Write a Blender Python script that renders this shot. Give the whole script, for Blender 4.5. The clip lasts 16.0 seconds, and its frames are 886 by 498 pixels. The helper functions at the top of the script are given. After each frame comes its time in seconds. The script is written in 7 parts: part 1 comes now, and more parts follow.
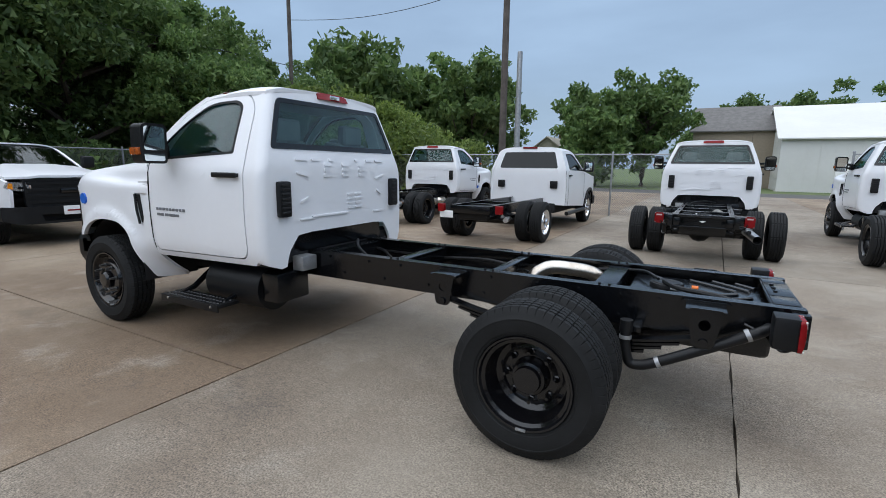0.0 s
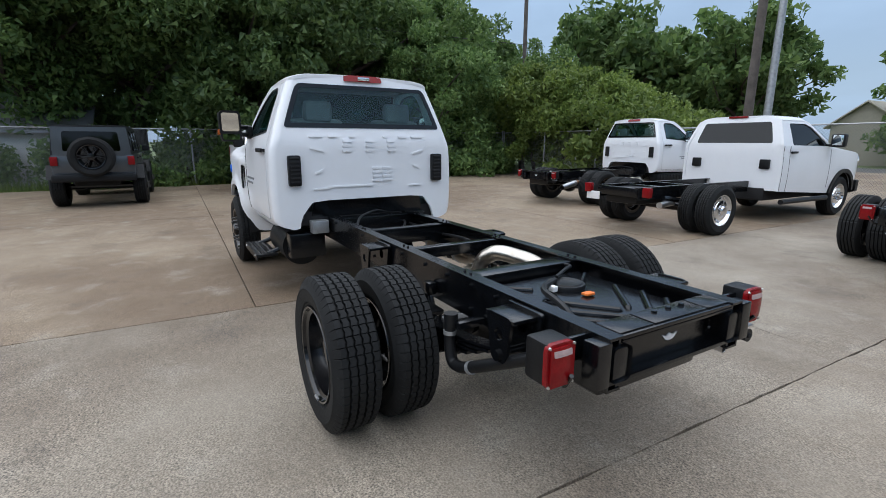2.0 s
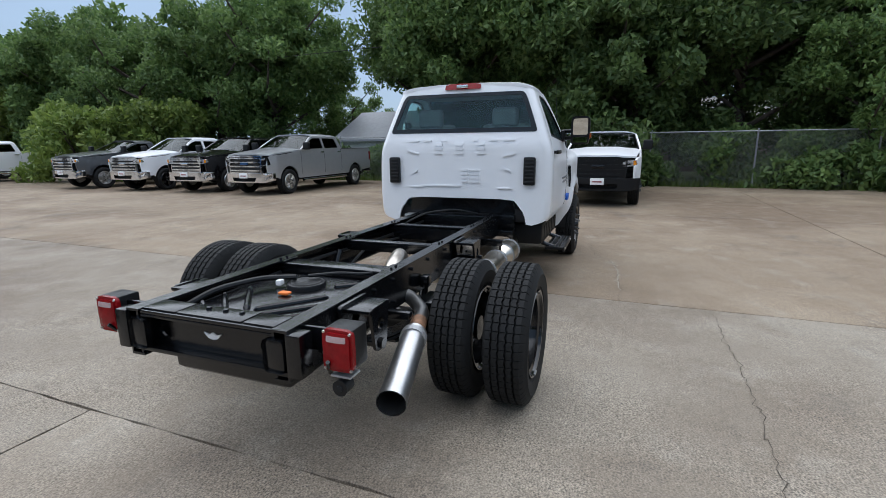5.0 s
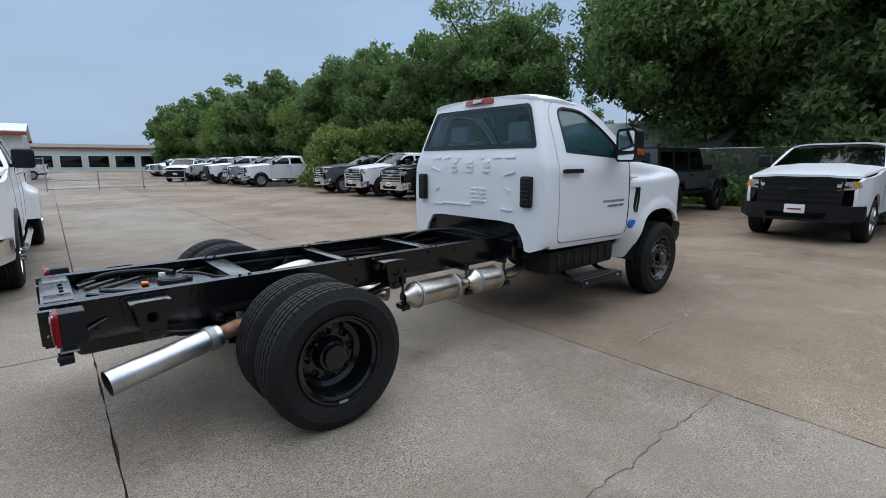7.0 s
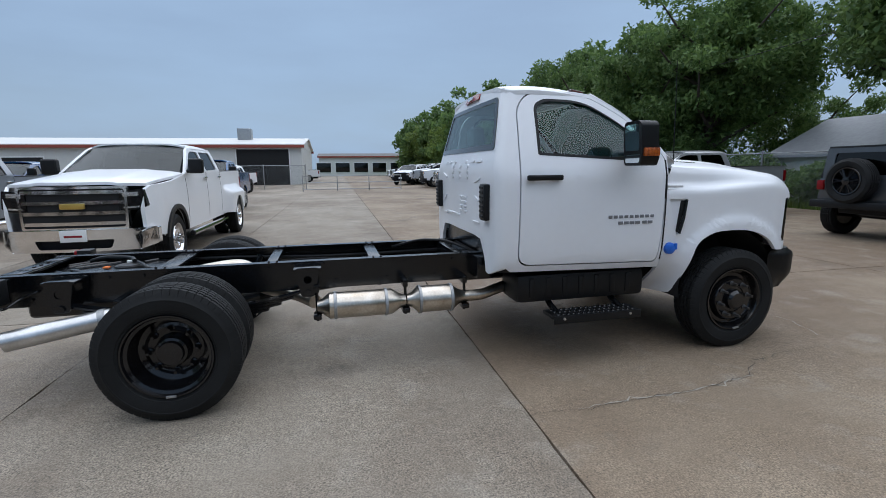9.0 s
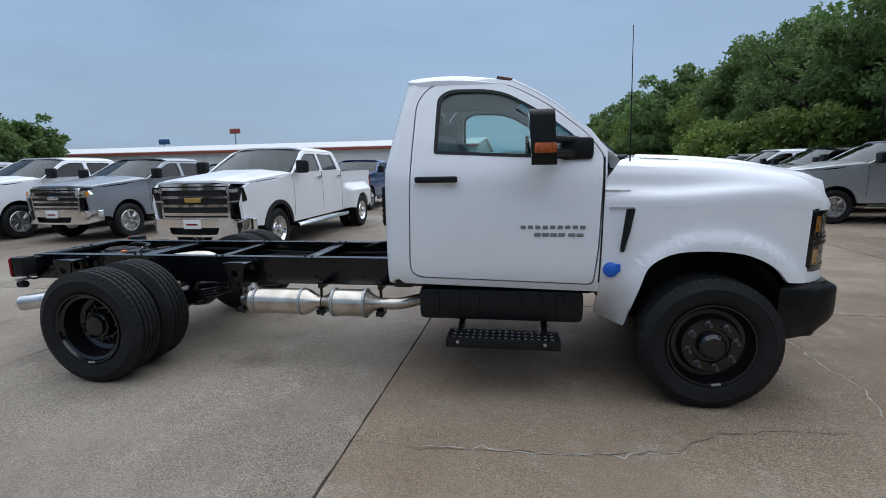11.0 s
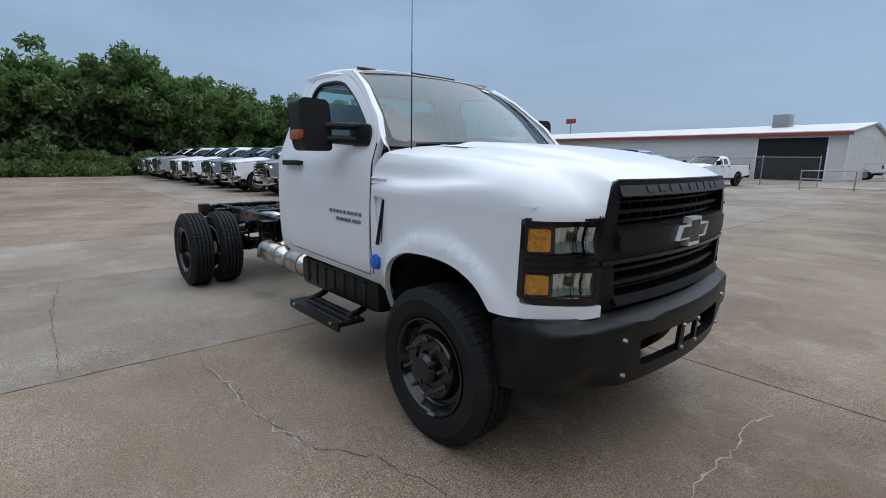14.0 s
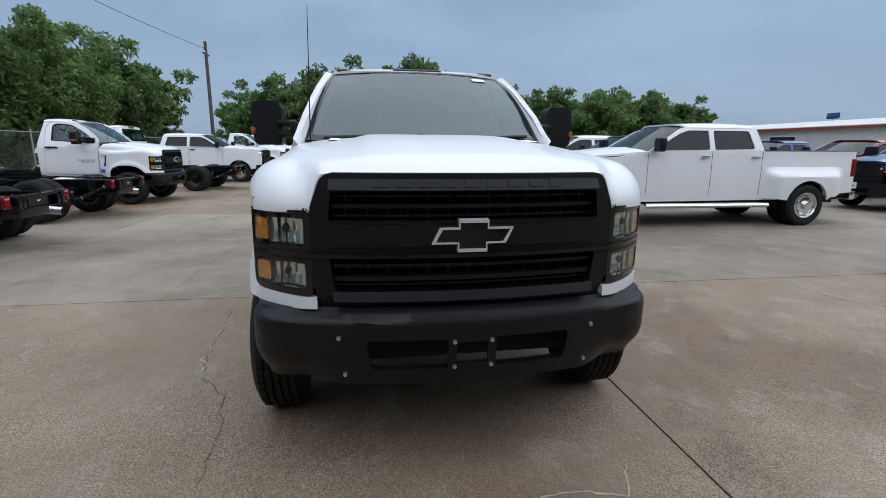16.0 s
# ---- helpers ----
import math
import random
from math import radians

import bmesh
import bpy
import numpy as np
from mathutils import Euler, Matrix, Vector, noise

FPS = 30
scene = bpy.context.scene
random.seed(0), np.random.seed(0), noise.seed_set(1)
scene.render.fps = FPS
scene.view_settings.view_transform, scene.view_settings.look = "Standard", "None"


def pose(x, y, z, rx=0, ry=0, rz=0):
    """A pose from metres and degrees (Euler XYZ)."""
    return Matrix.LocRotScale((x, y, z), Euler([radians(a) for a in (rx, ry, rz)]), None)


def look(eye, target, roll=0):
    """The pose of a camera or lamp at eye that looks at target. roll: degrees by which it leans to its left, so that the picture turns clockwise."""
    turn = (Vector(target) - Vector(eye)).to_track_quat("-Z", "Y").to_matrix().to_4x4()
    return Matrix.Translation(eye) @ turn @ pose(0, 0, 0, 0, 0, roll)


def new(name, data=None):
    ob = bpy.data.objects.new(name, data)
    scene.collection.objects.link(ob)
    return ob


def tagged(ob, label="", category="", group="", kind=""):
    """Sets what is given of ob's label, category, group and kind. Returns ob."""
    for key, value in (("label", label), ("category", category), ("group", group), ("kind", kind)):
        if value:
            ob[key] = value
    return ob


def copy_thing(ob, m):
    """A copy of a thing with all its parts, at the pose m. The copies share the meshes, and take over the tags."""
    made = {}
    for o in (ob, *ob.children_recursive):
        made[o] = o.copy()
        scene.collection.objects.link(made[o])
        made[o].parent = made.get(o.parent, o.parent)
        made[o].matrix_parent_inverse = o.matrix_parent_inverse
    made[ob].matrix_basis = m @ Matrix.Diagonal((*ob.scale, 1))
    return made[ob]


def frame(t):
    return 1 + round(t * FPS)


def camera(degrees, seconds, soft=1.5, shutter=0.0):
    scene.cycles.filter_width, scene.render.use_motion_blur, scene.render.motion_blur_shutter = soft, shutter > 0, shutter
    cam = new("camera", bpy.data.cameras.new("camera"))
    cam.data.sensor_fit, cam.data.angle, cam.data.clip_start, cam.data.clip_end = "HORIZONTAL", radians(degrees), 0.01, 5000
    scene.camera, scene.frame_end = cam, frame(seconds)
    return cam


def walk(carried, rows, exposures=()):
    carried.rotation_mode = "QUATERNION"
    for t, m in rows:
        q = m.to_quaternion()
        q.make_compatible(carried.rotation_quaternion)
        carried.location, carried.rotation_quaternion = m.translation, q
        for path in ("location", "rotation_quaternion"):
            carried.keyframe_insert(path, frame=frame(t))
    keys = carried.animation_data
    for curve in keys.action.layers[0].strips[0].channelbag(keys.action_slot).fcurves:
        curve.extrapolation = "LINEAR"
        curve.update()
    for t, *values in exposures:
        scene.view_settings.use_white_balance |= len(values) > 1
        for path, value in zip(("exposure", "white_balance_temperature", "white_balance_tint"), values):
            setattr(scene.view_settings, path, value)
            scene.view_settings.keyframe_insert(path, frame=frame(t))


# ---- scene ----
cam = camera(86.2, 16.0, soft=0.9)
METRES, EYE, TILT, LEAN, TURN = 18.293, 1.525, 0.0, 0.0, 29.6
ROWS = [
    (0.0, 0.0, 0.0, 0.0, 0.13, -9.95, -0.73),
    (0.5, 0.028, 0.0113, -0.0006, 6.87, -11.08, -0.82),
    (1.0, 0.0594, 0.0165, -0.0005, 14.61, -11.79, -0.61),
    (1.5, 0.0889, 0.0251, -0.001, 22.84, -12.29, -0.27),
    (2.0, 0.1205, 0.0361, -0.0007, 31.41, -12.73, -0.06),
    (2.5, 0.147, 0.0533, -0.0019, 40.42, -12.82, 0.16),
    (3.0, 0.1731, 0.0742, -0.0017, 49.65, -12.83, 0.24),
    (3.5, 0.1925, 0.0995, -0.0017, 58.58, -12.76, 0.37),
    (4.0, 0.2081, 0.1285, -0.0016, 67.02, -12.69, 0.46),
    (4.5, 0.2181, 0.1588, -0.0019, 74.7, -12.46, 0.46),
    (5.0, 0.223, 0.1903, -0.0014, 81.98, -12.19, 0.48),
    (7.5, 0.1854, 0.3454, -0.0001, 118.01, -10.11, 0.16),
    (8.0, 0.1641, 0.37, -0.0007, 124.99, -9.82, 0.22),
    (8.5, 0.1418, 0.394, -0.0007, 131.75, -9.56, 0.38),
    (11.0, 0.0111, 0.4537, -0.0009, 160.66, -9.72, 1.01),
    (11.5, -0.0165, 0.4626, -0.0008, 166.37, -9.96, 0.88),
    (12.0, -0.0455, 0.4706, 0.0003, 172.31, -10.21, 0.68),
    (12.5, -0.0742, 0.4709, -0.0007, 178.89, -10.41, 0.32),
    (13.0, -0.1058, 0.4714, -0.0011, 185.66, -10.54, 0.07),
    (13.5, -0.1367, 0.4671, -0.0023, 192.7, -10.64, -0.21),
    (14.0, -0.168, 0.4585, -0.0027, 200.07, -10.8, -0.61),
    (14.5, -0.1968, 0.4456, -0.003, 207.56, -10.9, -0.81),
    (15.0, -0.224, 0.429, -0.0022, 215.26, -11.2, -0.68),
    (15.5, -0.2492, 0.4103, -0.0014, 223.32, -11.61, -0.58),
    (16.0, -0.2704, 0.3871, -0.0013, 231.76, -12.07, -0.45),
]
walk(cam, [(t, pose(0, 0, EYE, TILT, LEAN, TURN) @ pose(METRES * x, METRES * y, METRES * z, 90 + pitch, roll, yaw)) for t, x, y, z, yaw, pitch, roll in ROWS], exposures=[(0.0, 0.1, 6250, 10), (2.0, 0.24, 6250, 10), (3.5, 0.26, 6250, 10), (5.0, 0.24, 6230, 10), (8.0, -0.05, 6120, 10), (11.0, -0.1, 6080, 10), (13.5, -0.14, 6080, 10), (16.0, -0.12, 6200, 10)])

# ---- light ----
world = bpy.data.worlds.new("world")
scene.world = world
world.use_nodes = True
wt = world.node_tree
wt.nodes.clear()
sky = wt.nodes.new("ShaderNodeTexSky")
sky.sky_type, sky.sun_disc = "NISHITA", False
SUN_EL, SUN_AZ = 76.0, 215.0
sky.sun_elevation, sky.sun_rotation = radians(SUN_EL), radians(SUN_AZ)
sky.air_density, sky.dust_density, sky.ozone_density = 1.0, 3.0, 1.0
coord = wt.nodes.new("ShaderNodeTexCoord")
stretch = wt.nodes.new("ShaderNodeMapping")
stretch.inputs["Scale"].default_value = (1.0, 1.6, 4.0)
cloud = wt.nodes.new("ShaderNodeTexNoise")
cloud.inputs["Scale"].default_value, cloud.inputs["Detail"].default_value = 2.2, 6.0
ramp = wt.nodes.new("ShaderNodeValToRGB")
ramp.color_ramp.elements[0].position, ramp.color_ramp.elements[1].position = 0.42, 0.72
ramp.color_ramp.elements[0].color, ramp.color_ramp.elements[1].color = (0.55, 0.55, 0.55, 1), (0.85, 0.85, 0.85, 1)
veil = wt.nodes.new("ShaderNodeMix")
veil.data_type = "RGBA"
veil.inputs["B"].default_value = (4.2, 5.7, 7.6, 1)
ground_light = wt.nodes.new("ShaderNodeBackground")
ground_light.inputs["Strength"].default_value = 0.1
wout = wt.nodes.new("ShaderNodeOutputWorld")
wt.links.new(coord.outputs["Generated"], stretch.inputs["Vector"])
wt.links.new(stretch.outputs["Vector"], cloud.inputs["Vector"])
wt.links.new(cloud.outputs["Fac"], ramp.inputs["Fac"])
wt.links.new(ramp.outputs["Color"], veil.inputs["Factor"])
wt.links.new(sky.outputs["Color"], veil.inputs["A"])
wt.links.new(veil.outputs["Result"], ground_light.inputs["Color"])
wt.links.new(ground_light.outputs["Background"], wout.inputs["Surface"])

lamp = bpy.data.lights.new("sun", "SUN")
lamp.energy, lamp.angle, lamp.color = 3.0, radians(125), (1.0, 0.985, 0.96)
sun_ob = new("sun", lamp)
az = radians(SUN_AZ)
sun_ob.matrix_world = look((0, 0, 30), (-30 * math.sin(az) / math.tan(radians(SUN_EL)), -30 * math.cos(az) / math.tan(radians(SUN_EL)), 0))


# ---- materials ----
def mat(name, color, rough=0.5, metal=0.0, vary=0.12, scale=6.0, bump=0.0, bump_scale=60.0, coat=0.0, second=None, random_tint=0.0, emit=0.0, spec=0.5):
    """A surface: base colour broken up at two scales, with fine relief."""
    m = bpy.data.materials.new(name)
    m.use_nodes = True
    nt = m.node_tree
    p = nt.nodes["Principled BSDF"]
    tc = nt.nodes.new("ShaderNodeTexCoord")
    n1 = nt.nodes.new("ShaderNodeTexNoise")
    n1.inputs["Scale"].default_value, n1.inputs["Detail"].default_value = scale, 8
    n2 = nt.nodes.new("ShaderNodeTexNoise")
    n2.inputs["Scale"].default_value, n2.inputs["Detail"].default_value = scale * 9, 4
    for n in (n1, n2):
        nt.links.new(tc.outputs["Object"], n.inputs["Vector"])
    add = nt.nodes.new("ShaderNodeMath")
    add.operation = "MULTIPLY_ADD"
    add.inputs[1].default_value = 0.35
    nt.links.new(n2.outputs["Fac"], add.inputs[0])
    nt.links.new(n1.outputs["Fac"], add.inputs[2])
    r = nt.nodes.new("ShaderNodeValToRGB")
    dark = second or [c * (1 - vary) for c in color]
    light = [min(1, c * (1 + vary)) for c in color]
    r.color_ramp.elements[0].position, r.color_ramp.elements[1].position = 0.45, 0.9
    r.color_ramp.elements[0].color, r.color_ramp.elements[1].color = (*dark, 1), (*light, 1)
    nt.links.new(add.outputs[0], r.inputs["Fac"])
    out = r.outputs["Color"]
    if random_tint:
        info = nt.nodes.new("ShaderNodeObjectInfo")
        hsv = nt.nodes.new("ShaderNodeHueSaturation")
        mr = nt.nodes.new("ShaderNodeMapRange")
        mr.inputs["To Min"].default_value, mr.inputs["To Max"].default_value = 1 - random_tint, 1 + random_tint
        nt.links.new(info.outputs["Random"], mr.inputs["Value"])
        nt.links.new(mr.outputs["Result"], hsv.inputs["Value"])
        nt.links.new(out, hsv.inputs["Color"])
        out = hsv.outputs["Color"]
    nt.links.new(out, p.inputs["Base Color"])
    p.inputs["Roughness"].default_value, p.inputs["Metallic"].default_value = rough, metal
    p.inputs["Coat Weight"].default_value, p.inputs["Coat Roughness"].default_value = coat, 0.06
    p.inputs["Specular IOR Level"].default_value = spec
    if emit:
        p.inputs["Emission Color"].default_value, p.inputs["Emission Strength"].default_value = (*color, 1), emit
    if bump:
        b = nt.nodes.new("ShaderNodeBump")
        b.inputs["Strength"].default_value, b.inputs["Distance"].default_value = bump, 0.01
        nb = nt.nodes.new("ShaderNodeTexNoise")
        nb.inputs["Scale"].default_value, nb.inputs["Detail"].default_value = bump_scale, 6
        nt.links.new(tc.outputs["Object"], nb.inputs["Vector"])
        nt.links.new(nb.outputs["Fac"], b.inputs["Height"])
        nt.links.new(b.outputs["Normal"], p.inputs["Normal"])
    return m


def glass(name, tint, gloss=0.04, mirror=0.04):
    m = bpy.data.materials.new(name)
    m.use_nodes = True
    nt = m.node_tree
    nt.nodes.clear()
    o = nt.nodes.new("ShaderNodeOutputMaterial")
    tr = nt.nodes.new("ShaderNodeBsdfTransparent")
    tr.inputs["Color"].default_value = (*tint, 1)
    gl = nt.nodes.new("ShaderNodeBsdfGlossy")
    gl.inputs["Roughness"].default_value = gloss
    lw = nt.nodes.new("ShaderNodeLayerWeight")
    lw.inputs["Blend"].default_value = 0.5
    fr = nt.nodes.new("ShaderNodeMath")
    fr.operation = "POWER"
    fr.inputs[1].default_value = 3.2
    sc = nt.nodes.new("ShaderNodeMath")
    sc.operation = "MULTIPLY_ADD"
    sc.inputs[1].default_value, sc.inputs[2].default_value = 0.42, mirror
    nt.links.new(lw.outputs["Facing"], fr.inputs[0])
    nt.links.new(fr.outputs[0], sc.inputs[0])
    mx = nt.nodes.new("ShaderNodeMixShader")
    nt.links.new(sc.outputs[0], mx.inputs["Fac"])
    nt.links.new(tr.outputs["BSDF"], mx.inputs[1])
    nt.links.new(gl.outputs["BSDF"], mx.inputs[2])
    nt.links.new(mx.outputs["Shader"], o.inputs["Surface"])
    return m


def concrete_material(name, pale, warm, stain, grit_amount):
    """Sun-bleached concrete: wide stains, mottling, exposed aggregate and fine relief."""
    m = bpy.data.materials.new(name)
    m.use_nodes = True
    nt = m.node_tree
    p = nt.nodes["Principled BSDF"]
    tc = nt.nodes.new("ShaderNodeTexCoord")

    def noise_node(scale, detail=8, rough=0.6):
        n = nt.nodes.new("ShaderNodeTexNoise")
        n.inputs["Scale"].default_value, n.inputs["Detail"].default_value, n.inputs["Roughness"].default_value = scale, detail, rough
        nt.links.new(tc.outputs["Object"], n.inputs["Vector"])
        return n.outputs["Fac"]

    def mix(a, b, fac, blend="MIX"):
        x = nt.nodes.new("ShaderNodeMix")
        x.data_type, x.blend_type = "RGBA", blend
        for sock, val in (("A", a), ("B", b)):
            if isinstance(val, tuple):
                x.inputs[sock].default_value = (*val, 1)
            else:
                nt.links.new(val, x.inputs[sock])
        if isinstance(fac, float):
            x.inputs["Factor"].default_value = fac
        else:
            nt.links.new(fac, x.inputs["Factor"])
        return x.outputs["Result"]

    def band(fac, lo, hi, a=0.0, b=1.0):
        r = nt.nodes.new("ShaderNodeMapRange")
        r.inputs["From Min"].default_value, r.inputs["From Max"].default_value = lo, hi
        r.inputs["To Min"].default_value, r.inputs["To Max"].default_value = a, b
        nt.links.new(fac, r.inputs["Value"])
        return r.outputs["Result"]

    info = nt.nodes.new("ShaderNodeObjectInfo")
    col = mix(warm, pale, band(noise_node(0.55), 0.38, 0.62))
    col = mix(col, stain, band(noise_node(0.23), 0.46, 0.58, 0.0, 0.95))
    col = mix(col, (0.33, 0.30, 0.25), band(noise_node(2.3), 0.55, 0.75, 0.0, 0.5))
    col = mix(col, (0.085, 0.07, 0.058), band(noise_node(0.9, 10, 0.75), 0.56, 0.68, 0.0, 0.6))
    grit = nt.nodes.new("ShaderNodeTexVoronoi")
    grit.inputs["Scale"].default_value = 60
    nt.links.new(tc.outputs["Object"], grit.inputs["Vector"])
    hsv = nt.nodes.new("ShaderNodeHueSaturation")
    nt.links.new(band(info.outputs["Random"], 0, 1, 0.92, 1.08), hsv.inputs["Value"])
    nt.links.new(col, hsv.inputs["Color"])

    def times(a, b):
        x = nt.nodes.new("ShaderNodeMath")
        x.operation = "MULTIPLY"
        nt.links.new(a, x.inputs[0])
        nt.links.new(b, x.inputs[1])
        return x.outputs[0]

    # worn patches show more aggregate than trowelled ones
    worn = band(noise_node(0.8, 6), 0.38, 0.62, 0.35, 1.0)
    stones = band(grit.outputs["Distance"], 0.10, 0.42, 1.0 - 0.65 * grit_amount, 1.12)
    sand = band(noise_node(95, 3), 0.36, 0.64, 0.45, 1.55)
    blot = band(noise_node(22, 5, 0.7), 0.35, 0.65, 0.80, 1.22)
    grain = times(times(stones, sand), blot)
    soft = nt.nodes.new("ShaderNodeMix")
    soft.inputs["A"].default_value = 1.0
    nt.links.new(worn, soft.inputs["Factor"])
    nt.links.new(grain, soft.inputs["B"])
    fine = nt.nodes.new("ShaderNodeHueSaturation")
    nt.links.new(hsv.outputs["Color"], fine.inputs["Color"])
    nt.links.new(soft.outputs["Result"], fine.inputs["Value"])
    nt.links.new(fine.outputs["Color"], p.inputs["Base Color"])
    nt.links.new(band(noise_node(3.0), 0.3, 0.7, 0.62, 0.9), p.inputs["Roughness"])
    b = nt.nodes.new("ShaderNodeBump")
    b.inputs["Strength"].default_value, b.inputs["Distance"].default_value = 0.35, 0.006
    nt.links.new(grit.outputs["Distance"], b.inputs["Height"])
    nt.links.new(b.outputs["Normal"], p.inputs["Normal"])
    return m


M_CONC = concrete_material("pale_concrete", (0.276, 0.238, 0.188), (0.206, 0.171, 0.131), (0.170, 0.134, 0.099), 0.9)
M_CONC_BROWN = concrete_material("brown_concrete", (0.250, 0.196, 0.138), (0.190, 0.142, 0.096), (0.150, 0.106, 0.069), 0.7)
M_WHITE = mat("white_paint", (0.79, 0.80, 0.825), 0.36, vary=0.02, scale=2, coat=0.35)
M_SILVER = mat("silver_paint", (0.42, 0.43, 0.45), 0.3, 0.5, vary=0.03, coat=0.6)
M_GREY = mat("grey_paint", (0.07, 0.078, 0.088), 0.3, 0.4, vary=0.03, coat=0.6)
M_BLACKPAINT = mat("black_paint", (0.005, 0.005, 0.006), 0.16, vary=0.1, coat=0.3, spec=0.4)
M_BLUE = mat("blue_paint", (0.010, 0.065, 0.19), 0.25, 0.2, vary=0.04, coat=0.7)
M_RED = mat("red_paint", (0.25, 0.012, 0.02), 0.25, 0.1, vary=0.04, coat=0.7)
M_PLASTIC = mat("black_plastic", (0.006, 0.0065, 0.0075), 0.42, vary=0.15, scale=10, bump=0.1, bump_scale=300, spec=0.3)
# near-black for dark parts; in openings and gaps the colour stands in for shade
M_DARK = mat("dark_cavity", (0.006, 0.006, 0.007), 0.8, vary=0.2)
M_FRAME = mat("black_frame_paint", (0.003, 0.0035, 0.0045), 0.2, vary=0.3, scale=9, bump=0.10, bump_scale=40, spec=0.5)
M_RUBBER = mat("tyre_rubber", (0.010, 0.0105, 0.011), 0.7, vary=0.3, scale=5, bump=0.15, bump_scale=90, spec=0.25)
M_STEEL = mat("stainless_steel", (0.62, 0.58, 0.52), 0.28, 1.0, vary=0.18, scale=7, second=(0.42, 0.36, 0.29))
M_ALU = mat("aluminised_tube", (0.62, 0.62, 0.62), 0.33, 1.0, vary=0.15, scale=9)
M_CHROME = mat("chrome", (0.75, 0.76, 0.78), 0.1, 1.0, vary=0.04)
M_BRIGHT = mat("satin_bright_metal", (0.82, 0.83, 0.85), 0.38, 0.55, vary=0.04)
M_NUT = mat("dark_nut_steel", (0.10, 0.10, 0.10), 0.32, 0.7, vary=0.2)
M_BOLT = mat("bolt_steel", (0.55, 0.54, 0.52), 0.35, 0.9, vary=0.2)
M_REDLENS = mat("red_lens", (0.20, 0.005, 0.007), 0.22, vary=0.2, scale=30, bump=0.2, bump_scale=120, spec=0.25)
M_REVERSE = mat("pale_lens", (0.42, 0.30, 0.30), 0.25, vary=0.2, scale=40, coat=0.3)
M_AMBER = mat("amber_lens", (0.95, 0.26, 0.006), 0.14, vary=0.45, scale=40, bump=0.8, bump_scale=70, coat=0.6)
M_LAMP = mat("lamp_reflector", (0.85, 0.86, 0.88), 0.16, 0.85, vary=0.35, scale=25)
M_SILVERGREY = mat("silver_grey_paint", (0.25, 0.27, 0.30), 0.3, 0.45, vary=0.03, coat=0.6)
M_MIRRORLAMP = mat("smoked_amber_lens", (0.34, 0.075, 0.008), 0.2, vary=0.5, scale=50, bump=0.5, bump_scale=80, coat=0.3)
M_ROOFLAMP = mat("dark_amber_lens", (0.07, 0.018, 0.006), 0.2, vary=0.1, coat=0.5)
M_RUST = mat("heat_rusted_steel", (0.22, 0.12, 0.07), 0.6, 0.5, vary=0.4, scale=20)
M_BLUECAP = mat("blue_cap", (0.015, 0.12, 0.55), 0.4, vary=0.08)
M_SEAT = mat("seat_cloth", (0.17, 0.18, 0.19), 0.85, vary=0.2, bump=0.2, bump_scale=200)
M_TRIM = mat("headliner_cloth", (0.32, 0.32, 0.32), 0.9, vary=0.05)
M_BADGE = mat("badge_grey", (0.22, 0.23, 0.25), 0.35, 0.5, vary=0.1)
M_PLATE = mat("white_plate", (0.78, 0.78, 0.78), 0.5, vary=0.03)
M_ORANGE = mat("orange_tag", (0.7, 0.16, 0.02), 0.6, vary=0.1)
M_GALV = mat("galvanised_steel", (0.36, 0.37, 0.38), 0.45, 0.7, vary=0.2, scale=12)
M_WOODPOLE = mat("weathered_pole", (0.10, 0.085, 0.075), 0.9, vary=0.3, scale=4, bump=0.5, bump_scale=25)
M_BARK = mat("bark", (0.07, 0.055, 0.045), 0.95, vary=0.35, scale=5, bump=0.7, bump_scale=18)
M_GRASS = mat("grass", (0.10, 0.13, 0.045), 0.95, vary=0.3, scale=1.2, bump=0.5, bump_scale=30, second=(0.055, 0.085, 0.025))
M_ASPHALT = mat("asphalt", (0.085, 0.083, 0.082), 0.9, vary=0.2, scale=2, bump=0.4, bump_scale=120)
M_METALWALL = mat("white_metal_siding", (0.62, 0.62, 0.60), 0.5, vary=0.05, scale=0.5)
M_TANWALL = mat("tan_siding", (0.30, 0.25, 0.19), 0.7, vary=0.08)
M_ROOFRED = mat("red_trim", (0.28, 0.06, 0.04), 0.6, vary=0.1)
M_ROOFGREY = mat("grey_shingles", (0.14, 0.135, 0.13), 0.85, vary=0.2, scale=3, bump=0.4, bump_scale=30)
M_ROOFMETAL = mat("grey_metal_roof", (0.30, 0.31, 0.33), 0.45, 0.4, vary=0.1)
M_BEIGE = mat("beige_shed", (0.42, 0.39, 0.32), 0.7, vary=0.06)
M_GLASS = glass("clear_glass", (0.93, 0.97, 0.96))
M_SHIELD = glass("tinted_windshield_glass", (0.30, 0.50, 0.54), mirror=0.12)
M_TINT = glass("tinted_glass", (0.78, 0.89, 0.88))
M_DARKGLASS = glass("privacy_glass", (0.05, 0.06, 0.065))
M_SMOKE = glass("green_tinted_glass", (0.36, 0.42, 0.42))
M_MIRROR = mat("mirror_glass", (0.75, 0.8, 0.8), 0.03, 1.0, vary=0.01)
M_ROCK = mat("joint_filler", (0.05, 0.04, 0.03), 0.95, vary=0.4, scale=8)


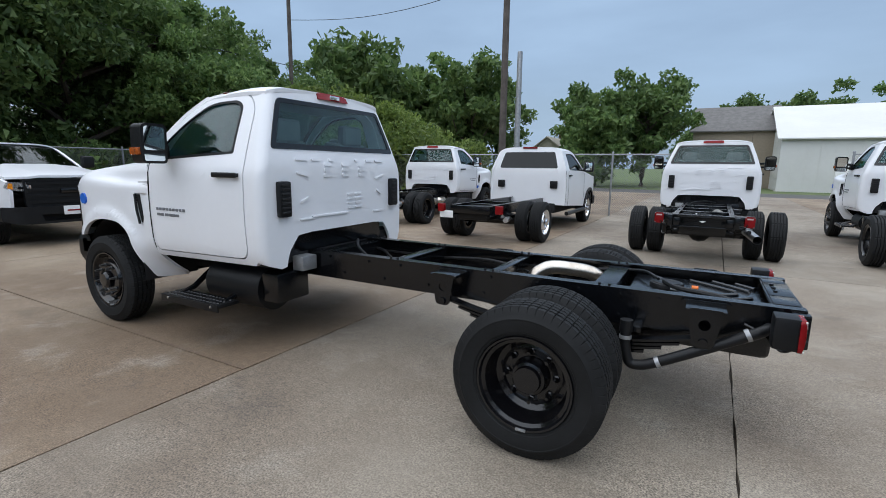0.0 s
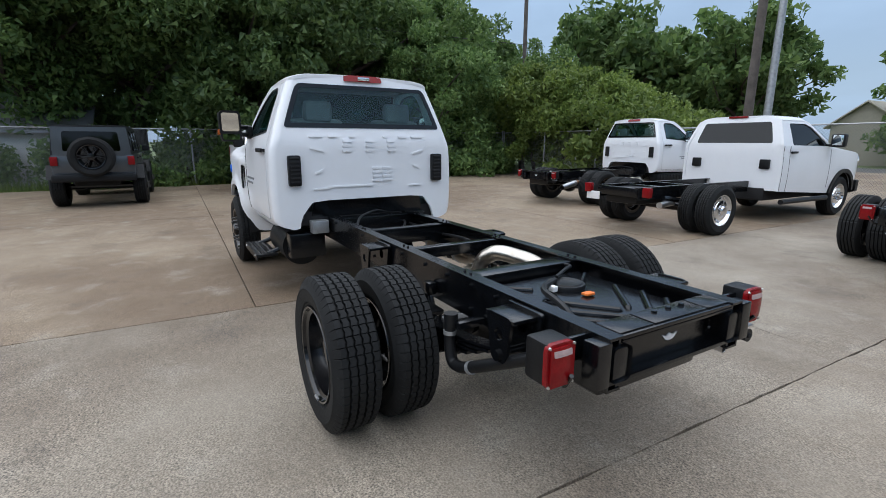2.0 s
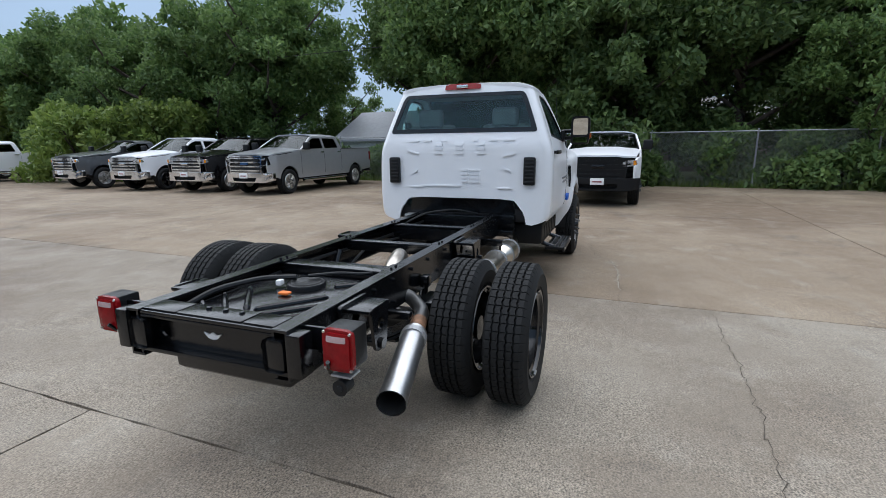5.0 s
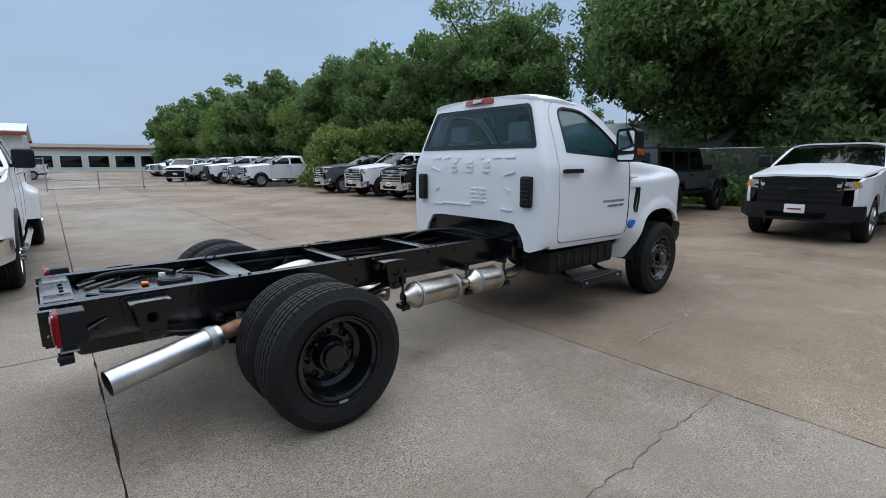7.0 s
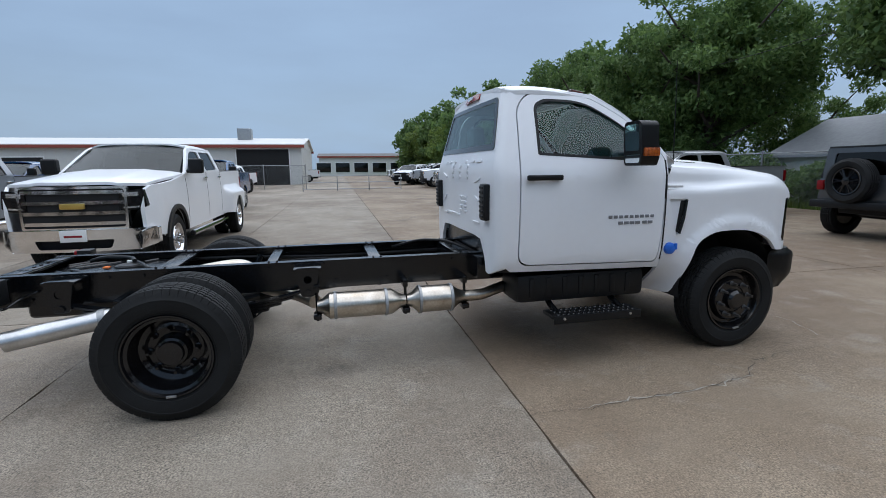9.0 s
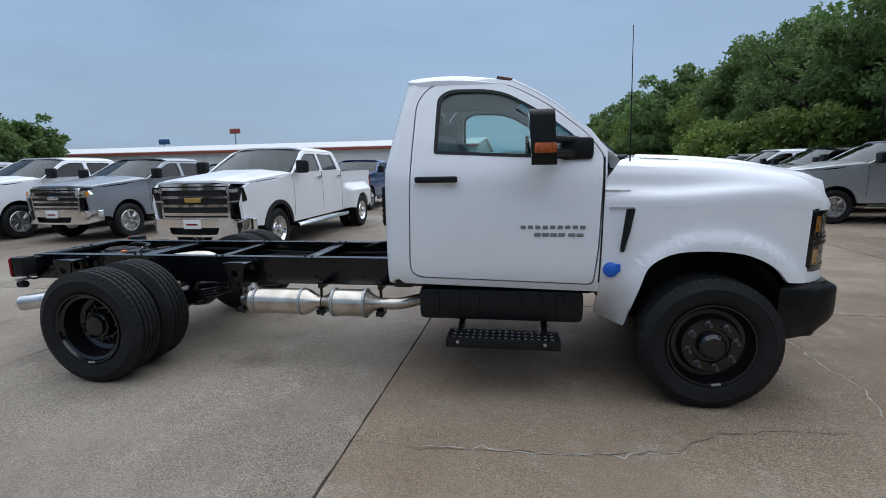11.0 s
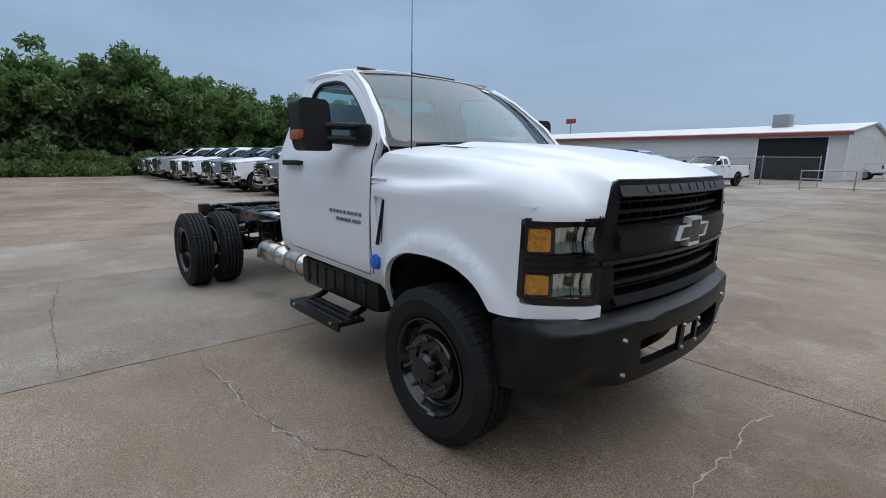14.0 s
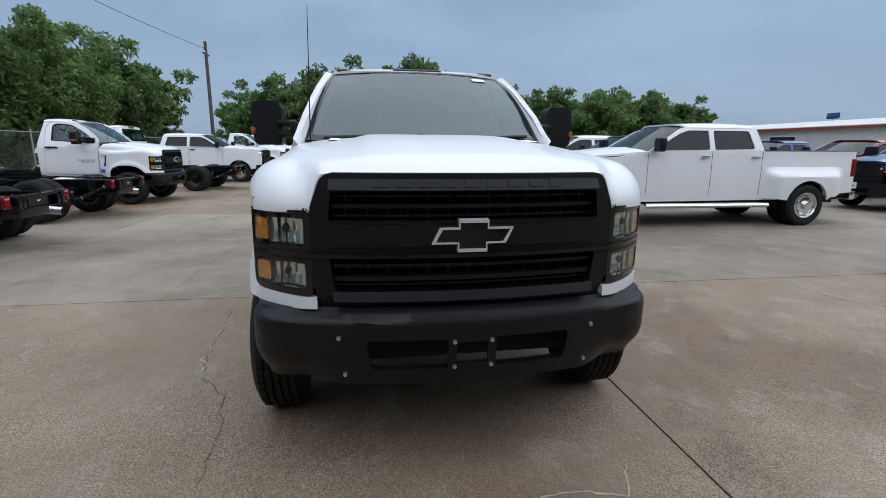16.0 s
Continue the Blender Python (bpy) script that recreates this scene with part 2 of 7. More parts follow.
def leaf_material(name, a, b):
    m = bpy.data.materials.new(name)
    m.use_nodes = True
    nt = m.node_tree
    p = nt.nodes["Principled BSDF"]
    g = nt.nodes.new("ShaderNodeNewGeometry")
    r = nt.nodes.new("ShaderNodeValToRGB")
    r.color_ramp.elements[0].color, r.color_ramp.elements[1].color = (*a, 1), (*b, 1)
    nt.links.new(g.outputs["Random Per Island"], r.inputs["Fac"])
    hsv = nt.nodes.new("ShaderNodeHueSaturation")
    info = nt.nodes.new("ShaderNodeObjectInfo")
    mr = nt.nodes.new("ShaderNodeMapRange")
    mr.inputs["To Min"].default_value, mr.inputs["To Max"].default_value = 0.8, 1.2
    nt.links.new(info.outputs["Random"], mr.inputs["Value"])
    nt.links.new(mr.outputs["Result"], hsv.inputs["Value"])
    nt.links.new(r.outputs["Color"], hsv.inputs["Color"])
    nt.links.new(hsv.outputs["Color"], p.inputs["Base Color"])
    p.inputs["Roughness"].default_value = 0.6
    tl = nt.nodes.new("ShaderNodeBsdfTranslucent")
    nt.links.new(hsv.outputs["Color"], tl.inputs["Color"])
    mx = nt.nodes.new("ShaderNodeMixShader")
    mx.inputs["Fac"].default_value = 0.42
    nt.links.new(p.outputs["BSDF"], mx.inputs[1])
    nt.links.new(tl.outputs["BSDF"], mx.inputs[2])
    nt.links.new(mx.outputs["Shader"], nt.nodes["Material Output"].inputs["Surface"])
    return m


M_LEAF = leaf_material("leaves", (0.06, 0.12, 0.034), (0.19, 0.28, 0.085))
M_LEAF_LIGHT = leaf_material("young_leaves", (0.085, 0.14, 0.028), (0.22, 0.29, 0.065))
M_LEAF_BROWN = leaf_material("dry_leaves", (0.10, 0.08, 0.035), (0.20, 0.17, 0.07))


# ---- mesh tools ----
def finish(bm, name, material, angle=35):
    bmesh.ops.recalc_face_normals(bm, faces=bm.faces[:])
    me = bpy.data.meshes.new(name)
    bm.to_mesh(me)
    bm.free()
    me.materials.append(material)
    if len(me.polygons):
        me.polygons.foreach_set("use_smooth", [True] * len(me.polygons))
        me.set_sharp_from_angle(angle=radians(angle))
    return me


def part(name, bm, material, parent=None, label="", angle=35):
    ob = new(name, finish(bm, name, material, angle))
    ob.parent = parent
    if label:
        tagged(ob, label)
    return ob


def again(ob, m=None, parent=None):
    """One more object on the same mesh."""
    o = new(ob.name.split(".")[0], ob.data)
    o.parent = parent or ob.parent
    if m is not None:
        o.matrix_basis = m
    if "label" in ob:
        o["label"] = ob["label"]
    return o


def thing(name, label, category, m=None, group="", kind=""):
    ob = tagged(new(name), label, category, group, kind)
    ob.empty_display_size = 0.2
    if m is not None:
        ob.matrix_world = m
    return ob


def box(x0, x1, y0, y1, z0, z1, bevel=0.0, bm=None, segs=2):
    bm = bm or bmesh.new()
    r = bmesh.ops.create_cube(bm, size=1)
    vs = r["verts"]
    bmesh.ops.scale(bm, vec=(x1 - x0, y1 - y0, z1 - z0), verts=vs)
    bmesh.ops.translate(bm, vec=((x0 + x1) / 2, (y0 + y1) / 2, (z0 + z1) / 2), verts=vs)
    if bevel:
        es = list({e for v in vs for e in v.link_edges})
        bmesh.ops.bevel(bm, geom=es, offset=bevel, segments=segs, affect="EDGES", profile=0.6)
    return bm


def rod(p0, p1, r0, r1=None, n=14, bm=None):
    bm = bm or bmesh.new()
    p0, p1 = Vector(p0), Vector(p1)
    d = p1 - p0
    m = Matrix.Translation((p0 + p1) / 2) @ d.to_track_quat("Z", "Y").to_matrix().to_4x4()
    bmesh.ops.create_cone(bm, cap_ends=True, segments=n, radius1=r0, radius2=r0 if r1 is None else r1, depth=d.length, matrix=m)
    return bm


def tube(pts, r, n=10, bm=None, hollow=False):
    """A bent pipe through the points, softly rounded at the bends; r may be one radius or one a point."""
    bm = bm or bmesh.new()
    pts = [Vector(p) for p in pts]
    rs = list(r) if isinstance(r, (list, tuple)) else [r] * len(pts)
    rings = []
    for i, p in enumerate(pts):
        d = (pts[min(i + 1, len(pts) - 1)] - pts[max(i - 1, 0)]).normalized()
        side = d.cross(Vector((0, 0, 1)))
        side = side.normalized() if side.length > 1e-3 else Vector((1, 0, 0))
        up = side.cross(d)
        rings.append([bm.verts.new(p + rs[i] * (math.cos(a) * side + math.sin(a) * up)) for a in [2 * math.pi * k / n for k in range(n)]])
    for a, b in zip(rings, rings[1:]):
        for k in range(n):
            bm.faces.new((a[k], a[(k + 1) % n], b[(k + 1) % n], b[k]))
    if not hollow:
        bm.faces.new(rings[0][::-1])
        bm.faces.new(rings[-1])
    return bm


def bend(pts, steps=6, cut=0.35):
    """The points with their corners rounded off."""
    pts = [Vector(p) for p in pts]
    out = [pts[0]]
    for a, b, c in zip(pts, pts[1:], pts[2:]):
        p, q = b.lerp(a, cut), b.lerp(c, cut)
        for i in range(steps + 1):
            t = i / steps
            out.append(p.lerp(b, t).lerp(b.lerp(q, t), t))
    return out + [pts[-1]]


def lathe(profile, n=32, bm=None, at=(0, 0, 0), closed=False):
    """Turns (radius, y) pairs round the y axis."""
    bm = bm or bmesh.new()
    rings = []
    for r, y in profile:
        rings.append([bm.verts.new((at[0] + r * math.cos(2 * math.pi * k / n), at[1] + y, at[2] + r * math.sin(2 * math.pi * k / n))) for k in range(n)] if r > 1e-4 else [bm.verts.new((at[0], at[1] + y, at[2]))])
    pairs = list(zip(rings, rings[1:])) + ([(rings[-1], rings[0])] if closed else [])
    for a, b in pairs:
        for k in range(n):
            j = (k + 1) % n
            if len(a) == 1 and len(b) == 1:
                continue
            if len(a) == 1:
                bm.faces.new((a[0], b[j], b[k]))
            elif len(b) == 1:
                bm.faces.new((a[k], a[j], b[0]))
            else:
                bm.faces.new((a[k], a[j], b[j], b[k]))
    return bm


def rounded(pts, r=0.05, n=5):
    """A 2D loop with rounded corners; r is one radius or one for each corner."""
    out = []
    k = len(pts)
    for i in range(k):
        b = Vector(pts[i])
        a, c = Vector(pts[i - 1]), Vector(pts[(i + 1) % k])
        rad = r[i] if isinstance(r, (list, tuple)) else r
        if rad <= 0:
            out.append(tuple(b))
            continue
        la, lc = (a - b).length, (c - b).length
        d = min(rad, la * 0.48, lc * 0.48)
        p, q = b + (a - b) / la * d, b + (c - b) / lc * d
        for s in range(n + 1):
            t = s / n
            out.append(tuple(p.lerp(b, t).lerp(b.lerp(q, t), t)))
    return out


def arc(cx, cy, r, a0, a1, n=14, ry=None):
    return [(cx + r * math.cos(radians(a0 + (a1 - a0) * i / n)), cy + (ry or r) * math.sin(radians(a0 + (a1 - a0) * i / n))) for i in range(n + 1)]


def panel(outer, fn, back, holes=(), cuts_a=(), cuts_b=(), bm=None):
    """A sheet: a flat loop with holes, cut into strips, bent by fn(a, b) into space and given thickness along the vector back."""
    fresh = bmesh.new()
    edges = []
    for loop in (outer, *holes):
        vs = [fresh.verts.new((a, b, 0)) for a, b in loop]
        edges += [fresh.edges.new((vs[i - 1], vs[i])) for i in range(len(vs))]
    bmesh.ops.triangle_fill(fresh, use_beauty=True, use_dissolve=False, edges=edges, normal=(0, 0, 1))
    for co, no in [((c, 0, 0), (1, 0, 0)) for c in cuts_a] + [((0, c, 0), (0, 1, 0)) for c in cuts_b]:
        bmesh.ops.bisect_plane(fresh, geom=fresh.verts[:] + fresh.edges[:] + fresh.faces[:], plane_co=co, plane_no=no, dist=1e-5)
    for v in fresh.verts:
        v.co = fn(v.co.x, v.co.y)
    ex = bmesh.ops.extrude_face_region(fresh, geom=fresh.faces[:])
    bmesh.ops.translate(fresh, vec=back, verts=[g for g in ex["geom"] if isinstance(g, bmesh.types.BMVert)])
    bmesh.ops.recalc_face_normals(fresh, faces=fresh.faces[:])
    if bm is None:
        return fresh
    join(bm, fresh)
    return bm


def join(bm, other):
    tmp = bpy.data.meshes.new("tmp")
    other.to_mesh(tmp)
    other.free()
    bm.from_mesh(tmp)
    bpy.data.meshes.remove(tmp)
    return bm


def steps(a, b, d):
    n = max(2, int(abs(b - a) / d))
    return [a + (b - a) * i / n for i in range(1, n)]


def prism(loop, fn, back):
    return panel(loop, fn, back)


# ---- ground: concrete slabs with open joints, road and grass beyond ----
def lerp(a, b, t):
    return a + (b - a) * t


def sheet(name, x0, x1, y0, y1, z, material, label, category):
    bm = bmesh.new()
    bmesh.ops.create_grid(bm, x_segments=8, y_segments=8, size=0.5)
    for v in bm.verts:
        v.co = Vector((lerp(x0, x1, v.co.x + 0.5), lerp(y0, y1, v.co.y + 0.5), z))
    return tagged(part(name, bm, material), label, category, kind="structure")


sheet("ground", -2500, 2500, -2500, 2500, -0.06, M_GRASS, "open grassy ground reaching to the horizon", "ground")
sheet("pavement_bed", -17.6, 34.9, -95, 32.6, -0.022, M_ROCK, "dark soil and filler below the concrete slabs", "pavement")
sheet("road", -200, 200, 32.8, 38.5, -0.03, M_ASPHALT, "grey asphalt road beyond the lot", "road")
PAVEMENT = thing("pavement", "tan stained concrete slabs with dark open joints", "pavement", kind="structure")
rng = random.Random(4)


def slab(x0, x1, y0, y1, fine):
    """One slab with slightly ragged edges."""
    bm = bmesh.new()
    g = 0.0055 + 0.003 * rng.random()
    jag = 0.006 if fine else 0.0
    step = 0.12 if fine else 50
    loop = []
    for ax, ay, bx, by in ((x0 + g, y0 + g, x1 - g, y0 + g), (x1 - g, y0 + g, x1 - g, y1 - g), (x1 - g, y1 - g, x0 + g, y1 - g), (x0 + g, y1 - g, x0 + g, y0 + g)):
        n = max(1, int(math.hypot(bx - ax, by - ay) / step))
        for i in range(n):
            t = i / n
            loop.append((lerp(ax, bx, t) + jag * (rng.random() - 0.5) * 2, lerp(ay, by, t) + jag * (rng.random() - 0.5) * 2))
    top = [bm.verts.new((x, y, 0)) for x, y in loop]
    low = [bm.verts.new((x, y, -0.05)) for x, y in loop]
    bm.faces.new(top)
    for i in range(len(loop)):
        bm.faces.new((top[i - 1], low[i - 1], low[i], top[i]))
    return part("slab", bm, M_CONC_BROWN if x1 < -2.9 or (x0 > 3 and y1 > 2.2) else M_CONC, PAVEMENT)


XJ = [-17.5, -15.7, -12.5, -9.33, -2.95, 0.24, 3.43, 6.62, 9.81, 13.0, 19.4, 25.8, 35, 70]
YJ = [-95, -70, -50, -35, -22.3, -16.2, -10.1, -3.95, 2.17, 8.3, 14.4, 20.5, 26.6, 32.6]
for i in range(len(XJ) - 1):
    ys = [y for y in YJ if i != 4 or not -16 < y < 14]
    for y0, y1 in zip(ys, ys[1:]):
        if XJ[i] > 34 and y1 > -22:
            continue
        slab(XJ[i], XJ[i + 1], y0, y1, -9 < XJ[i] < 6 and -17 < y0 < 14)


def crack(pts, width, material, seed):
    """A ragged crack: a thin ribbon of broken-out concrete lying just over the slab."""
    r = random.Random(seed)
    bm = bmesh.new()
    line = []
    for (x0, y0), (x1, y1) in zip(pts, pts[1:]):
        n = max(2, int(math.hypot(x1 - x0, y1 - y0) / 0.05))
        for i in range(n):
            t = i / n
            line.append((lerp(x0, x1, t) + r.gauss(0, 0.012), lerp(y0, y1, t) + r.gauss(0, 0.012)))
    prev = None
    for i, (x, y) in enumerate(line):
        w = width * (0.3 + r.random()) * min(1, 0.3 + 4 * min(i, len(line) - 1 - i) / len(line))
        j = line[min(i + 1, len(line) - 1)]
        k = line[max(i - 1, 0)]
        d = Vector((j[0] - k[0], j[1] - k[1])).normalized()
        pair = [bm.verts.new((x - d.y * w, y + d.x * w, 0.003)), bm.verts.new((x + d.y * w, y - d.x * w, 0.003))]
        if prev:
            bm.faces.new((prev[0], prev[1], pair[1], pair[0]))
        prev = pair
    return part("crack", bm, material, PAVEMENT)


M_PALE = mat("chipped_concrete", (0.36, 0.33, 0.28), 0.9, vary=0.25, scale=20)
M_CRACK = mat("crack_dirt", (0.085, 0.07, 0.055), 0.95, vary=0.4, scale=15)
crack([(-2.95, 5.0), (-3.4, 5.01), (-3.68, 4.97), (-4.2, 4.96), (-4.72, 4.84), (-4.95, 4.64), (-5.4, 4.55), (-5.9, 4.5)], 0.0032, M_CRACK, 1)
crack([(-3.3, 5.012), (-3.68, 4.972), (-4.3, 4.95), (-4.73, 4.835), (-4.9, 4.7)], 0.006, M_PALE, 2)
crack([(-2.93, 5.80), (-2.5, 5.82), (-2.1, 5.80), (-1.64, 5.84), (-1.0, 5.81), (-0.41, 5.76), (0.22, 5.7)], 0.0032, M_CRACK, 3)
crack([(-5.9, 2.5), (-6.12, 2.62), (-6.06, 2.9), (-6.12, 3.2), (-6.09, 3.45), (-6.13, 3.9), (-6.0, 4.4)], 0.006, M_PALE, 4)
crack([(-2.95, -1.0), (-3.6, -1.02), (-4.3, -1.2), (-5.4, -1.3)], 0.004, M_CRACK, 5)


# ---- wheels ----
def tyre_mesh(radius=0.415, width=0.25, rim=0.255, blocks=56):
    """A tyre with five ribs, zigzag grooves and narrow sipes; the outer face looks along -y from y = 0 inwards to y = width."""
    bm = bmesh.new()
    w = width
    side = [(rim, 0.030), (rim + 0.012, 0.018), (rim + 0.022, 0.016), (rim + 0.026, 0.010), (rim + 0.05, 0.005), (rim + 0.085, 0.0), (rim + 0.092, 0.0), (rim + 0.095, -0.002), (rim + 0.101, -0.002), (rim + 0.104, 0.001), (radius - 0.035, 0.012)]
    prof = [(r, y, 0, 0) for r, y in side] + [(radius - 0.013, 0.022, 1, 0), (radius - 0.003, 0.032, 1, 0)]
    ribs, groove = 5, 0.011
    tw = w - 0.064
    rw = (tw - groove * (ribs - 1)) / ribs
    for i in range(ribs):
        y0 = 0.032 + i * (rw + groove)
        crown = 0.004 * (1 - ((i + 0.5 - ribs / 2) / (ribs / 2)) ** 2)
        top = radius - 0.002 + crown
        prof += [(top, y0 + 0.001, 1, 1 if i else 0), (top, y0 + rw, 1, 1 if i < ribs - 1 else 0)]
        if i < ribs - 1:
            prof += [(radius - 0.017, y0 + rw + 0.002, 0, 1), (radius - 0.017, y0 + rw + groove - 0.001, 0, 1)]
    prof += [(radius - 0.013, w - 0.022, 1, 0)] + [(r, w - y, 0, 0) for r, y in (side[-1], side[5], side[1], side[0])]
    rings = []
    for j, (r, y, cut, zig) in enumerate(prof):
        ring = []
        for b in range(blocks):
            for f, down in ((0.0, 1), (0.07, 0), (0.5, 0), (0.93, 0)):
                a = 2 * math.pi * (b + f) / blocks
                rr = r - (0.007 if cut and down else 0)
                yy = y + (0.0028 * (1 if f == 0.5 else -1) if zig else 0)
                ring.append(bm.verts.new((rr * math.cos(a), yy, rr * math.sin(a))))
        rings.append(ring)
    n = 4 * blocks
    for a, b in zip(rings, rings[1:]):
        for k in range(n):
            bm.faces.new((a[k], a[(k + 1) % n], b[(k + 1) % n], b[k]))
    return finish(bm, "tyre", M_RUBBER, 28)


def steel_rim_front():
    prof = [(0.262, 0.022), (0.258, 0.012), (0.248, 0.014), (0.238, 0.03), (0.228, 0.06), (0.215, 0.072), (0.19, 0.07), (0.178, 0.045), (0.168, 0.028), (0.11, 0.022), (0.105, 0.03), (0.085, 0.03), (0.08, -0.005), (0.06, -0.025), (0.0, -0.028)]
    bm = lathe(prof, 32)
    lathe([(0.262, 0.022), (0.26, 0.22), (0.2, 0.22)], 32, bm)
    return finish(bm, "rim", M_BLACKPAINT, 30)


def steel_rim_rear():
    prof = [(0.262, 0.022), (0.258, 0.010), (0.248, 0.012), (0.24, 0.03), (0.222, 0.04), (0.214, 0.12), (0.20, 0.15), (0.17, 0.165), (0.15, 0.16), (0.12, 0.17), (0.105, 0.168), (0.098, 0.12), (0.09, 0.10), (0.075, 0.095), (0.07, 0.07), (0.0, 0.066)]
    bm = lathe(prof, 32)
    lathe([(0.262, 0.022), (0.26, 0.22), (0.2, 0.22)], 32, bm)
    return finish(bm, "rim", M_BLACKPAINT, 30)


def alloy_rim(r=0.25):
    bm = lathe([(r + 0.01, 0.02), (r, 0.008), (r - 0.02, 0.012), (r - 0.03, 0.05), (r - 0.035, 0.2), (0.0, 0.2)], 36)
    for k in range(6):
        a = 2 * math.pi * k / 6
        for off in (-0.12, 0.12):
            p0 = (0.05 * math.cos(a), 0.02, 0.05 * math.sin(a))
            p1 = ((r - 0.015) * math.cos(a + off), 0.022, (r - 0.015) * math.sin(a + off))
            rod(p0, p1, 0.02, 0.016, 6, bm)
    lathe([(0.07, 0.05), (0.07, 0.0), (0.03, -0.005), (0.0, -0.005)], 16, bm)
    return finish(bm, "rim", M_ALU, 30)


TYRE = tyre_mesh()
TYRE_PLAIN = tyre_mesh(0.415, 0.25, 0.255, 11)
TYRE_SMALL = tyre_mesh(0.41, 0.27, 0.26, 8)
RIM_F, RIM_R, RIM_ALLOY = steel_rim_front(), steel_rim_rear(), alloy_rim()
RIM_BLACK = RIM_ALLOY.copy()
RIM_BLACK.materials[0] = M_BLACKPAINT
RIM_CHROME = RIM_F.copy()
RIM_CHROME.materials[0] = M_CHROME
nut = rod((0, 0, 0), (0, -0.055, 0), 0.014, 0.010, 6)
lathe([(0.021, 0.0), (0.021, -0.006), (0.014, -0.01)], 8, nut)
NUT = finish(nut, "lug_nut", M_NUT)
weight = box(-0.008, 0.006, 0.004, 0.016, -0.028, 0.028, 0.003)
for vert in weight.verts:
    vert.co.x += 0.252 - 3.0 * vert.co.z ** 2
weight.transform(Matrix.Rotation(radians(70), 4, "Y"))
WEIGHT = finish(weight, "balance_weight", M_GALV)
NUT_DARK = NUT.copy()
NUT_DARK.materials[0] = M_BLACKPAINT


def wheel(parent, u, v, side, tyre=TYRE, rim=RIM_F, nuts=8, nut_r=0.14, nut_y=0.026, h=0.415, spin=0.0, nut_mesh=None):
    """A wheel whose outer face stands at v; side is +1 on the left."""
    hub = new("wheel")
    hub.parent = parent
    hub.matrix_basis = pose(u, v, h, 0, 0, 180 if side > 0 else 0) @ pose(0, 0, 0, 0, spin, 0)
    for nm, me in (("tyre", tyre), ("rim", rim)):
        o = new(nm, me)
        o.parent = hub
    if tyre is TYRE and abs(v) > 1:
        o = new("balance_weight", WEIGHT)
        o.parent = hub
    for k in range(nuts):
        a = 2 * math.pi * (k + 0.5) / nuts
        o = new("lug_nut", nut_mesh or NUT)
        o.parent = hub
        o.location = (nut_r * math.cos(a), nut_y, nut_r * math.sin(a))
    return hub


def smooth(a, b, x):
    t = min(1, max(0, (x - a) / (b - a)))
    return t * t * (3 - 2 * t)


# ---- the chassis cab truck: x forward from the rear axle, y to its left, z up ----
def side_half(w):
    if w < 1.45:
        return 0.955 - 0.015 * ((w - 1.1) / 0.35) ** 2 - (0.04 * ((0.85 - w) / 0.15) ** 2 if w < 0.85 else 0)
    return 0.94 - 0.30 * (w - 1.45) - 0.10 * (w - 1.45) ** 2


def rear_face(w):
    return 2.08 + 0.22 * max(0, w - 1.5)


def roof_top(u, v):
    fall = 0.045 * ((u - 2.45) / 0.45) ** 2 if u > 2.45 else 0.02 * ((2.45 - u) / 0.25) ** 2
    return 2.158 - fall - 0.02 * (v / 0.75) ** 2 - 0.055 * (abs(v) / 0.725) ** 8


def hood_top(u, v):
    c = 1.575 - 0.05 * (u - 3.65) - 0.085 * max(0, u - 4.0) ** 2
    dome = 0.018 * smooth(0.52, 0.40, abs(v)) * smooth(4.9, 4.4, u)
    return c + dome - (0.07 + 0.03 * (u - 3.7)) * (abs(v) / 0.9) ** 3.5 - 0.03 * smooth(4.75, 4.92, u)


def fender_half(u, w):
    f = smooth(3.52, 3.80, u)
    v = lerp(side_half(min(w, 1.45)) + 0.004, 0.995, f)
    arch = math.hypot(u - 4.15, (w - 0.52))
    v += 0.032 * smooth(0.60, 0.545, arch) * smooth(3.6, 3.75, u)
    if w > 1.30:
        v -= lerp(0.05, 0.42, f) * (w - 1.30) + lerp(0.6, 0.6, f) * max(0, w - 1.40) ** 2 * 4
    return v - 0.10 * smooth(4.5, 4.95, u) - 0.02 * smooth(0.8, 0.5, w)


def lamp_face(y):
    d = max(0, y - 0.69)
    return 4.885 - 0.25 * d - 1.75 * d * d


SHOULDER_E = [0.0, 0.2, 0.35, 0.6, 0.72, 0.85, 0.94, 1.0]
SHOULDER_Z = [1.0, 0.88, 0.68, 0.38, 0.29, 0.22, 0.13, 0.0]


def shoulder(e, vs, vo):
    """Section of the shoulder: rolled top, steep side, a narrow shelf and the round edge of the fender."""
    vv = [0.76, vs - 0.03, vs, vs + 0.012, vs + 0.03, vo - 0.025, vo - 0.004, vo]
    return float(np.interp(e, SHOULDER_E, vv)), float(np.interp(e, SHOULDER_E, SHOULDER_Z))


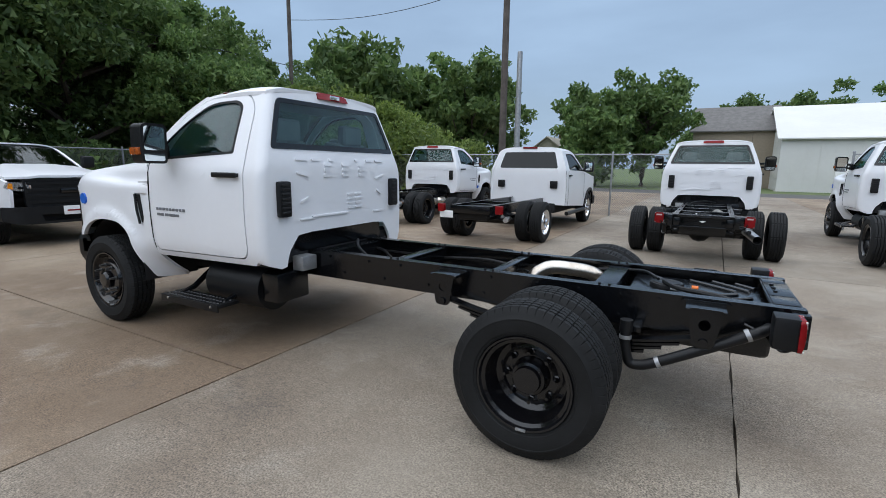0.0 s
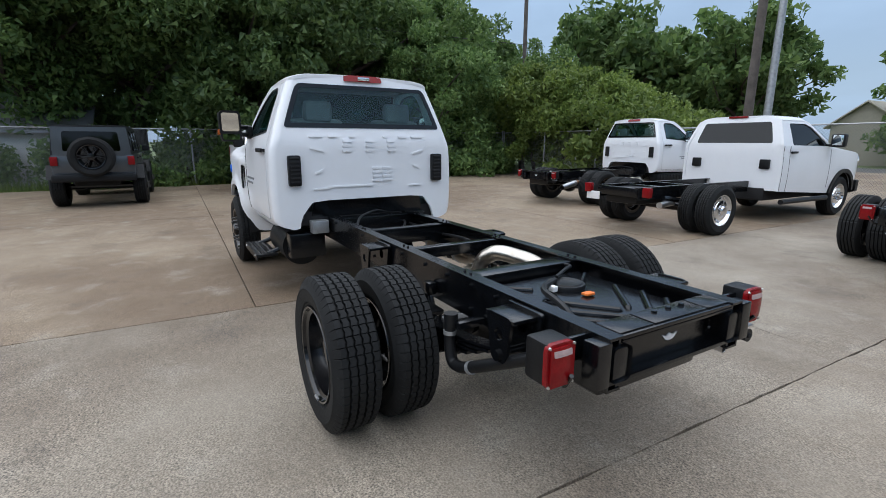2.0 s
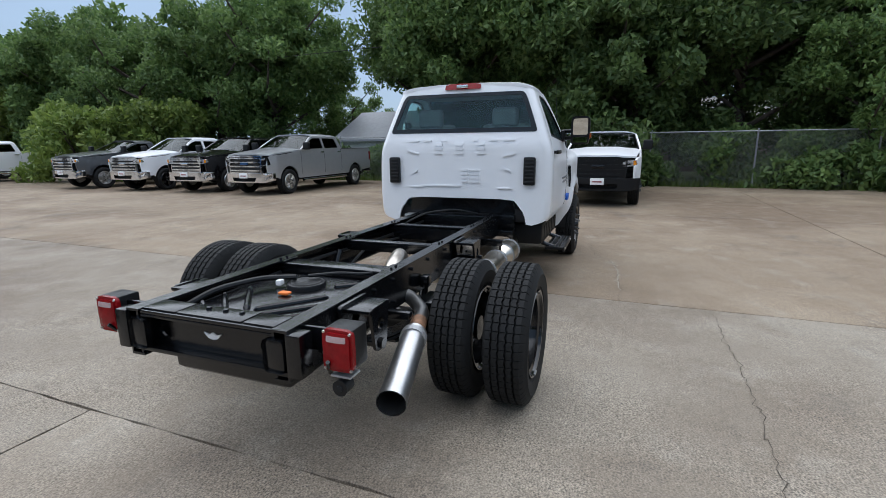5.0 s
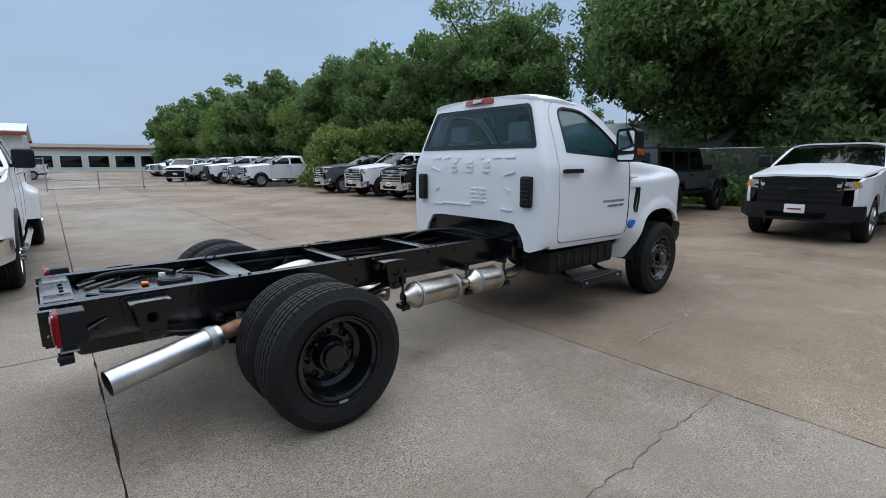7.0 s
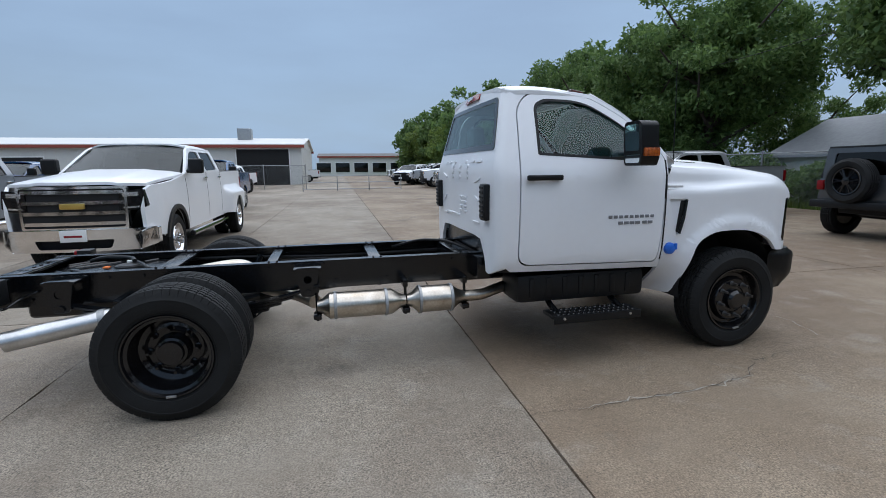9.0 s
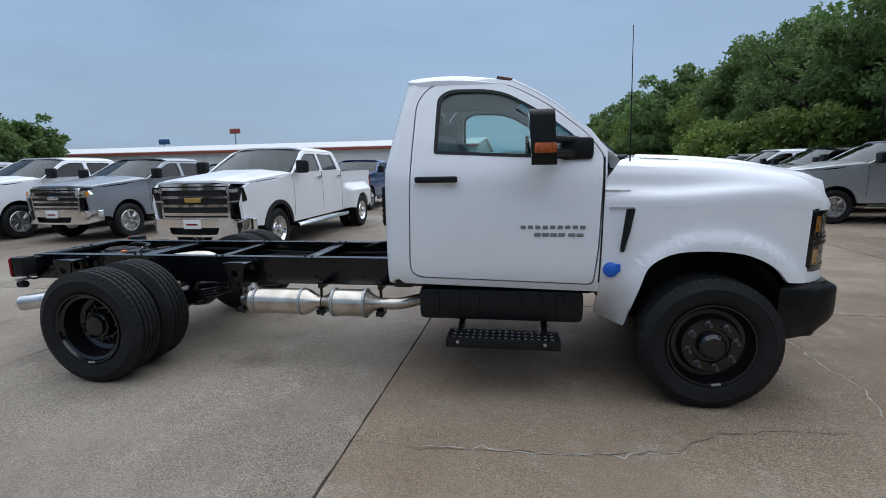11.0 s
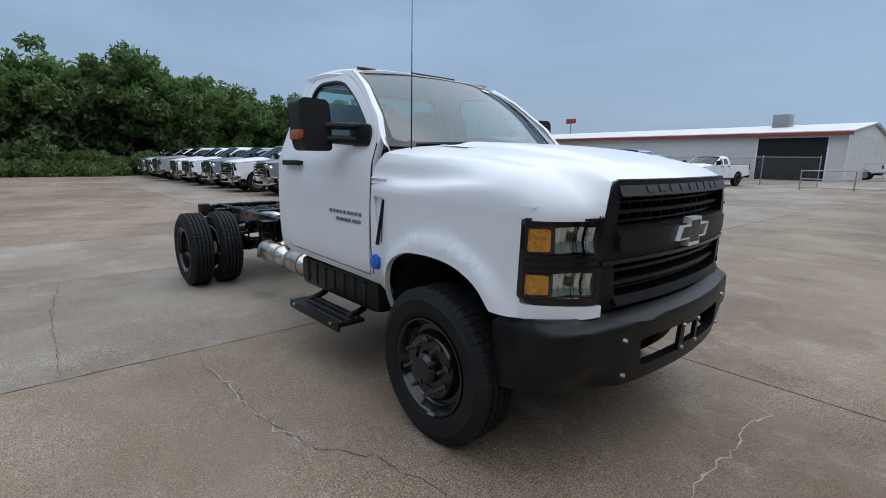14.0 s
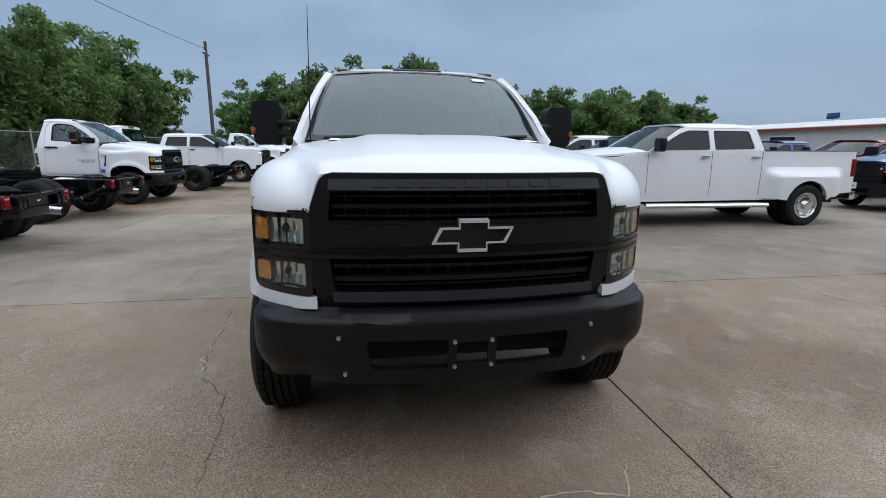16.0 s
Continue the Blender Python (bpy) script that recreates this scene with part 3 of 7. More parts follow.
def hood_skin():
    """Hood and shoulders in one sheet: flat over the engine, rolled down to the fenders and to the lamps."""
    bm = bmesh.new()
    rows = []
    for i in range(129):
        s = -1 + 2 * i / 128
        sg, q = (1 if s >= 0 else -1), abs(s)
        row = []
        for k in range(29):
            t = (k / 28) ** 0.8
            flat = min(q, 0.72) / 0.72 * 0.76
            if q <= 0.72:
                rear = 3.87 - 0.30 * (flat / 0.85) ** 2
                front = 4.935 - 0.15 * flat ** 2 if flat < 0.63 else lerp(4.875, lamp_face(flat), min(1, (flat - 0.63) / 0.06))
                u = lerp(rear, front, t)
                v, w = flat, hood_top(u, flat)
            else:
                e = (q - 0.72) / 0.28
                v_out = fender_half(4.0, 1.285)
                rear = lerp(3.87 - 0.30 * (0.76 / 0.85) ** 2, 3.511, min(1, 2 * e))
                front = lamp_face(lerp(0.76, 0.955, e)) - 0.01 * e
                u = lerp(rear, front, t)
                vo, wi = fender_half(u, 1.285) + 0.001, hood_top(u, 0.76)
                ph = e * math.pi / 2
                v = 0.76 + (vo - 0.76) * math.sin(ph) ** lerp(0.55, 0.8, t)
                w = 1.284 + (wi - 1.284) * max(0.0, math.cos(ph)) ** lerp(0.45, 0.7, t)
                sv, sz = shoulder(e, lerp(0.925, 0.84, t), vo)
                keep = smooth(0.95, 0.25, t)
                v, w = lerp(v, sv, keep), lerp(w, 1.284 + (wi - 1.284) * sz, keep)
            low = 1.392 - 0.135 * smooth(0.635, 0.70, v)
            reach = lerp(0.07, 0.27, smooth(0.60, 0.76, v))
            x = min(1, max(0, (u - front + reach) / reach))
            roll = 1 - (1 - x * x) ** 0.6
            w = lerp(w, min(w, low), roll)
            row.append(bm.verts.new((u, sg * v, w)))
        rows.append(row)
    for a, b in zip(rows, rows[1:]):
        for k in range(28):
            bm.faces.new((a[k], a[k + 1], b[k + 1], b[k]))
    ex = bmesh.ops.extrude_face_region(bm, geom=bm.faces[:])
    bmesh.ops.translate(bm, vec=(0, 0, -0.03), verts=[x for x in ex["geom"] if isinstance(x, bmesh.types.BMVert)])
    return bm


DOOR = rounded([(2.272, 0.79), (3.455, 0.758), (3.48, 1.0), (3.50, 1.57), (3.41, 1.70), (3.15, 1.91), (2.93, 2.03), (2.78, 2.06), (2.41, 2.06), (2.31, 1.95), (2.287, 1.5)], [0.10, 0.04, 0.02, 0.03, 0.08, 0.12, 0.1, 0.08, 0.09, 0.12, 0.2])
WINDOW = rounded([(2.435, 1.60), (3.39, 1.545), (3.425, 1.58), (3.325, 1.70), (3.13, 1.855), (2.90, 1.985), (2.77, 2.015), (2.53, 2.022), (2.445, 1.975)], [0.02, 0.015, 0.02, 0.06, 0.12, 0.1, 0.08, 0.06, 0.08])


def grow(loop, d):
    cx, cy = sum(p[0] for p in loop) / len(loop), sum(p[1] for p in loop) / len(loop)
    sx = max(abs(p[0] - cx) for p in loop)
    sy = max(abs(p[1] - cy) for p in loop)
    return [(cx + (x - cx) * (1 + d / sx), cy + (y - cy) * (1 + d / sy)) for x, y in loop]


def rear_map(a, w, off=0.0):
    V, R = side_half(min(w, 2.075)) + 0.001, 0.075
    s = 1 if a > 0 else -1
    if abs(a) <= 0.85:
        v = a / 0.85 * (V - R)
        return Vector((rear_face(w) + 0.02 * (v / V) ** 2 - off, v, w))
    th = (abs(a) - 0.85) / 0.15 * math.pi / 2
    return Vector((rear_face(w) + 0.016 + R * (1 - math.cos(th)), s * (V - R + R * math.sin(th)), w))


def shield(a, b, off=0.0):
    v = a * lerp(0.835, 0.665, b)
    u = lerp(3.80, 3.04, b) - a * a * lerp(0.27, 0.11, b)
    w = lerp(1.545, 2.08, b) - 0.02 * a * a * b + (0.02 + 0.035 * a * a) * math.sin(math.pi * b)
    return Vector((u + off, v, w))


def chassis_truck(m, label, group="", paint=M_WHITE):
    T = thing("chassis_cab_truck", label, "truck", m, group)
    WCUT = steps(0.6, 2.12, 0.06)
    # cab shell
    cab = part("cab", panel([(-1, 0.775)] + [(-0.80, 0.70), (-0.735, 0.71), (-0.66, 0.84), (-0.57, 0.95), (-0.42, 0.965), (0.42, 0.965), (0.57, 0.95), (0.66, 0.84), (0.735, 0.71), (0.80, 0.70)] + [(1, 0.775), (1, 2.05), (0.96, 2.085), (0.9, 2.10), (0, 2.135), (-0.9, 2.10), (-0.96, 2.085), (-1, 2.05)],
               rear_map, (0.03, 0, 0), [rounded([(-0.83, 1.64), (0.83, 1.64), (0.848, 1.66), (0.846, 2.042), (-0.846, 2.042), (-0.848, 1.66)], [0.02, 0.02, 0.02, 0.06, 0.06, 0.02])],
               [-0.98, -0.96, -0.94, -0.92, -0.9, -0.88, -0.86, -0.6, -0.3, 0, 0.3, 0.6, 0.86, 0.88, 0.9, 0.92, 0.94, 0.96, 0.98], WCUT), paint, T, "smooth white painted cab back and roof")
    for s in (-1, 1):
        outer = [(2.172, 0.775), (2.22, 0.735), (3.502, 0.70), (3.525, 1.6), (3.43, 1.73), (3.16, 1.945), (2.94, 2.062), (2.80, 2.082), (2.34, 2.082), (2.292, 2.06), (2.174, 1.5)]
        bm = panel(outer, lambda a, b: Vector((a, s * side_half(b), b)), (0, -0.04 * s, 0), [grow(DOOR, 0.010)], steps(2.2, 3.5, 0.2), WCUT)
        part("cab_side", bm, paint, cab)
    front = [(3.045 - 0.11 * (v / 0.70) ** 2 - (0.0 if abs(v) < 0.7 else 0.02), v) for v in [-0.728 + 1.456 * i / 16 for i in range(17)]]
    part("roof", panel([(2.20, -0.60), (2.215, -0.66), (2.25, -0.71), (2.31, -0.726)] + front + [(2.31, 0.726), (2.25, 0.71), (2.215, 0.66), (2.20, 0.60)], lambda u, v: Vector((max(u, rear_face(2.1) + 0.006), v, roof_top(u, v))), (0, 0, -0.03), (), steps(2.2, 3.05, 0.1), [-0.72, -0.71, -0.7, -0.68, -0.65, -0.61, -0.55, -0.3, 0, 0.3, 0.55, 0.61, 0.65, 0.68, 0.7, 0.71, 0.72]), paint, cab)
    for s in (-1, 1):
        bm = bmesh.new()
        prev = None
        for i in range(13):
            t = -0.08 + 1.08 * i / 12
            p = shield(s * 1.0, t)
            qz = lerp(1.60, 2.065, t) + 0.055 * math.sin(math.pi * max(0, t))
            q = Vector((lerp(3.525, 2.92, t), s * side_half(qz), qz))
            mid = (p + q) / 2 + Vector((0.02, s * 0.016, 0.012))
            ring = [bm.verts.new(x) for x in (p, p.lerp(mid, 0.6) + Vector((0.004, s * 0.004, 0)), mid, q.lerp(mid, 0.5) + Vector((0.004, s * 0.006, 0)), q, q - Vector((0.05, s * 0.05, 0)), p - Vector((0.06, s * 0.02, 0)))]
            if prev:
                for k in range(7):
                    bm.faces.new((prev[k], prev[(k + 1) % 7], ring[(k + 1) % 7], ring[k]))
            prev = ring
        part("windscreen_pillar", bm, paint, cab)
    # pressed shapes of the cab back
    def press(a0, a1, w0, w1, h=0.012, tilt=0.0):
        w0, w1 = w0 + 0.02, w1 + 0.02
        bm = panel(rounded([(a0, w0), (a1, w0 + tilt), (a1, w1 + tilt), (a0, w1)], min(0.012, (w1 - w0) * 0.4)), lambda a, b: rear_map(a, b, h), (0.02, 0, 0))
        part("pressed_rib", bm, paint, cab)
    for s in (-1, 1):
        for a0, a1 in ((0.32, 0.42), (0.47, 0.60), (0.15, 0.21)):
            x0, x1 = sorted((s * a0, s * a1))
            press(x0, x1, 1.535, 1.555)
        x0, x1 = sorted((s * 0.45, s * 0.58))
        press(x0, x1, 1.40, 1.415, tilt=0.03 * s)
        x0, x1 = sorted((s * 0.46, s * 0.53))
        press(x0, x1, 1.22, 1.24, tilt=-0.03 * s)
        x0, x1 = sorted((s * 0.40, s * 0.55))
        press(x0, x1, 1.05, 1.062)
    for c in (-0.23, 0.0, 0.23):
        for z in (1.40, 1.445, 1.49):
            press(c - 0.045, c + 0.045, z, z + 0.03)
    for z in (1.11, 1.15, 1.19, 1.23):
        press(-0.22, -0.12, z, z + 0.018)
        press(-0.10, -0.02, z, z + 0.018)
    press(-0.02, 0.42, 1.065, 1.08)
    # rear window
    rw = rounded([(-0.83, 1.642), (0.83, 1.642), (0.846, 1.662), (0.844, 2.04), (-0.844, 2.04), (-0.846, 1.662)], [0.02, 0.02, 0.02, 0.06, 0.06, 0.02])
    win = part("rear_window", panel(rw, lambda a, b: rear_map(a, b, 0.006), (0.012, 0, 0), [rounded([(-0.79, 1.685), (0.79, 1.685), (0.80, 1.70), (0.79, 2.005), (-0.79, 2.005), (-0.80, 1.70)], 0.03)], steps(-0.85, 0.85, 0.2), steps(1.6, 2.05, 0.1)), M_BLACKPAINT, T, "rear window with a black border")
    part("pane", panel(rounded([(-0.80, 1.68), (0.80, 1.68), (0.81, 1.70), (0.80, 2.012), (-0.80, 2.012), (-0.81, 1.70)], 0.03), lambda a, b: rear_map(a, b, 0.002), (0.005, 0, 0), (), steps(-0.85, 0.85, 0.2), steps(1.6, 2.05, 0.1)), M_TINT, win)
    for s in (-1, 1):
        bm = box(2.045, 2.10, s * 0.742 - 0.060, s * 0.742 + 0.060, 1.112, 1.392, 0.02)
        vent = part("air_vent", bm, M_PLASTIC, T, "black plastic cab air vent")
        bm = bmesh.new()
        for k in range(7):
            z = 1.138 + k * 0.036
            box(2.040, 2.05, s * 0.742 - 0.044, s * 0.742 + 0.044, z, z + 0.02, 0.004, bm, 1)
        part("louvre", bm, M_DARK, vent)
    # centre brake lamp
    bl = part("brake_lamp", panel(rounded([(-0.195, 2.08), (0.195, 2.08), (0.19, 2.14), (-0.19, 2.14)], 0.012), lambda a, b: Vector((rear_face(b) - 0.024 + 0.03 * (a / 0.19) ** 2 * 0.3 + 0.3 * (b - 2.08), a, b)), (0.06, 0, 0.0), (), steps(-0.19, 0.19, 0.06)), M_REDLENS, T, "red centre brake lamp")
    part("clear_lens", box(2.178, 2.20, -0.06, 0.06, 2.09, 2.124, 0.004), M_LAMP, bl)
    # doors
    for s in (-1, 1):
        fn = lambda a, b: Vector((a, s * (side_half(b) + 0.002), b))
        d = part("door", panel(DOOR, fn, (0, -0.045 * s, 0), [WINDOW], steps(2.3, 3.48, 0.1), WCUT), paint, T)
        part("window_seal", panel(grow(WINDOW, 0.001), lambda a, b: Vector((a, s * (side_half(b) + 0.004), b)), (0, -0.02 * s, 0), [grow(WINDOW, -0.022)], (), steps(1.5, 2.0, 0.07)), M_PLASTIC, d)
        part("pane", panel(grow(WINDOW, -0.012), lambda a, b: Vector((a, s * (side_half(b) - 0.012), b)), (0, -0.005 * s, 0), (), (), steps(1.5, 2.0, 0.07)), M_TINT, d)
        bm = box(2.46 - 0.14, 2.46 + 0.14, -0.016, 0.016, -0.02, 0.02, 0.014, segs=3)
        for v in bm.verts:
            v.co.y *= 1 - 0.3 * abs((v.co.x - 2.46) / 0.14)
            v.co = Vector((v.co.x, s * (side_half(1.44) + 0.035) + v.co.y, 1.435 + v.co.z))
        for x in (2.36, 2.56):
            box(x - 0.03, x + 0.03, min(s * 0.93, s * 0.97), max(s * 0.93, s * 0.97), 1.42, 1.45, 0.006, bm)
        part("door_handle", bm, M_PLASTIC, d, "black door handle")
        x = 3.0
        for k in range(9):
            part("badge_bar", box(x, x + 0.032, s * 0.959 - 0.004, s * 0.959 + 0.005, 1.116, 1.140, 0.003, None, 1), M_BADGE, d)
            x += 0.046
        x = 3.085
        for k in range(6):
            wd = 0.05
            part("badge_bar", box(x, x + wd - 0.008, s * 0.959 - 0.004, s * 0.959 + 0.005, 1.068, 1.092, 0.003, None, 1), M_BADGE, d)
            x += wd + (0.012 if k == 3 else 0.0)
        part("door_gap", panel([(3.489, 0.77), (3.499, 0.77), (3.513, 1.56), (3.504, 1.56)], lambda a, b: Vector((a, s * (side_half(b) + 0.0045), b)), (0, -0.012 * s, 0), (), (), steps(0.77, 1.54, 0.1)), M_DARK, d)
        # mirror
        mir = part("mirror", panel(rounded([(0, 0), (0.23, 0), (0.25, 0.10), (0.25, 0.36), (0.21, 0.39), (0.02, 0.385), (0.0, 0.33)], 0.04), lambda a, b: Vector((3.06 - 0.02 * (b / 0.39), s * (1.03 + 0.82 * a), 1.515 + 0.80 * b)), (0.14, 0, 0)), M_PLASTIC, T, "black towing mirror")
        part("mirror_glass", panel(rounded([(0.025, 0.13), (0.225, 0.13), (0.225, 0.36), (0.03, 0.355)], 0.03), lambda a, b: Vector((3.055 - 0.02 * (b / 0.39), s * (1.03 + 0.82 * a), 1.515 + 0.80 * b)), (0.008, 0, 0)), M_MIRROR, mir)
        part("mirror_glass", panel(rounded([(0.025, 0.025), (0.22, 0.025), (0.225, 0.105), (0.025, 0.105)], 0.02), lambda a, b: Vector((3.055, s * (1.03 + 0.82 * a), 1.515 + 0.80 * b)), (0.008, 0, 0)), M_MIRROR, mir)
        part("turn_lamp", box(3.07, 3.195, min(s * 1.21, s * 1.252), max(s * 1.21, s * 1.252), 1.58, 1.64, 0.012), M_MIRRORLAMP, mir, "amber turn lamp")
        bm = bmesh.new()
        for z in (1.585, 1.665):
            tube([(3.34, s * 0.90, z), (3.15, s * 1.08, z + 0.005)], 0.024, 10, bm)
        box(3.24, 3.44, min(s * 0.885, s * 0.94), max(s * 0.885, s * 0.94), 1.545, 1.68, 0.03, bm)
        part("mirror_arm", bm, M_PLASTIC, mir)
        # fender
        opening = rounded([(3.675, 0.46), (3.70, 0.66), (3.765, 0.90), (3.90, 0.982), (4.12, 0.998), (4.32, 0.978), (4.47, 0.905), (4.545, 0.812)], [0, 0.1, 0.06, 0.1, 0.15, 0.1, 0.1, 0], 3)
        loop = [(3.508, 1.284), (3.506, 1.2), (3.504, 0.70), (3.497, 0.60), (3.51, 0.50), (3.56, 0.455), (3.65, 0.45)] + opening + [(4.70, 0.80), (4.70, 0.86), (4.668, 0.868), (4.662, 1.248), (4.70, 1.262), (4.72, 1.284)]
        vent_hole = rounded([(3.535, 1.252), (3.685, 1.252), (3.64, 0.985), (3.61, 0.965)], 0.012)
        f = part("fender", panel(loop, lambda a, b: Vector((a, s * fender_half(a, b), b)), (0, -0.035 * s, 0), [vent_hole], steps(3.48, 4.8, 0.04), steps(0.45, 1.54, 0.04)), paint, T, "flared white front fender")
        part("fender_vent", panel(grow(vent_hole, 0.004), lambda a, b: Vector((a, s * (fender_half(a, b) - 0.02), b)), (0, -0.03 * s, 0)), paint, f)
        part("vent_slit", panel([(3.64, 1.24), (3.675, 1.24), (3.633, 0.99), (3.613, 0.985)], lambda a, b: Vector((a, s * (fender_half(a, b) - 0.008), b)), (0, -0.03 * s, 0)), M_DARK, f)
        bm = bmesh.new()
        tube([(3.676, s * 0.978, 1.242), (3.65, s * 0.988, 1.1), (3.617, s * 0.988, 0.98)], 0.011, 8, bm)
        part("vent_blade", bm, M_PLASTIC, f)
        # arch liner
        bm = bmesh.new()
        prev = None
        for a, b in arc(4.15, 0.52, 0.47, 190, -5, 20):
            ring = [bm.verts.new((a, s * 0.95, b)), bm.verts.new((a, s * 0.42, b))]
            if prev:
                bm.faces.new((prev[0], prev[1], ring[1], ring[0]))
            prev = ring
        part("arch_liner", bm, M_DARK, f)
        if s < 0:
            cap = lathe([(0.0, -0.03), (0.03, -0.03), (0.045, -0.02), (0.048, 0.0), (0.048, 0.03)], 20, None, (3.56, -0.955, 0.86))
            box(3.59, 3.615, -0.985, -0.965, 0.85, 0.90, 0.005, cap)
            part("filler_cap", cap, M_BLUECAP, T, "bright blue filler cap")
        else:
            part("round_badge", lathe([(0.0, 0.012), (0.05, 0.012), (0.055, 0.0), (0.055, -0.03)], 24, None, (4.52, fender_half(4.52, 1.17), 1.17)), M_BLUECAP, f, "round blue and red badge")
    # hood
    part("hood", hood_skin(), paint, T, "long sloping white hood")
    for s in (-1, 1):
        for k in range(7):
            part("hood_badge", box(3.78 + k * 0.034, 3.80 + k * 0.034 + 0.006, s * 0.62 - 0.03, s * 0.62 + 0.03, hood_top(3.8 + k * 0.034, 0.62) - 0.005, hood_top(3.8 + k * 0.034, 0.62) + 0.008, 0.003, None, 1), M_CHROME, T, "chrome hood badge bar")
    part("cowl", panel([(3.50 + 0.33 * (1 - (v / 0.84) ** 2), v) for v in [-0.84 + 0.14 * i for i in range(13)]] + [(3.56 + 0.36 * (1 - (v / 0.84) ** 2), v) for v in [0.84 - 0.14 * i for i in range(13)]], lambda u, v: Vector((u, v, 1.535 - 0.015 * (v / 0.84) ** 2)), (0, 0, -0.04)), M_PLASTIC, T)
    for y0, y1 in ((-0.70, -0.05), (0.10, 0.72)):
        part("wiper", tube([shield(y0 / 0.83, 0.02, 0.03), shield((y0 + y1) / 1.66, 0.045, 0.03), shield(y1 / 0.83, 0.06, 0.03)], 0.011, 6), M_PLASTIC, T)
    # windscreen
    scr = part("windscreen", panel([(-1, 0), (1, 0), (1, 1), (-1, 1)], lambda a, b: shield(a, b, 0.004), (-0.02, 0, -0.012), [rounded([(-0.965, 0.05), (0.965, 0.05), (0.965, 0.98), (-0.965, 0.98)], 0.06)], steps(-1, 1, 0.12), steps(0, 1, 0.15)), M_BLACKPAINT, T, "windscreen with a black border")
    part("pane", panel([(-0.97, 0.03), (0.97, 0.03), (0.97, 0.97), (-0.97, 0.97)], lambda a, b: shield(a, b, -0.001), (-0.005, 0, -0.003), (), steps(-1, 1, 0.12), steps(0, 1, 0.15)), M_SHIELD, scr)
    part("sticker", panel([(0.62, 0.87), (0.78, 0.87), (0.78, 0.93), (0.62, 0.93)], lambda a, b: shield(a, b, 0.012), (-0.004, 0, 0)), M_PLATE, scr)
    for y, half in ((-0.57, 0.05), (0.0, 0.19), (0.57, 0.05)):
        bm = box(2.83 if half < 0.1 else 2.91, 2.94 if half < 0.1 else 3.0, y - half, y + half, -0.025, 0.010, 0.010, segs=3)
        for v in bm.verts:
            v.co.z += roof_top(v.co.x, y) + (0.004 if half < 0.1 else 0)
        part("roof_lamp", bm, M_ROOFLAMP if half < 0.1 else M_PLASTIC, T, "dark amber roof clearance lamp")
    part("aerial", rod((3.683, -0.785, 1.50), (3.669, -0.767, 2.35), 0.0045, 0.002, 8), M_PLASTIC, T)
    # grille
    def gfn(a, b):
        return Vector((4.955 - 0.15 * a * a - 0.10 * max(0, b - 1.30) - 0.03 * (b < 0.84), a, b))
    go = rounded([(-0.655, 0.80), (0.655, 0.80), (0.695, 0.93), (0.70, 1.22), (0.645, 1.37), (0.615, 1.394), (-0.615, 1.394), (-0.645, 1.37), (-0.70, 1.22), (-0.695, 0.93)], 0.03)
    up = rounded([(-0.615, 1.19), (0.615, 1.19), (0.60, 1.318), (-0.60, 1.318)], 0.02)
    lo = rounded([(-0.595, 0.882), (0.595, 0.882), (0.615, 1.038), (-0.615, 1.038)], 0.02)
    GC = steps(-0.70, 0.70, 0.08)
    gr = part("grille", panel(go, gfn, (-0.14, 0, 0), [up, lo], GC), M_PLASTIC, T, "matt black plastic grille")
    bm = bmesh.new()
    panel([(-0.62, 0.86), (0.62, 0.86), (0.62, 1.33), (-0.62, 1.33)], lambda a, b: gfn(a, b) - Vector((0.10, 0, 0)), (-0.02, 0, 0), (), GC, (), bm)
    part("grille_back", bm, M_DARK, gr)
    for z0, z1, dx in ((1.245, 1.262, 0.03), (0.985, 1.0, 0.025), (0.925, 0.945, 0.02), (1.205, 1.215, 0.05), (1.29, 1.30, 0.05), (0.90, 0.91, 0.04)):
        part("grille_bar", panel([(-0.60, z0), (0.60, z0), (0.60, z1), (-0.60, z1)], lambda a, b: gfn(a, b) - Vector((dx, 0, 0)), (-0.06, 0, 0), (), GC), M_PLASTIC, gr)
    for k in range(13):
        y = -0.54 + 0.09 * k
        part("grille_rib", box(gfn(y, 1.0).x - 0.115, gfn(y, 1.0).x - 0.06, y - 0.005, y + 0.005, 0.87, 1.32), M_PLASTIC, gr)
    part("grille_lip", panel(rounded([(-0.61, 1.322), (0.61, 1.322), (0.60, 1.394), (-0.60, 1.394)], 0.01), lambda a, b: gfn(a, b) + Vector((0.016 - 0.35 * (b - 1.322), 0, 0.003)), (-0.05, 0, 0), (), GC), M_PLASTIC, gr)
    part("grille_foot", panel(rounded([(-0.60, 0.84), (0.60, 0.84), (0.61, 0.882), (-0.61, 0.882)], 0.01), lambda a, b: gfn(a, 1.0) + Vector((0.014 + 0.4 * (0.86 - b), 0, b - 1.0)), (-0.05, 0, 0), (), GC), M_PLASTIC, gr)
    part("middle_bar", panel(rounded([(-0.61, 1.085), (0.61, 1.085), (0.61, 1.175), (-0.61, 1.175)], 0.02), lambda a, b: gfn(a, b) + Vector((0.022, 0, 0)), (-0.05, 0, 0), (), GC), M_PLASTIC, gr)
    part("lower_bar", panel(rounded([(-0.698, 1.032), (0.698, 1.032), (0.698, 1.05), (-0.698, 1.05)], 0.006), lambda a, b: gfn(a, b) + Vector((0.012, 0, 0)), (-0.04, 0, 0), (), GC), M_FRAME, gr)
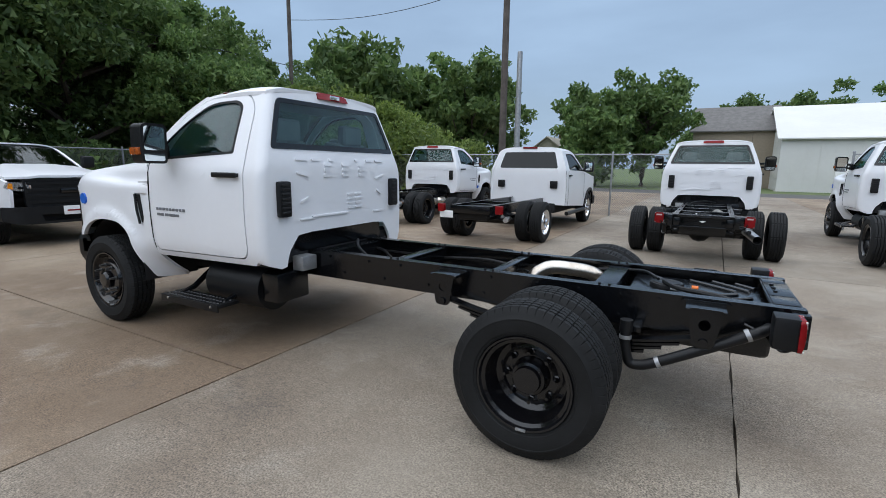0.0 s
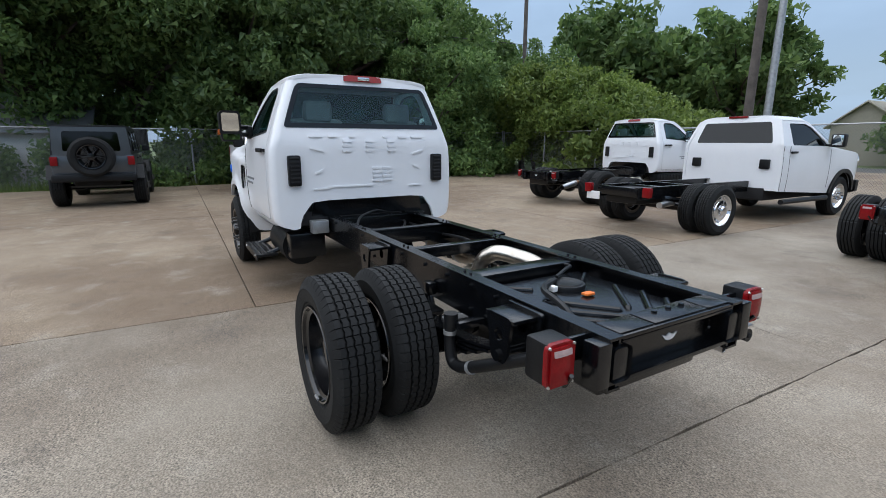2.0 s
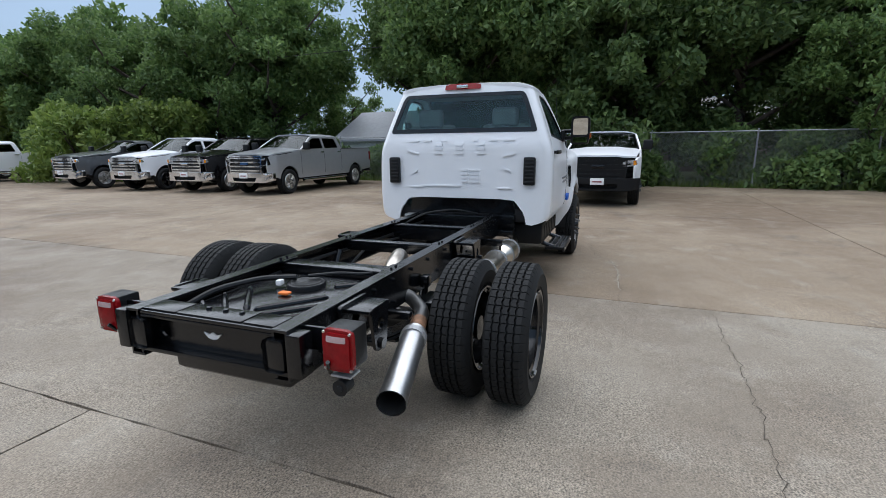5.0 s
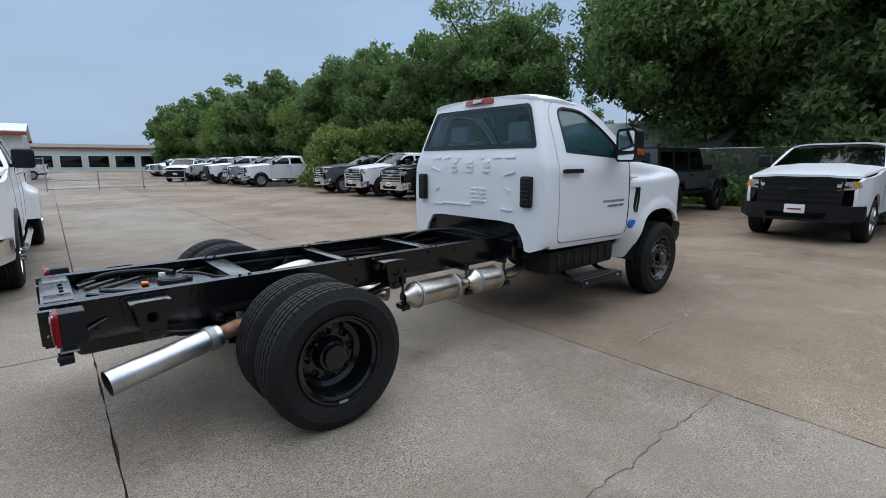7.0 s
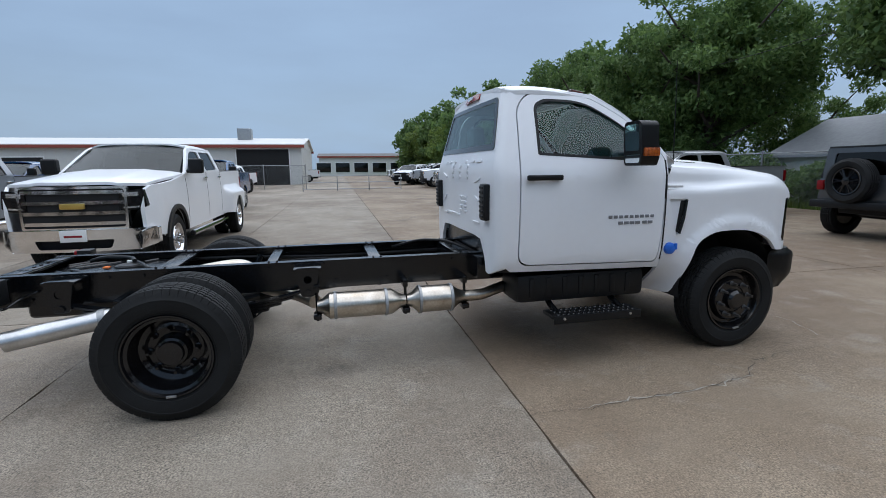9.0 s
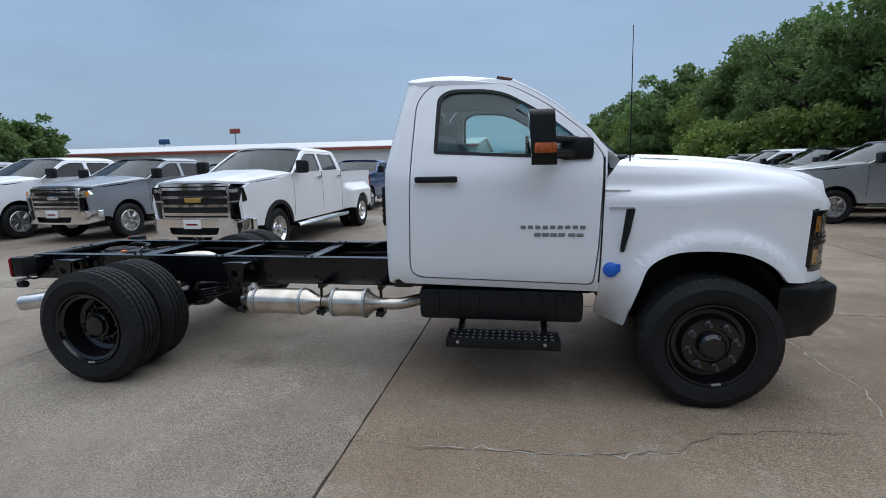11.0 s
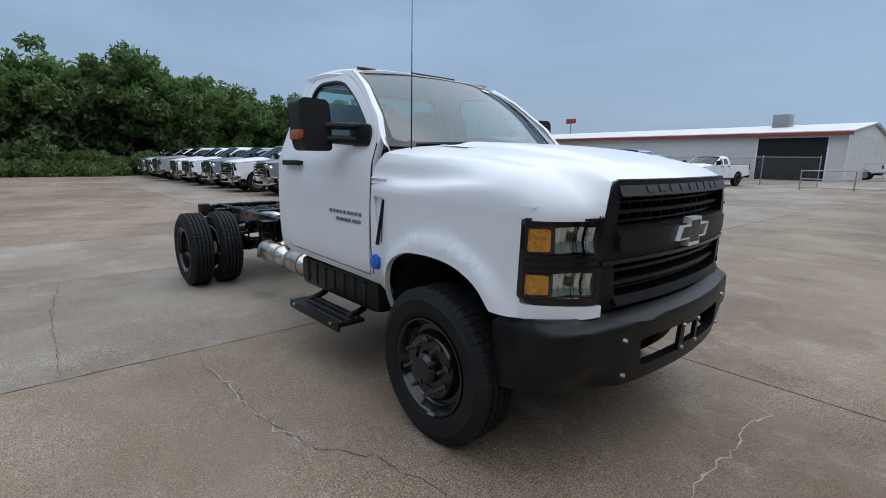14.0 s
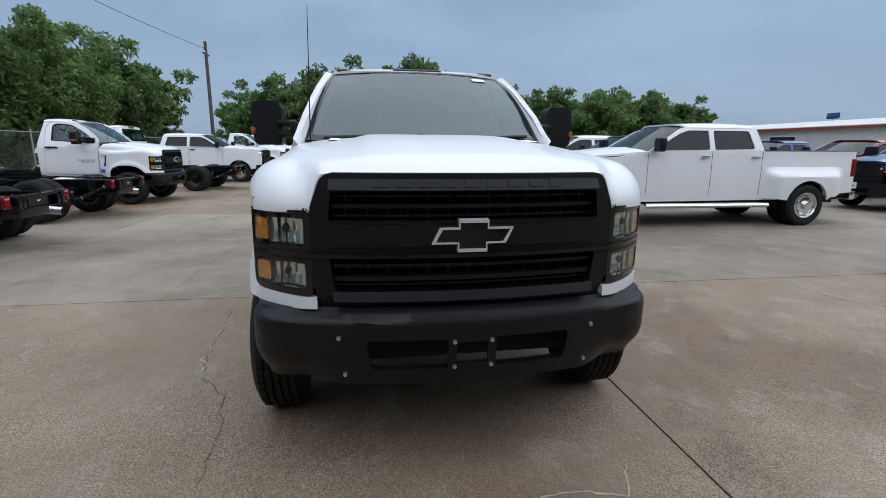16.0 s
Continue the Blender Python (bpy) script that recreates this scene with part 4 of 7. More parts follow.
    bow = [(-0.18, 1.098), (-0.068, 1.098), (-0.068, 1.062), (0.062, 1.062), (0.062, 1.098), (0.145, 1.098), (0.18, 1.168), (0.068, 1.168), (0.068, 1.204), (-0.062, 1.204), (-0.062, 1.168), (-0.145, 1.168)]
    em = part("emblem", panel(bow, lambda a, b: gfn(a, b) + Vector((0.040, 0, 0)), (-0.04, 0, 0), [grow(bow, -0.015)]), M_BRIGHT, gr, "chrome outlined cross-shaped emblem")
    part("emblem_face", panel(grow(bow, -0.008), lambda a, b: gfn(a, b) + Vector((0.036, 0, 0)), (-0.03, 0, 0)), M_BLACKPAINT, em)
    for k in range(9):
        y = -0.39 + k * 0.0975
        part("lettering_bar", panel(rounded([(y - 0.036, 1.336), (y + 0.036, 1.336), (y + 0.036, 1.368), (y - 0.036, 1.368)], 0.006), lambda a, b: gfn(a, b) + Vector((0.0195 - 0.35 * (b - 1.322), 0, 0.003)), (-0.02, 0, 0)), M_PLASTIC, gr)
    # head lamps
    for s in (-1, 1):
        def lfn(a, b, d=0.0):
            return Vector((lamp_face(abs(a)) + d, s * abs(a), b))
        lo_l = rounded([(0.69, 0.858), (0.945, 0.866), (0.968, 0.89), (0.965, 1.225), (0.945, 1.250), (0.69, 1.246)], 0.02)
        h1 = rounded([(0.715, 1.082), (0.958, 1.082), (0.955, 1.205), (0.715, 1.205)], 0.015)
        h2 = rounded([(0.715, 0.895), (0.960, 0.895), (0.960, 1.008), (0.715, 1.008)], 0.015)
        LC = steps(0.69, 0.97, 0.025)
        hl = part("head_lamp", panel(lo_l, lambda a, b: lfn(a, b), (-0.09, 0, 0), [h1, h2], LC), M_BLACKPAINT, T, "stacked head lamp in a black housing")
        part("housing", panel(lo_l, lambda a, b: lfn(a, b, -0.085), (-0.02, 0, 0), (), LC), M_DARK, hl)
        for z in (1.024, 1.056, 1.228):
            part("housing_ridge", panel([(0.70, z), (0.962, z), (0.962, z + 0.010), (0.70, z + 0.010)], lambda a, b: lfn(a, b, 0.006), (-0.02, 0, 0), (), LC), M_PLASTIC, hl)
        for z0, z1 in ((1.090, 1.198), (0.902, 1.000)):
            zc = (z0 + z1) / 2
            for k in range(9):
                a0 = 0.722 + 0.0165 * k
                deep = 0.014 + 0.034 * (1 - ((k - 4) / 4.5) ** 2)
                part("reflector_facet", panel([(a0, z0), (a0 + 0.0165, z0), (a0 + 0.0165, z1), (a0, z1)], lambda a, b: lfn(a, b, -deep + 0.9 * abs(b - zc) ** 1.5 + (0.5 if k % 2 else -0.5) * (a - a0)), (-0.004, 0, 0), (), (), steps(z0, z1, 0.02)), M_LAMP, hl)
            bulb = lathe([(0.0, -0.03), (0.014, -0.028), (0.018, -0.01), (0.018, 0.02), (0.0, 0.02)], 12)
            bulb.transform(Matrix.Translation((lamp_face(0.80) - 0.045, s * 0.80, zc + 0.01)) @ Matrix.Rotation(radians(90), 4, "Z"))
            part("bulb", bulb, M_DARK, hl)
            part("turn_lamp", panel(rounded([(0.885, z0 + 0.006), (0.952, z0 + 0.006), (0.952, z1 - 0.006), (0.885, z1 - 0.006)], 0.012), lambda a, b: lfn(a, b, -0.012), (-0.02, 0, 0), (), LC), M_AMBER, hl, "amber turn lamp")
            part("divider", panel([(0.872, z0), (0.884, z0), (0.884, z1), (0.872, z1)], lambda a, b: lfn(a, b, -0.012), (-0.05, 0, 0)), M_DARK, hl)
            part("clear_lens", panel([(0.712, z0 - 0.006), (0.960, z0 - 0.006), (0.960, z1 + 0.006), (0.712, z1 + 0.006)], lambda a, b: lfn(a, b, -0.004), (-0.003, 0, 0), (), LC), M_GLASS, hl)
        part("lower_panel", panel([(0.675, 0.80), (0.94, 0.80), (0.966, 0.812), (0.966, 0.866), (0.675, 0.852)], lambda a, b: lfn(a, b, 0.004), (-0.10, 0, 0), (), LC), paint, T)
    # front bumper
    def bfn(a, b):
        R, V = 0.21, 0.975
        s = 1 if a > 0 else -1
        top = -0.075 * smooth(0.752, 0.805, b)
        tuck = 0.11 * smooth(0.63, 0.44, b) ** 1.4
        if abs(a) <= 0.7:
            y = a / 0.7 * (V - R)
            return Vector((5.02 - 0.16 * (y / V) ** 2 + top - lerp(0.2, 1.0, smooth(0.50, 0.7, abs(a))) * tuck, y, b))
        th = min(1, (abs(a) - 0.7) / 0.2) * math.pi / 2
        u = 5.02 - 0.16 * ((V - R) / V) ** 2 - R * (1 - math.cos(th)) * 0.9 + (top - tuck) * math.cos(th)
        v = V - R + R * math.sin(th) + (0.35 * top - 0.55 * tuck * (1 - smooth(0.9, 1.0, abs(a)))) * math.sin(th)
        return Vector((u if abs(a) <= 0.9 else lerp(u, 4.578, (abs(a) - 0.9) / 0.1), s * v, b))
    bo = [(-1, 0.757), (-1, 0.452), (-0.90, 0.455), (-0.6, 0.462), (0.6, 0.462), (0.90, 0.455), (1, 0.452), (1, 0.757), (0.97, 0.79), (0.9, 0.805), (-0.9, 0.805), (-0.97, 0.79)]
    bh = rounded([(-0.41, 0.535), (0.41, 0.535), (0.43, 0.675), (-0.43, 0.675)], 0.03)
    bcut = sorted([-0.98, -0.94] + [i / 50 for i in range(-46, 47, 2)] + [0.94, 0.98])
    bp = part("front_bumper", panel(bo, bfn, (-0.05, 0, 0), [bh], bcut, steps(0.45, 0.81, 0.022)), M_PLASTIC, T, "matt black front bumper")
    part("bumper_back", box(4.72, 4.80, -0.6, 0.6, 0.50, 0.78, 0.01), M_DARK, bp)
    part("bumper_top", box(4.62, 4.80, -0.80, 0.80, 0.765, 0.79, 0.008), M_PLASTIC, bp)
    for a, b in ((-0.535, 0.69), (-0.515, 0.516), (0.535, 0.69), (0.515, 0.516), (-0.075, 0.665), (0.08, 0.665), (-0.075, 0.545), (0.08, 0.545)):
        p = bfn(a, b)
        part("bolt", rod(p - Vector((0.02, 0, 0)), p + Vector((0.014, 0, 0)), 0.013, 0.009, 10), M_BOLT, bp)
    bm = bmesh.new()
    panel([(-0.10, 0.53), (0.10, 0.53), (0.10, 0.69), (-0.10, 0.69)], lambda a, b: bfn(a, b) + Vector((0.004, 0, 0)), (-0.02, 0, 0), [[(-0.065, 0.56), (0.065, 0.56), (0.065, 0.66), (-0.065, 0.66)]], (), (), bm)
    part("plate_bracket", bm, M_PLASTIC, bp)
    # interior
    part("cab_floor", box(2.14, 3.70, -0.88, 0.88, 0.72, 0.86, 0.02), M_DARK, T)
    part("dashboard", panel(rounded([(3.28, 1.10), (3.72, 1.10), (3.70, 1.50), (3.52, 1.535), (3.34, 1.50)], 0.05), lambda a, b: Vector((a, -0.82, b)), (0, 1.64, 0)), M_SEAT, T)
    part("headliner", box(2.25, 2.95, -0.66, 0.66, 2.035, 2.05, 0.01), M_TRIM, T)
    for y in (-0.42, 0.42):
        st = part("seat", box(2.55, 3.0, y - 0.27, y + 0.27, 1.0, 1.2, 0.06), M_SEAT, T)
        bm = box(-0.09, 0.09, -0.26, 0.26, 0.0, 0.62, 0.06)
        bmesh.ops.rotate(bm, verts=bm.verts, matrix=Matrix.Rotation(radians(-14), 3, "Y"))
        bmesh.ops.translate(bm, verts=bm.verts, vec=(2.55, y, 1.13))
        part("backrest", bm, M_SEAT, st)
        part("head_rest", box(2.31, 2.42, y - 0.14, y + 0.14, 1.70, 1.90, 0.05, segs=3), M_SEAT, st)
    bm = bmesh.new()
    tube([Vector((3.22, 0.42, 1.44)) + 0.19 * Vector((0.35 * math.sin(a), math.cos(a), 0.92 * math.sin(a))) for a in [2 * math.pi * k / 24 for k in range(25)]], 0.016, 8, bm)
    rod((3.24, 0.42, 1.44), (3.45, 0.42, 1.36), 0.05, 0.04, 12, bm)
    box(3.20, 3.24, 0.25, 0.59, 1.42, 1.46, 0.01, bm)
    part("steering_wheel", bm, M_PLASTIC, T)
    undercarriage(T)
    return T


def undercarriage(T):
    # ladder frame
    for s in (-1, 1):
        prof = [(0.0, 0.0), (0.075, 0.0), (0.075, 0.01), (0.01, 0.012), (0.01, 0.208), (0.075, 0.21), (0.075, 0.22), (0.0, 0.22)]
        bm = panel(prof, lambda a, b: Vector((-1.32, s * (0.435 - a), 0.59 + b)), (5.9, 0, 0))
        part("frame_rail", bm, M_FRAME, T, "glossy black steel frame rail")
        bm = bmesh.new()
        for u, z in [(-1.2, 0.76), (-1.1, 0.64), (-0.95, 0.77), (-0.8, 0.64), (-0.62, 0.77), (-0.4, 0.77), (-0.4, 0.64), (-0.15, 0.77), (0.0, 0.65), (0.12, 0.77), (0.3, 0.65), (0.45, 0.77), (0.5, 0.65), (0.75, 0.77), (0.95, 0.65), (1.2, 0.77), (1.35, 0.65), (1.5, 0.77), (1.75, 0.65), (1.9, 0.77)]:
            rod((u, s * 0.43, z), (u, s * 0.45, z), 0.011, 0.011, 8, bm)
        tagged(part("frame_bolt", bm, M_FRAME, T), kind="stuff")
        # rear tail lamp
        tl = part("tail_lamp", box(-1.262, -1.15, s * 0.63 - 0.062, s * 0.63 + 0.062, 0.66, 0.825, 0.014), M_PLASTIC, T, "boxy red tail lamp in a black shell")
        part("red_rim", panel(rounded([(-0.067, 0.654), (0.067, 0.654), (0.067, 0.824), (-0.067, 0.824)], 0.03), lambda a, b: Vector((-1.274, s * 0.63 + a, b)), (0.02, 0, 0)), M_REDLENS, tl)
        part("red_lens", panel(rounded([(-0.055, 0.668), (0.055, 0.668), (0.055, 0.812), (-0.055, 0.812)], 0.022), lambda a, b: Vector((-1.29 + 2.2 * a * a + 1.2 * (b - 0.74) ** 2, s * 0.63 + a, b)), (0.02, 0, 0), (), steps(-0.055, 0.055, 0.02), steps(0.67, 0.81, 0.03)), M_REDLENS, tl)
        part("reverse_lens", panel(rounded([(-0.042, 0.778), (0.042, 0.778), (0.042, 0.801), (-0.042, 0.801)], 0.004), lambda a, b: Vector((-1.2925 + 2.2 * a * a + 1.2 * (b - 0.74) ** 2, s * 0.63 + a, b)), (0.006, 0, 0), (), steps(-0.045, 0.045, 0.02)), M_REVERSE, tl, "pale reversing lens")
        for dy in (-0.057, 0.057):
            for z in (0.665, 0.813):
                part("bolt", rod((-1.273, s * 0.63 + dy, z), (-1.281, s * 0.63 + dy, z), 0.006, 0.005, 8), M_BOLT, tl)
        if s < 0:
            horn = part("reverse_alarm", rod((-1.275, -0.63, 0.583), (-1.215, -0.63, 0.583), 0.033, 0.03, 20), M_PLASTIC, T, "small round black reversing alarm below the lamp")
            part("alarm_mouth", rod((-1.281, -0.63, 0.583), (-1.274, -0.63, 0.583), 0.012, 0.014, 12), M_DARK, horn)
            part("alarm_bracket", box(-1.265, -1.19, -0.675, -0.585, 0.622, 0.632, 0.003), M_GALV, horn)
        bm = box(-1.22, -1.20, min(s * 0.43, s * 0.58), max(s * 0.43, s * 0.58), 0.70, 0.80, 0.006)
        box(-1.33, -1.25, min(s * 0.43, s * 0.50), max(s * 0.43, s * 0.50), 0.62, 0.80, 0.008, bm)
        tube(bend([(-1.30, s * 0.60, 0.70), (-1.22, s * 0.56, 0.60), (-1.15, s * 0.47, 0.66), (-1.05, s * 0.45, 0.70)]), 0.009, 6, bm)
        part("lamp_bracket", bm, M_FRAME, T)
        # leaf spring pack with hangers
        bm = bmesh.new()
        for k in range(7):
            half = 0.78 - 0.09 * k
            n = 10
            pts = [(-half + 2 * half * i / n) for i in range(n + 1)]
            prev = None
            for x in pts:
                z = 0.60 - 0.022 * k - 0.10 * (1 - (x / 0.78) ** 2)
                ring = [bm.verts.new((x - 0.06 + dx, s * 0.53 + dy, z + dz)) for dx, dy, dz in ((0, -0.038, 0), (0, 0.038, 0), (0, 0.038, 0.014), (0, -0.038, 0.014))]
                if prev:
                    for j in range(4):
                        bm.faces.new((prev[j], prev[(j + 1) % 4], ring[(j + 1) % 4], ring[j]))
                else:
                    bm.faces.new(ring[::-1])
                prev = ring
            bm.faces.new(prev)
        part("leaf_spring", bm, M_FRAME, T, "black leaf spring pack")
        for u in (-0.86, 0.74):
            bm = bmesh.new()
            panel(rounded([(u - 0.13, 0.80), (u + 0.13, 0.80), (u + 0.10, 0.66), (u + 0.03, 0.56), (u - 0.03, 0.56), (u - 0.10, 0.66)], 0.03), lambda a, b: Vector((a, s * 0.445, b)), (0, s * 0.02, 0), [arc(u, 0.715, 0.035, 0, 345, 11)], bm=bm)
            panel(rounded([(u - 0.09, 0.79), (u + 0.09, 0.79), (u + 0.05, 0.57), (u - 0.05, 0.57)], 0.03), lambda a, b: Vector((a, s * 0.58, b)), (0, s * 0.016, 0), [arc(u, 0.70, 0.03, 0, 345, 11)], bm=bm)
            rod((u, s * 0.44, 0.60), (u, s * 0.61, 0.60), 0.025, 0.025, 12, bm)
            box(u - 0.10, u + 0.10, min(s * 0.44, s * 0.595), max(s * 0.44, s * 0.595), 0.765, 0.785, 0.006, bm)
            part("spring_hanger", bm, M_FRAME, T)
        bm = bmesh.new()
        for u in (-0.16, 0.04):
            for y in (0.485, 0.575):
                rod((u, s * y, 0.34), (u, s * y, 0.56), 0.011, 0.011, 8, bm)
        box(-0.18, 0.06, min(s * 0.47, s * 0.59), max(s * 0.47, s * 0.59), 0.545, 0.575, 0.008, bm)
        rod((0.10, s * 0.38, 0.36), (0.30, s * 0.36, 0.74), 0.035, 0.028, 12, bm)
        box(-0.05, 0.03, min(s * 0.44, s * 0.50), max(s * 0.44, s * 0.50), 0.62, 0.70, 0.02, bm)
        part("axle_clamp", bm, M_FRAME, T)
    # crossmembers
    xm = part("rear_crossmember", box(-1.315, -1.17, -0.36, 0.36, 0.79, 0.806, 0.004), M_FRAME, T, "glossy black rear crossmember")
    bm = panel(rounded([(-0.425, 0.625), (0.425, 0.625), (0.425, 0.795), (-0.425, 0.795)], 0.01), lambda a, b: Vector((-1.262, a, b)), (0.012, 0, 0), [arc(-0.28, 0.70, 0.03, 0, 345, 12), arc(0.28, 0.70, 0.03, 0, 345, 12)])
    part("web_plate", bm, M_FRAME, xm)
    part("lower_flange", box(-1.315, -1.255, -0.425, 0.425, 0.612, 0.632, 0.005), M_FRAME, xm)
    part("upper_lip", box(-1.315, -1.30, -0.36, 0.36, 0.775, 0.789, 0.004), M_FRAME, xm)
    for y in (-0.37, 0.37):
        bm = panel([(-1.315, 0.60), (-1.20, 0.60), (-1.20, 0.80), (-1.315, 0.80)], lambda a, b: Vector((a, y, b)), (0, 0.012, 0))
        box(-1.325, -1.312, y - 0.05, y + 0.05, 0.63, 0.77, 0.02, bm)
        part("end_bracket", bm, M_FRAME, T)
    for y in (-0.13, -0.04, 0.055):
        part("bolt", rod((-1.22, y, 0.80), (-1.22, y, 0.822), 0.014, 0.012, 6), M_FRAME, T)
    for y0, y1 in ((-0.36, -0.205), (-0.195, 0.155), (0.165, 0.36)):
        part("flange_plate", box(-1.30, -1.18, y0, y1, 0.806, 0.813, 0.002), M_FRAME, T)
    tag = part("tag", panel(rounded([(0.0, 0.695), (0.025, 0.70), (0.05, 0.725), (0.02, 0.716), (0.0, 0.728), (-0.02, 0.716), (-0.05, 0.725), (-0.025, 0.70)], 0.004), lambda a, b: Vector((-1.268, a, b)), (0.006, 0, 0)), M_PLATE, T, "small white wing-shaped tag")
    for u0, u1, z0 in ((-0.36, -0.22, 0.70), (0.42, 0.50, 0.72), (1.22, 1.32, 0.66), (1.95, 2.1, 0.62)):
        bm = box(u0, u1, -0.43, 0.43, 0.795 - 0.03, 0.797, 0.008)
        box(u0, u0 + 0.015, -0.42, 0.42, z0, 0.79, 0.004, bm)
        for s in (-1, 1):
            panel([(u0 - 0.08, s * 0.43), (u1 + 0.08, s * 0.43), (u1, s * 0.34), (u0, s * 0.34)], lambda a, b: Vector((a, b, 0.80)), (0, 0, 0.008), bm=bm)
            for du in (0.03, 0.09):
                rod((u0 + du, s * 0.39, 0.80), (u0 + du, s * 0.39, 0.82), 0.01, 0.008, 6, bm)
        part("crossmember", bm, M_FRAME, T)
    # fuel tank between the rails
    tk = box(-1.20, -0.40, -0.335, 0.335, 0.475, 0.755, 0.045, segs=3)
    part("fuel_tank", tk, M_FRAME, T, "black plastic fuel tank between the rails")
    for s in (-1, 1):
        for u0, v0, u1, v1 in ((-1.04, 0.02, -0.76, 0.25), (-1.11, 0.08, -0.90, 0.29), (-1.145, 0.17, -1.04, 0.29), (-0.60, 0.18, -0.52, 0.28)):
            rib = tube([(u0, s * v0, 0.749), (lerp(u0, u1, 0.04), s * lerp(v0, v1, 0.04), 0.757), (lerp(u0, u1, 0.96), s * lerp(v0, v1, 0.96), 0.757), (u1, s * v1, 0.749)], [0.006, 0.017, 0.017, 0.006], 10)
            part("tank_rib", rib, M_FRAME, T)
    part("tank_lid", lathe([(0.0, 0.0), (0.062, 0.0), (0.07, -0.004), (0.082, -0.004), (0.088, 0.002), (0.10, 0.002), (0.104, 0.01), (0.104, 0.035)], 32), M_PLASTIC, T).matrix_basis = pose(-0.63, -0.02, 0.782, -90)
    part("tank_sender", box(-0.70, -0.66, 0.10, 0.13, 0.765, 0.795, 0.006), M_PLATE, T, "small white hose connector")
    part("orange_tag", box(-0.82, -0.78, -0.04, 0.02, 0.76, 0.774, 0.006), M_ORANGE, T, "orange paper tag")
    for pts, r in (([(-0.62, 0.05, 0.80), (-0.70, 0.22, 0.80), (-0.95, 0.30, 0.80), (-1.12, 0.36, 0.74)], 0.016), ([(-0.58, 0.0, 0.80), (-0.50, -0.15, 0.81), (-0.42, -0.28, 0.79), (0.2, -0.36, 0.72), (1.0, -0.37, 0.70), (2.2, -0.36, 0.70)], 0.010), ([(-1.0, 0.37, 0.72), (0.0, 0.38, 0.74), (0.9, 0.37, 0.70), (2.2, 0.37, 0.72)], 0.014), ([(-0.1, 0.2, 0.50), (0.3, 0.25, 0.66), (0.7, 0.34, 0.70), (1.4, 0.30, 0.66), (2.2, 0.2, 0.7)], 0.010), ([(0.1, -0.1, 0.52), (0.35, -0.2, 0.70), (0.8, -0.33, 0.74), (1.5, -0.34, 0.68)], 0.012), ([(1.2, 0.40, 0.70), (1.35, 0.2, 0.62), (1.6, -0.1, 0.66), (1.9, -0.3, 0.74), (2.2, -0.3, 0.7)], 0.012), ([(1.5, 0.38, 0.76), (1.75, 0.25, 0.84), (1.95, 0.0, 0.86), (2.1, -0.2, 0.80)], 0.011)):
        part("hose", tube(bend(pts, 5), r, 8), M_PLASTIC, T)
    # filler hose on the left
    hz = part("filler_hose", tube(bend([(-1.16, 0.47, 0.70), (-1.12, 0.54, 0.69), (-0.60, 0.60, 0.42), (-0.50, 0.61, 0.41), (-0.47, 0.61, 0.52), (-0.47, 0.60, 0.64)], 6), 0.030, 12), M_PLASTIC, T, "black rubber filler hose with steel clamps")
    for p, q in (((-1.075, 0.547, 0.673), (-1.055, 0.549, 0.663)), ((-0.66, 0.593, 0.452), (-0.64, 0.595, 0.442)), ((-0.47, 0.607, 0.56), (-0.47, 0.606, 0.58))):
        part("clamp", rod(p, q, 0.034, 0.034, 16), M_GALV, hz)
    part("filler_neck", rod((-0.47, 0.60, 0.60), (-0.47, 0.60, 0.67), 0.036, 0.036, 14), M_PLASTIC, hz)
    # axle, differential, driveshaft
    bm = rod((-0.06, -0.85, 0.41), (-0.06, 0.85, 0.41), 0.075, 0.075, 16)
    lathe([(0.0, -0.17), (0.10, -0.16), (0.17, -0.09), (0.19, 0.0), (0.17, 0.09), (0.10, 0.16), (0.0, 0.17)], 20, bm, (-0.06, 0.05, 0.42))
    rod((0.05, 0.0, 0.42), (0.32, 0.0, 0.46), 0.11, 0.06, 16, bm)
    part("rear_axle", bm, M_FRAME, T)
    bm = rod((0.30, 0, 0.46), (1.35, 0, 0.58), 0.052, 0.052, 16)
    rod((1.35, 0, 0.58), (2.3, 0, 0.64), 0.045, 0.045, 16, bm)
    lathe([(0.0, -0.06), (0.09, -0.05), (0.09, 0.05), (0.0, 0.06)], 16, bm, (1.33, 0, 0.58))
    part("driveshaft", bm, M_FRAME, T)
    part("front_axle", rod((4.15, -0.80, 0.40), (4.15, 0.80, 0.40), 0.06, 0.06, 12), M_FRAME, T)
    part("gearbox", box(2.6, 3.6, -0.25, 0.25, 0.50, 0.80, 0.06), M_DARK, T)
    bm = box(3.6, 4.7, -0.35, 0.35, 0.45, 1.15, 0.05)
    for s in (-1, 1):
        box(3.7, 4.62, min(s * 0.30, s * 0.44), max(s * 0.30, s * 0.44), 0.55, 1.0, 0.02, bm)
    part("engine_bay", bm, M_DARK, T)
    # exhaust
    ex = part("exhaust_tip", tube([(-1.11, -0.765, 0.455), (-0.55, -0.63, 0.53)], 0.065, 24, hollow=True), M_ALU, T, "bright aluminised exhaust tail pipe")
    part("pipe_inside", tube([(-1.108, -0.765, 0.455), (-0.57, -0.635, 0.527)], 0.060, 24, hollow=True), M_DARK, ex)
    part("exhaust_pipe", tube([(-0.62, -0.647, 0.52), (-0.50, -0.618, 0.537), (-0.42, -0.60, 0.548)], 0.046, 16), M_RUST, T, "rust-tinted pipe behind the tail pipe")
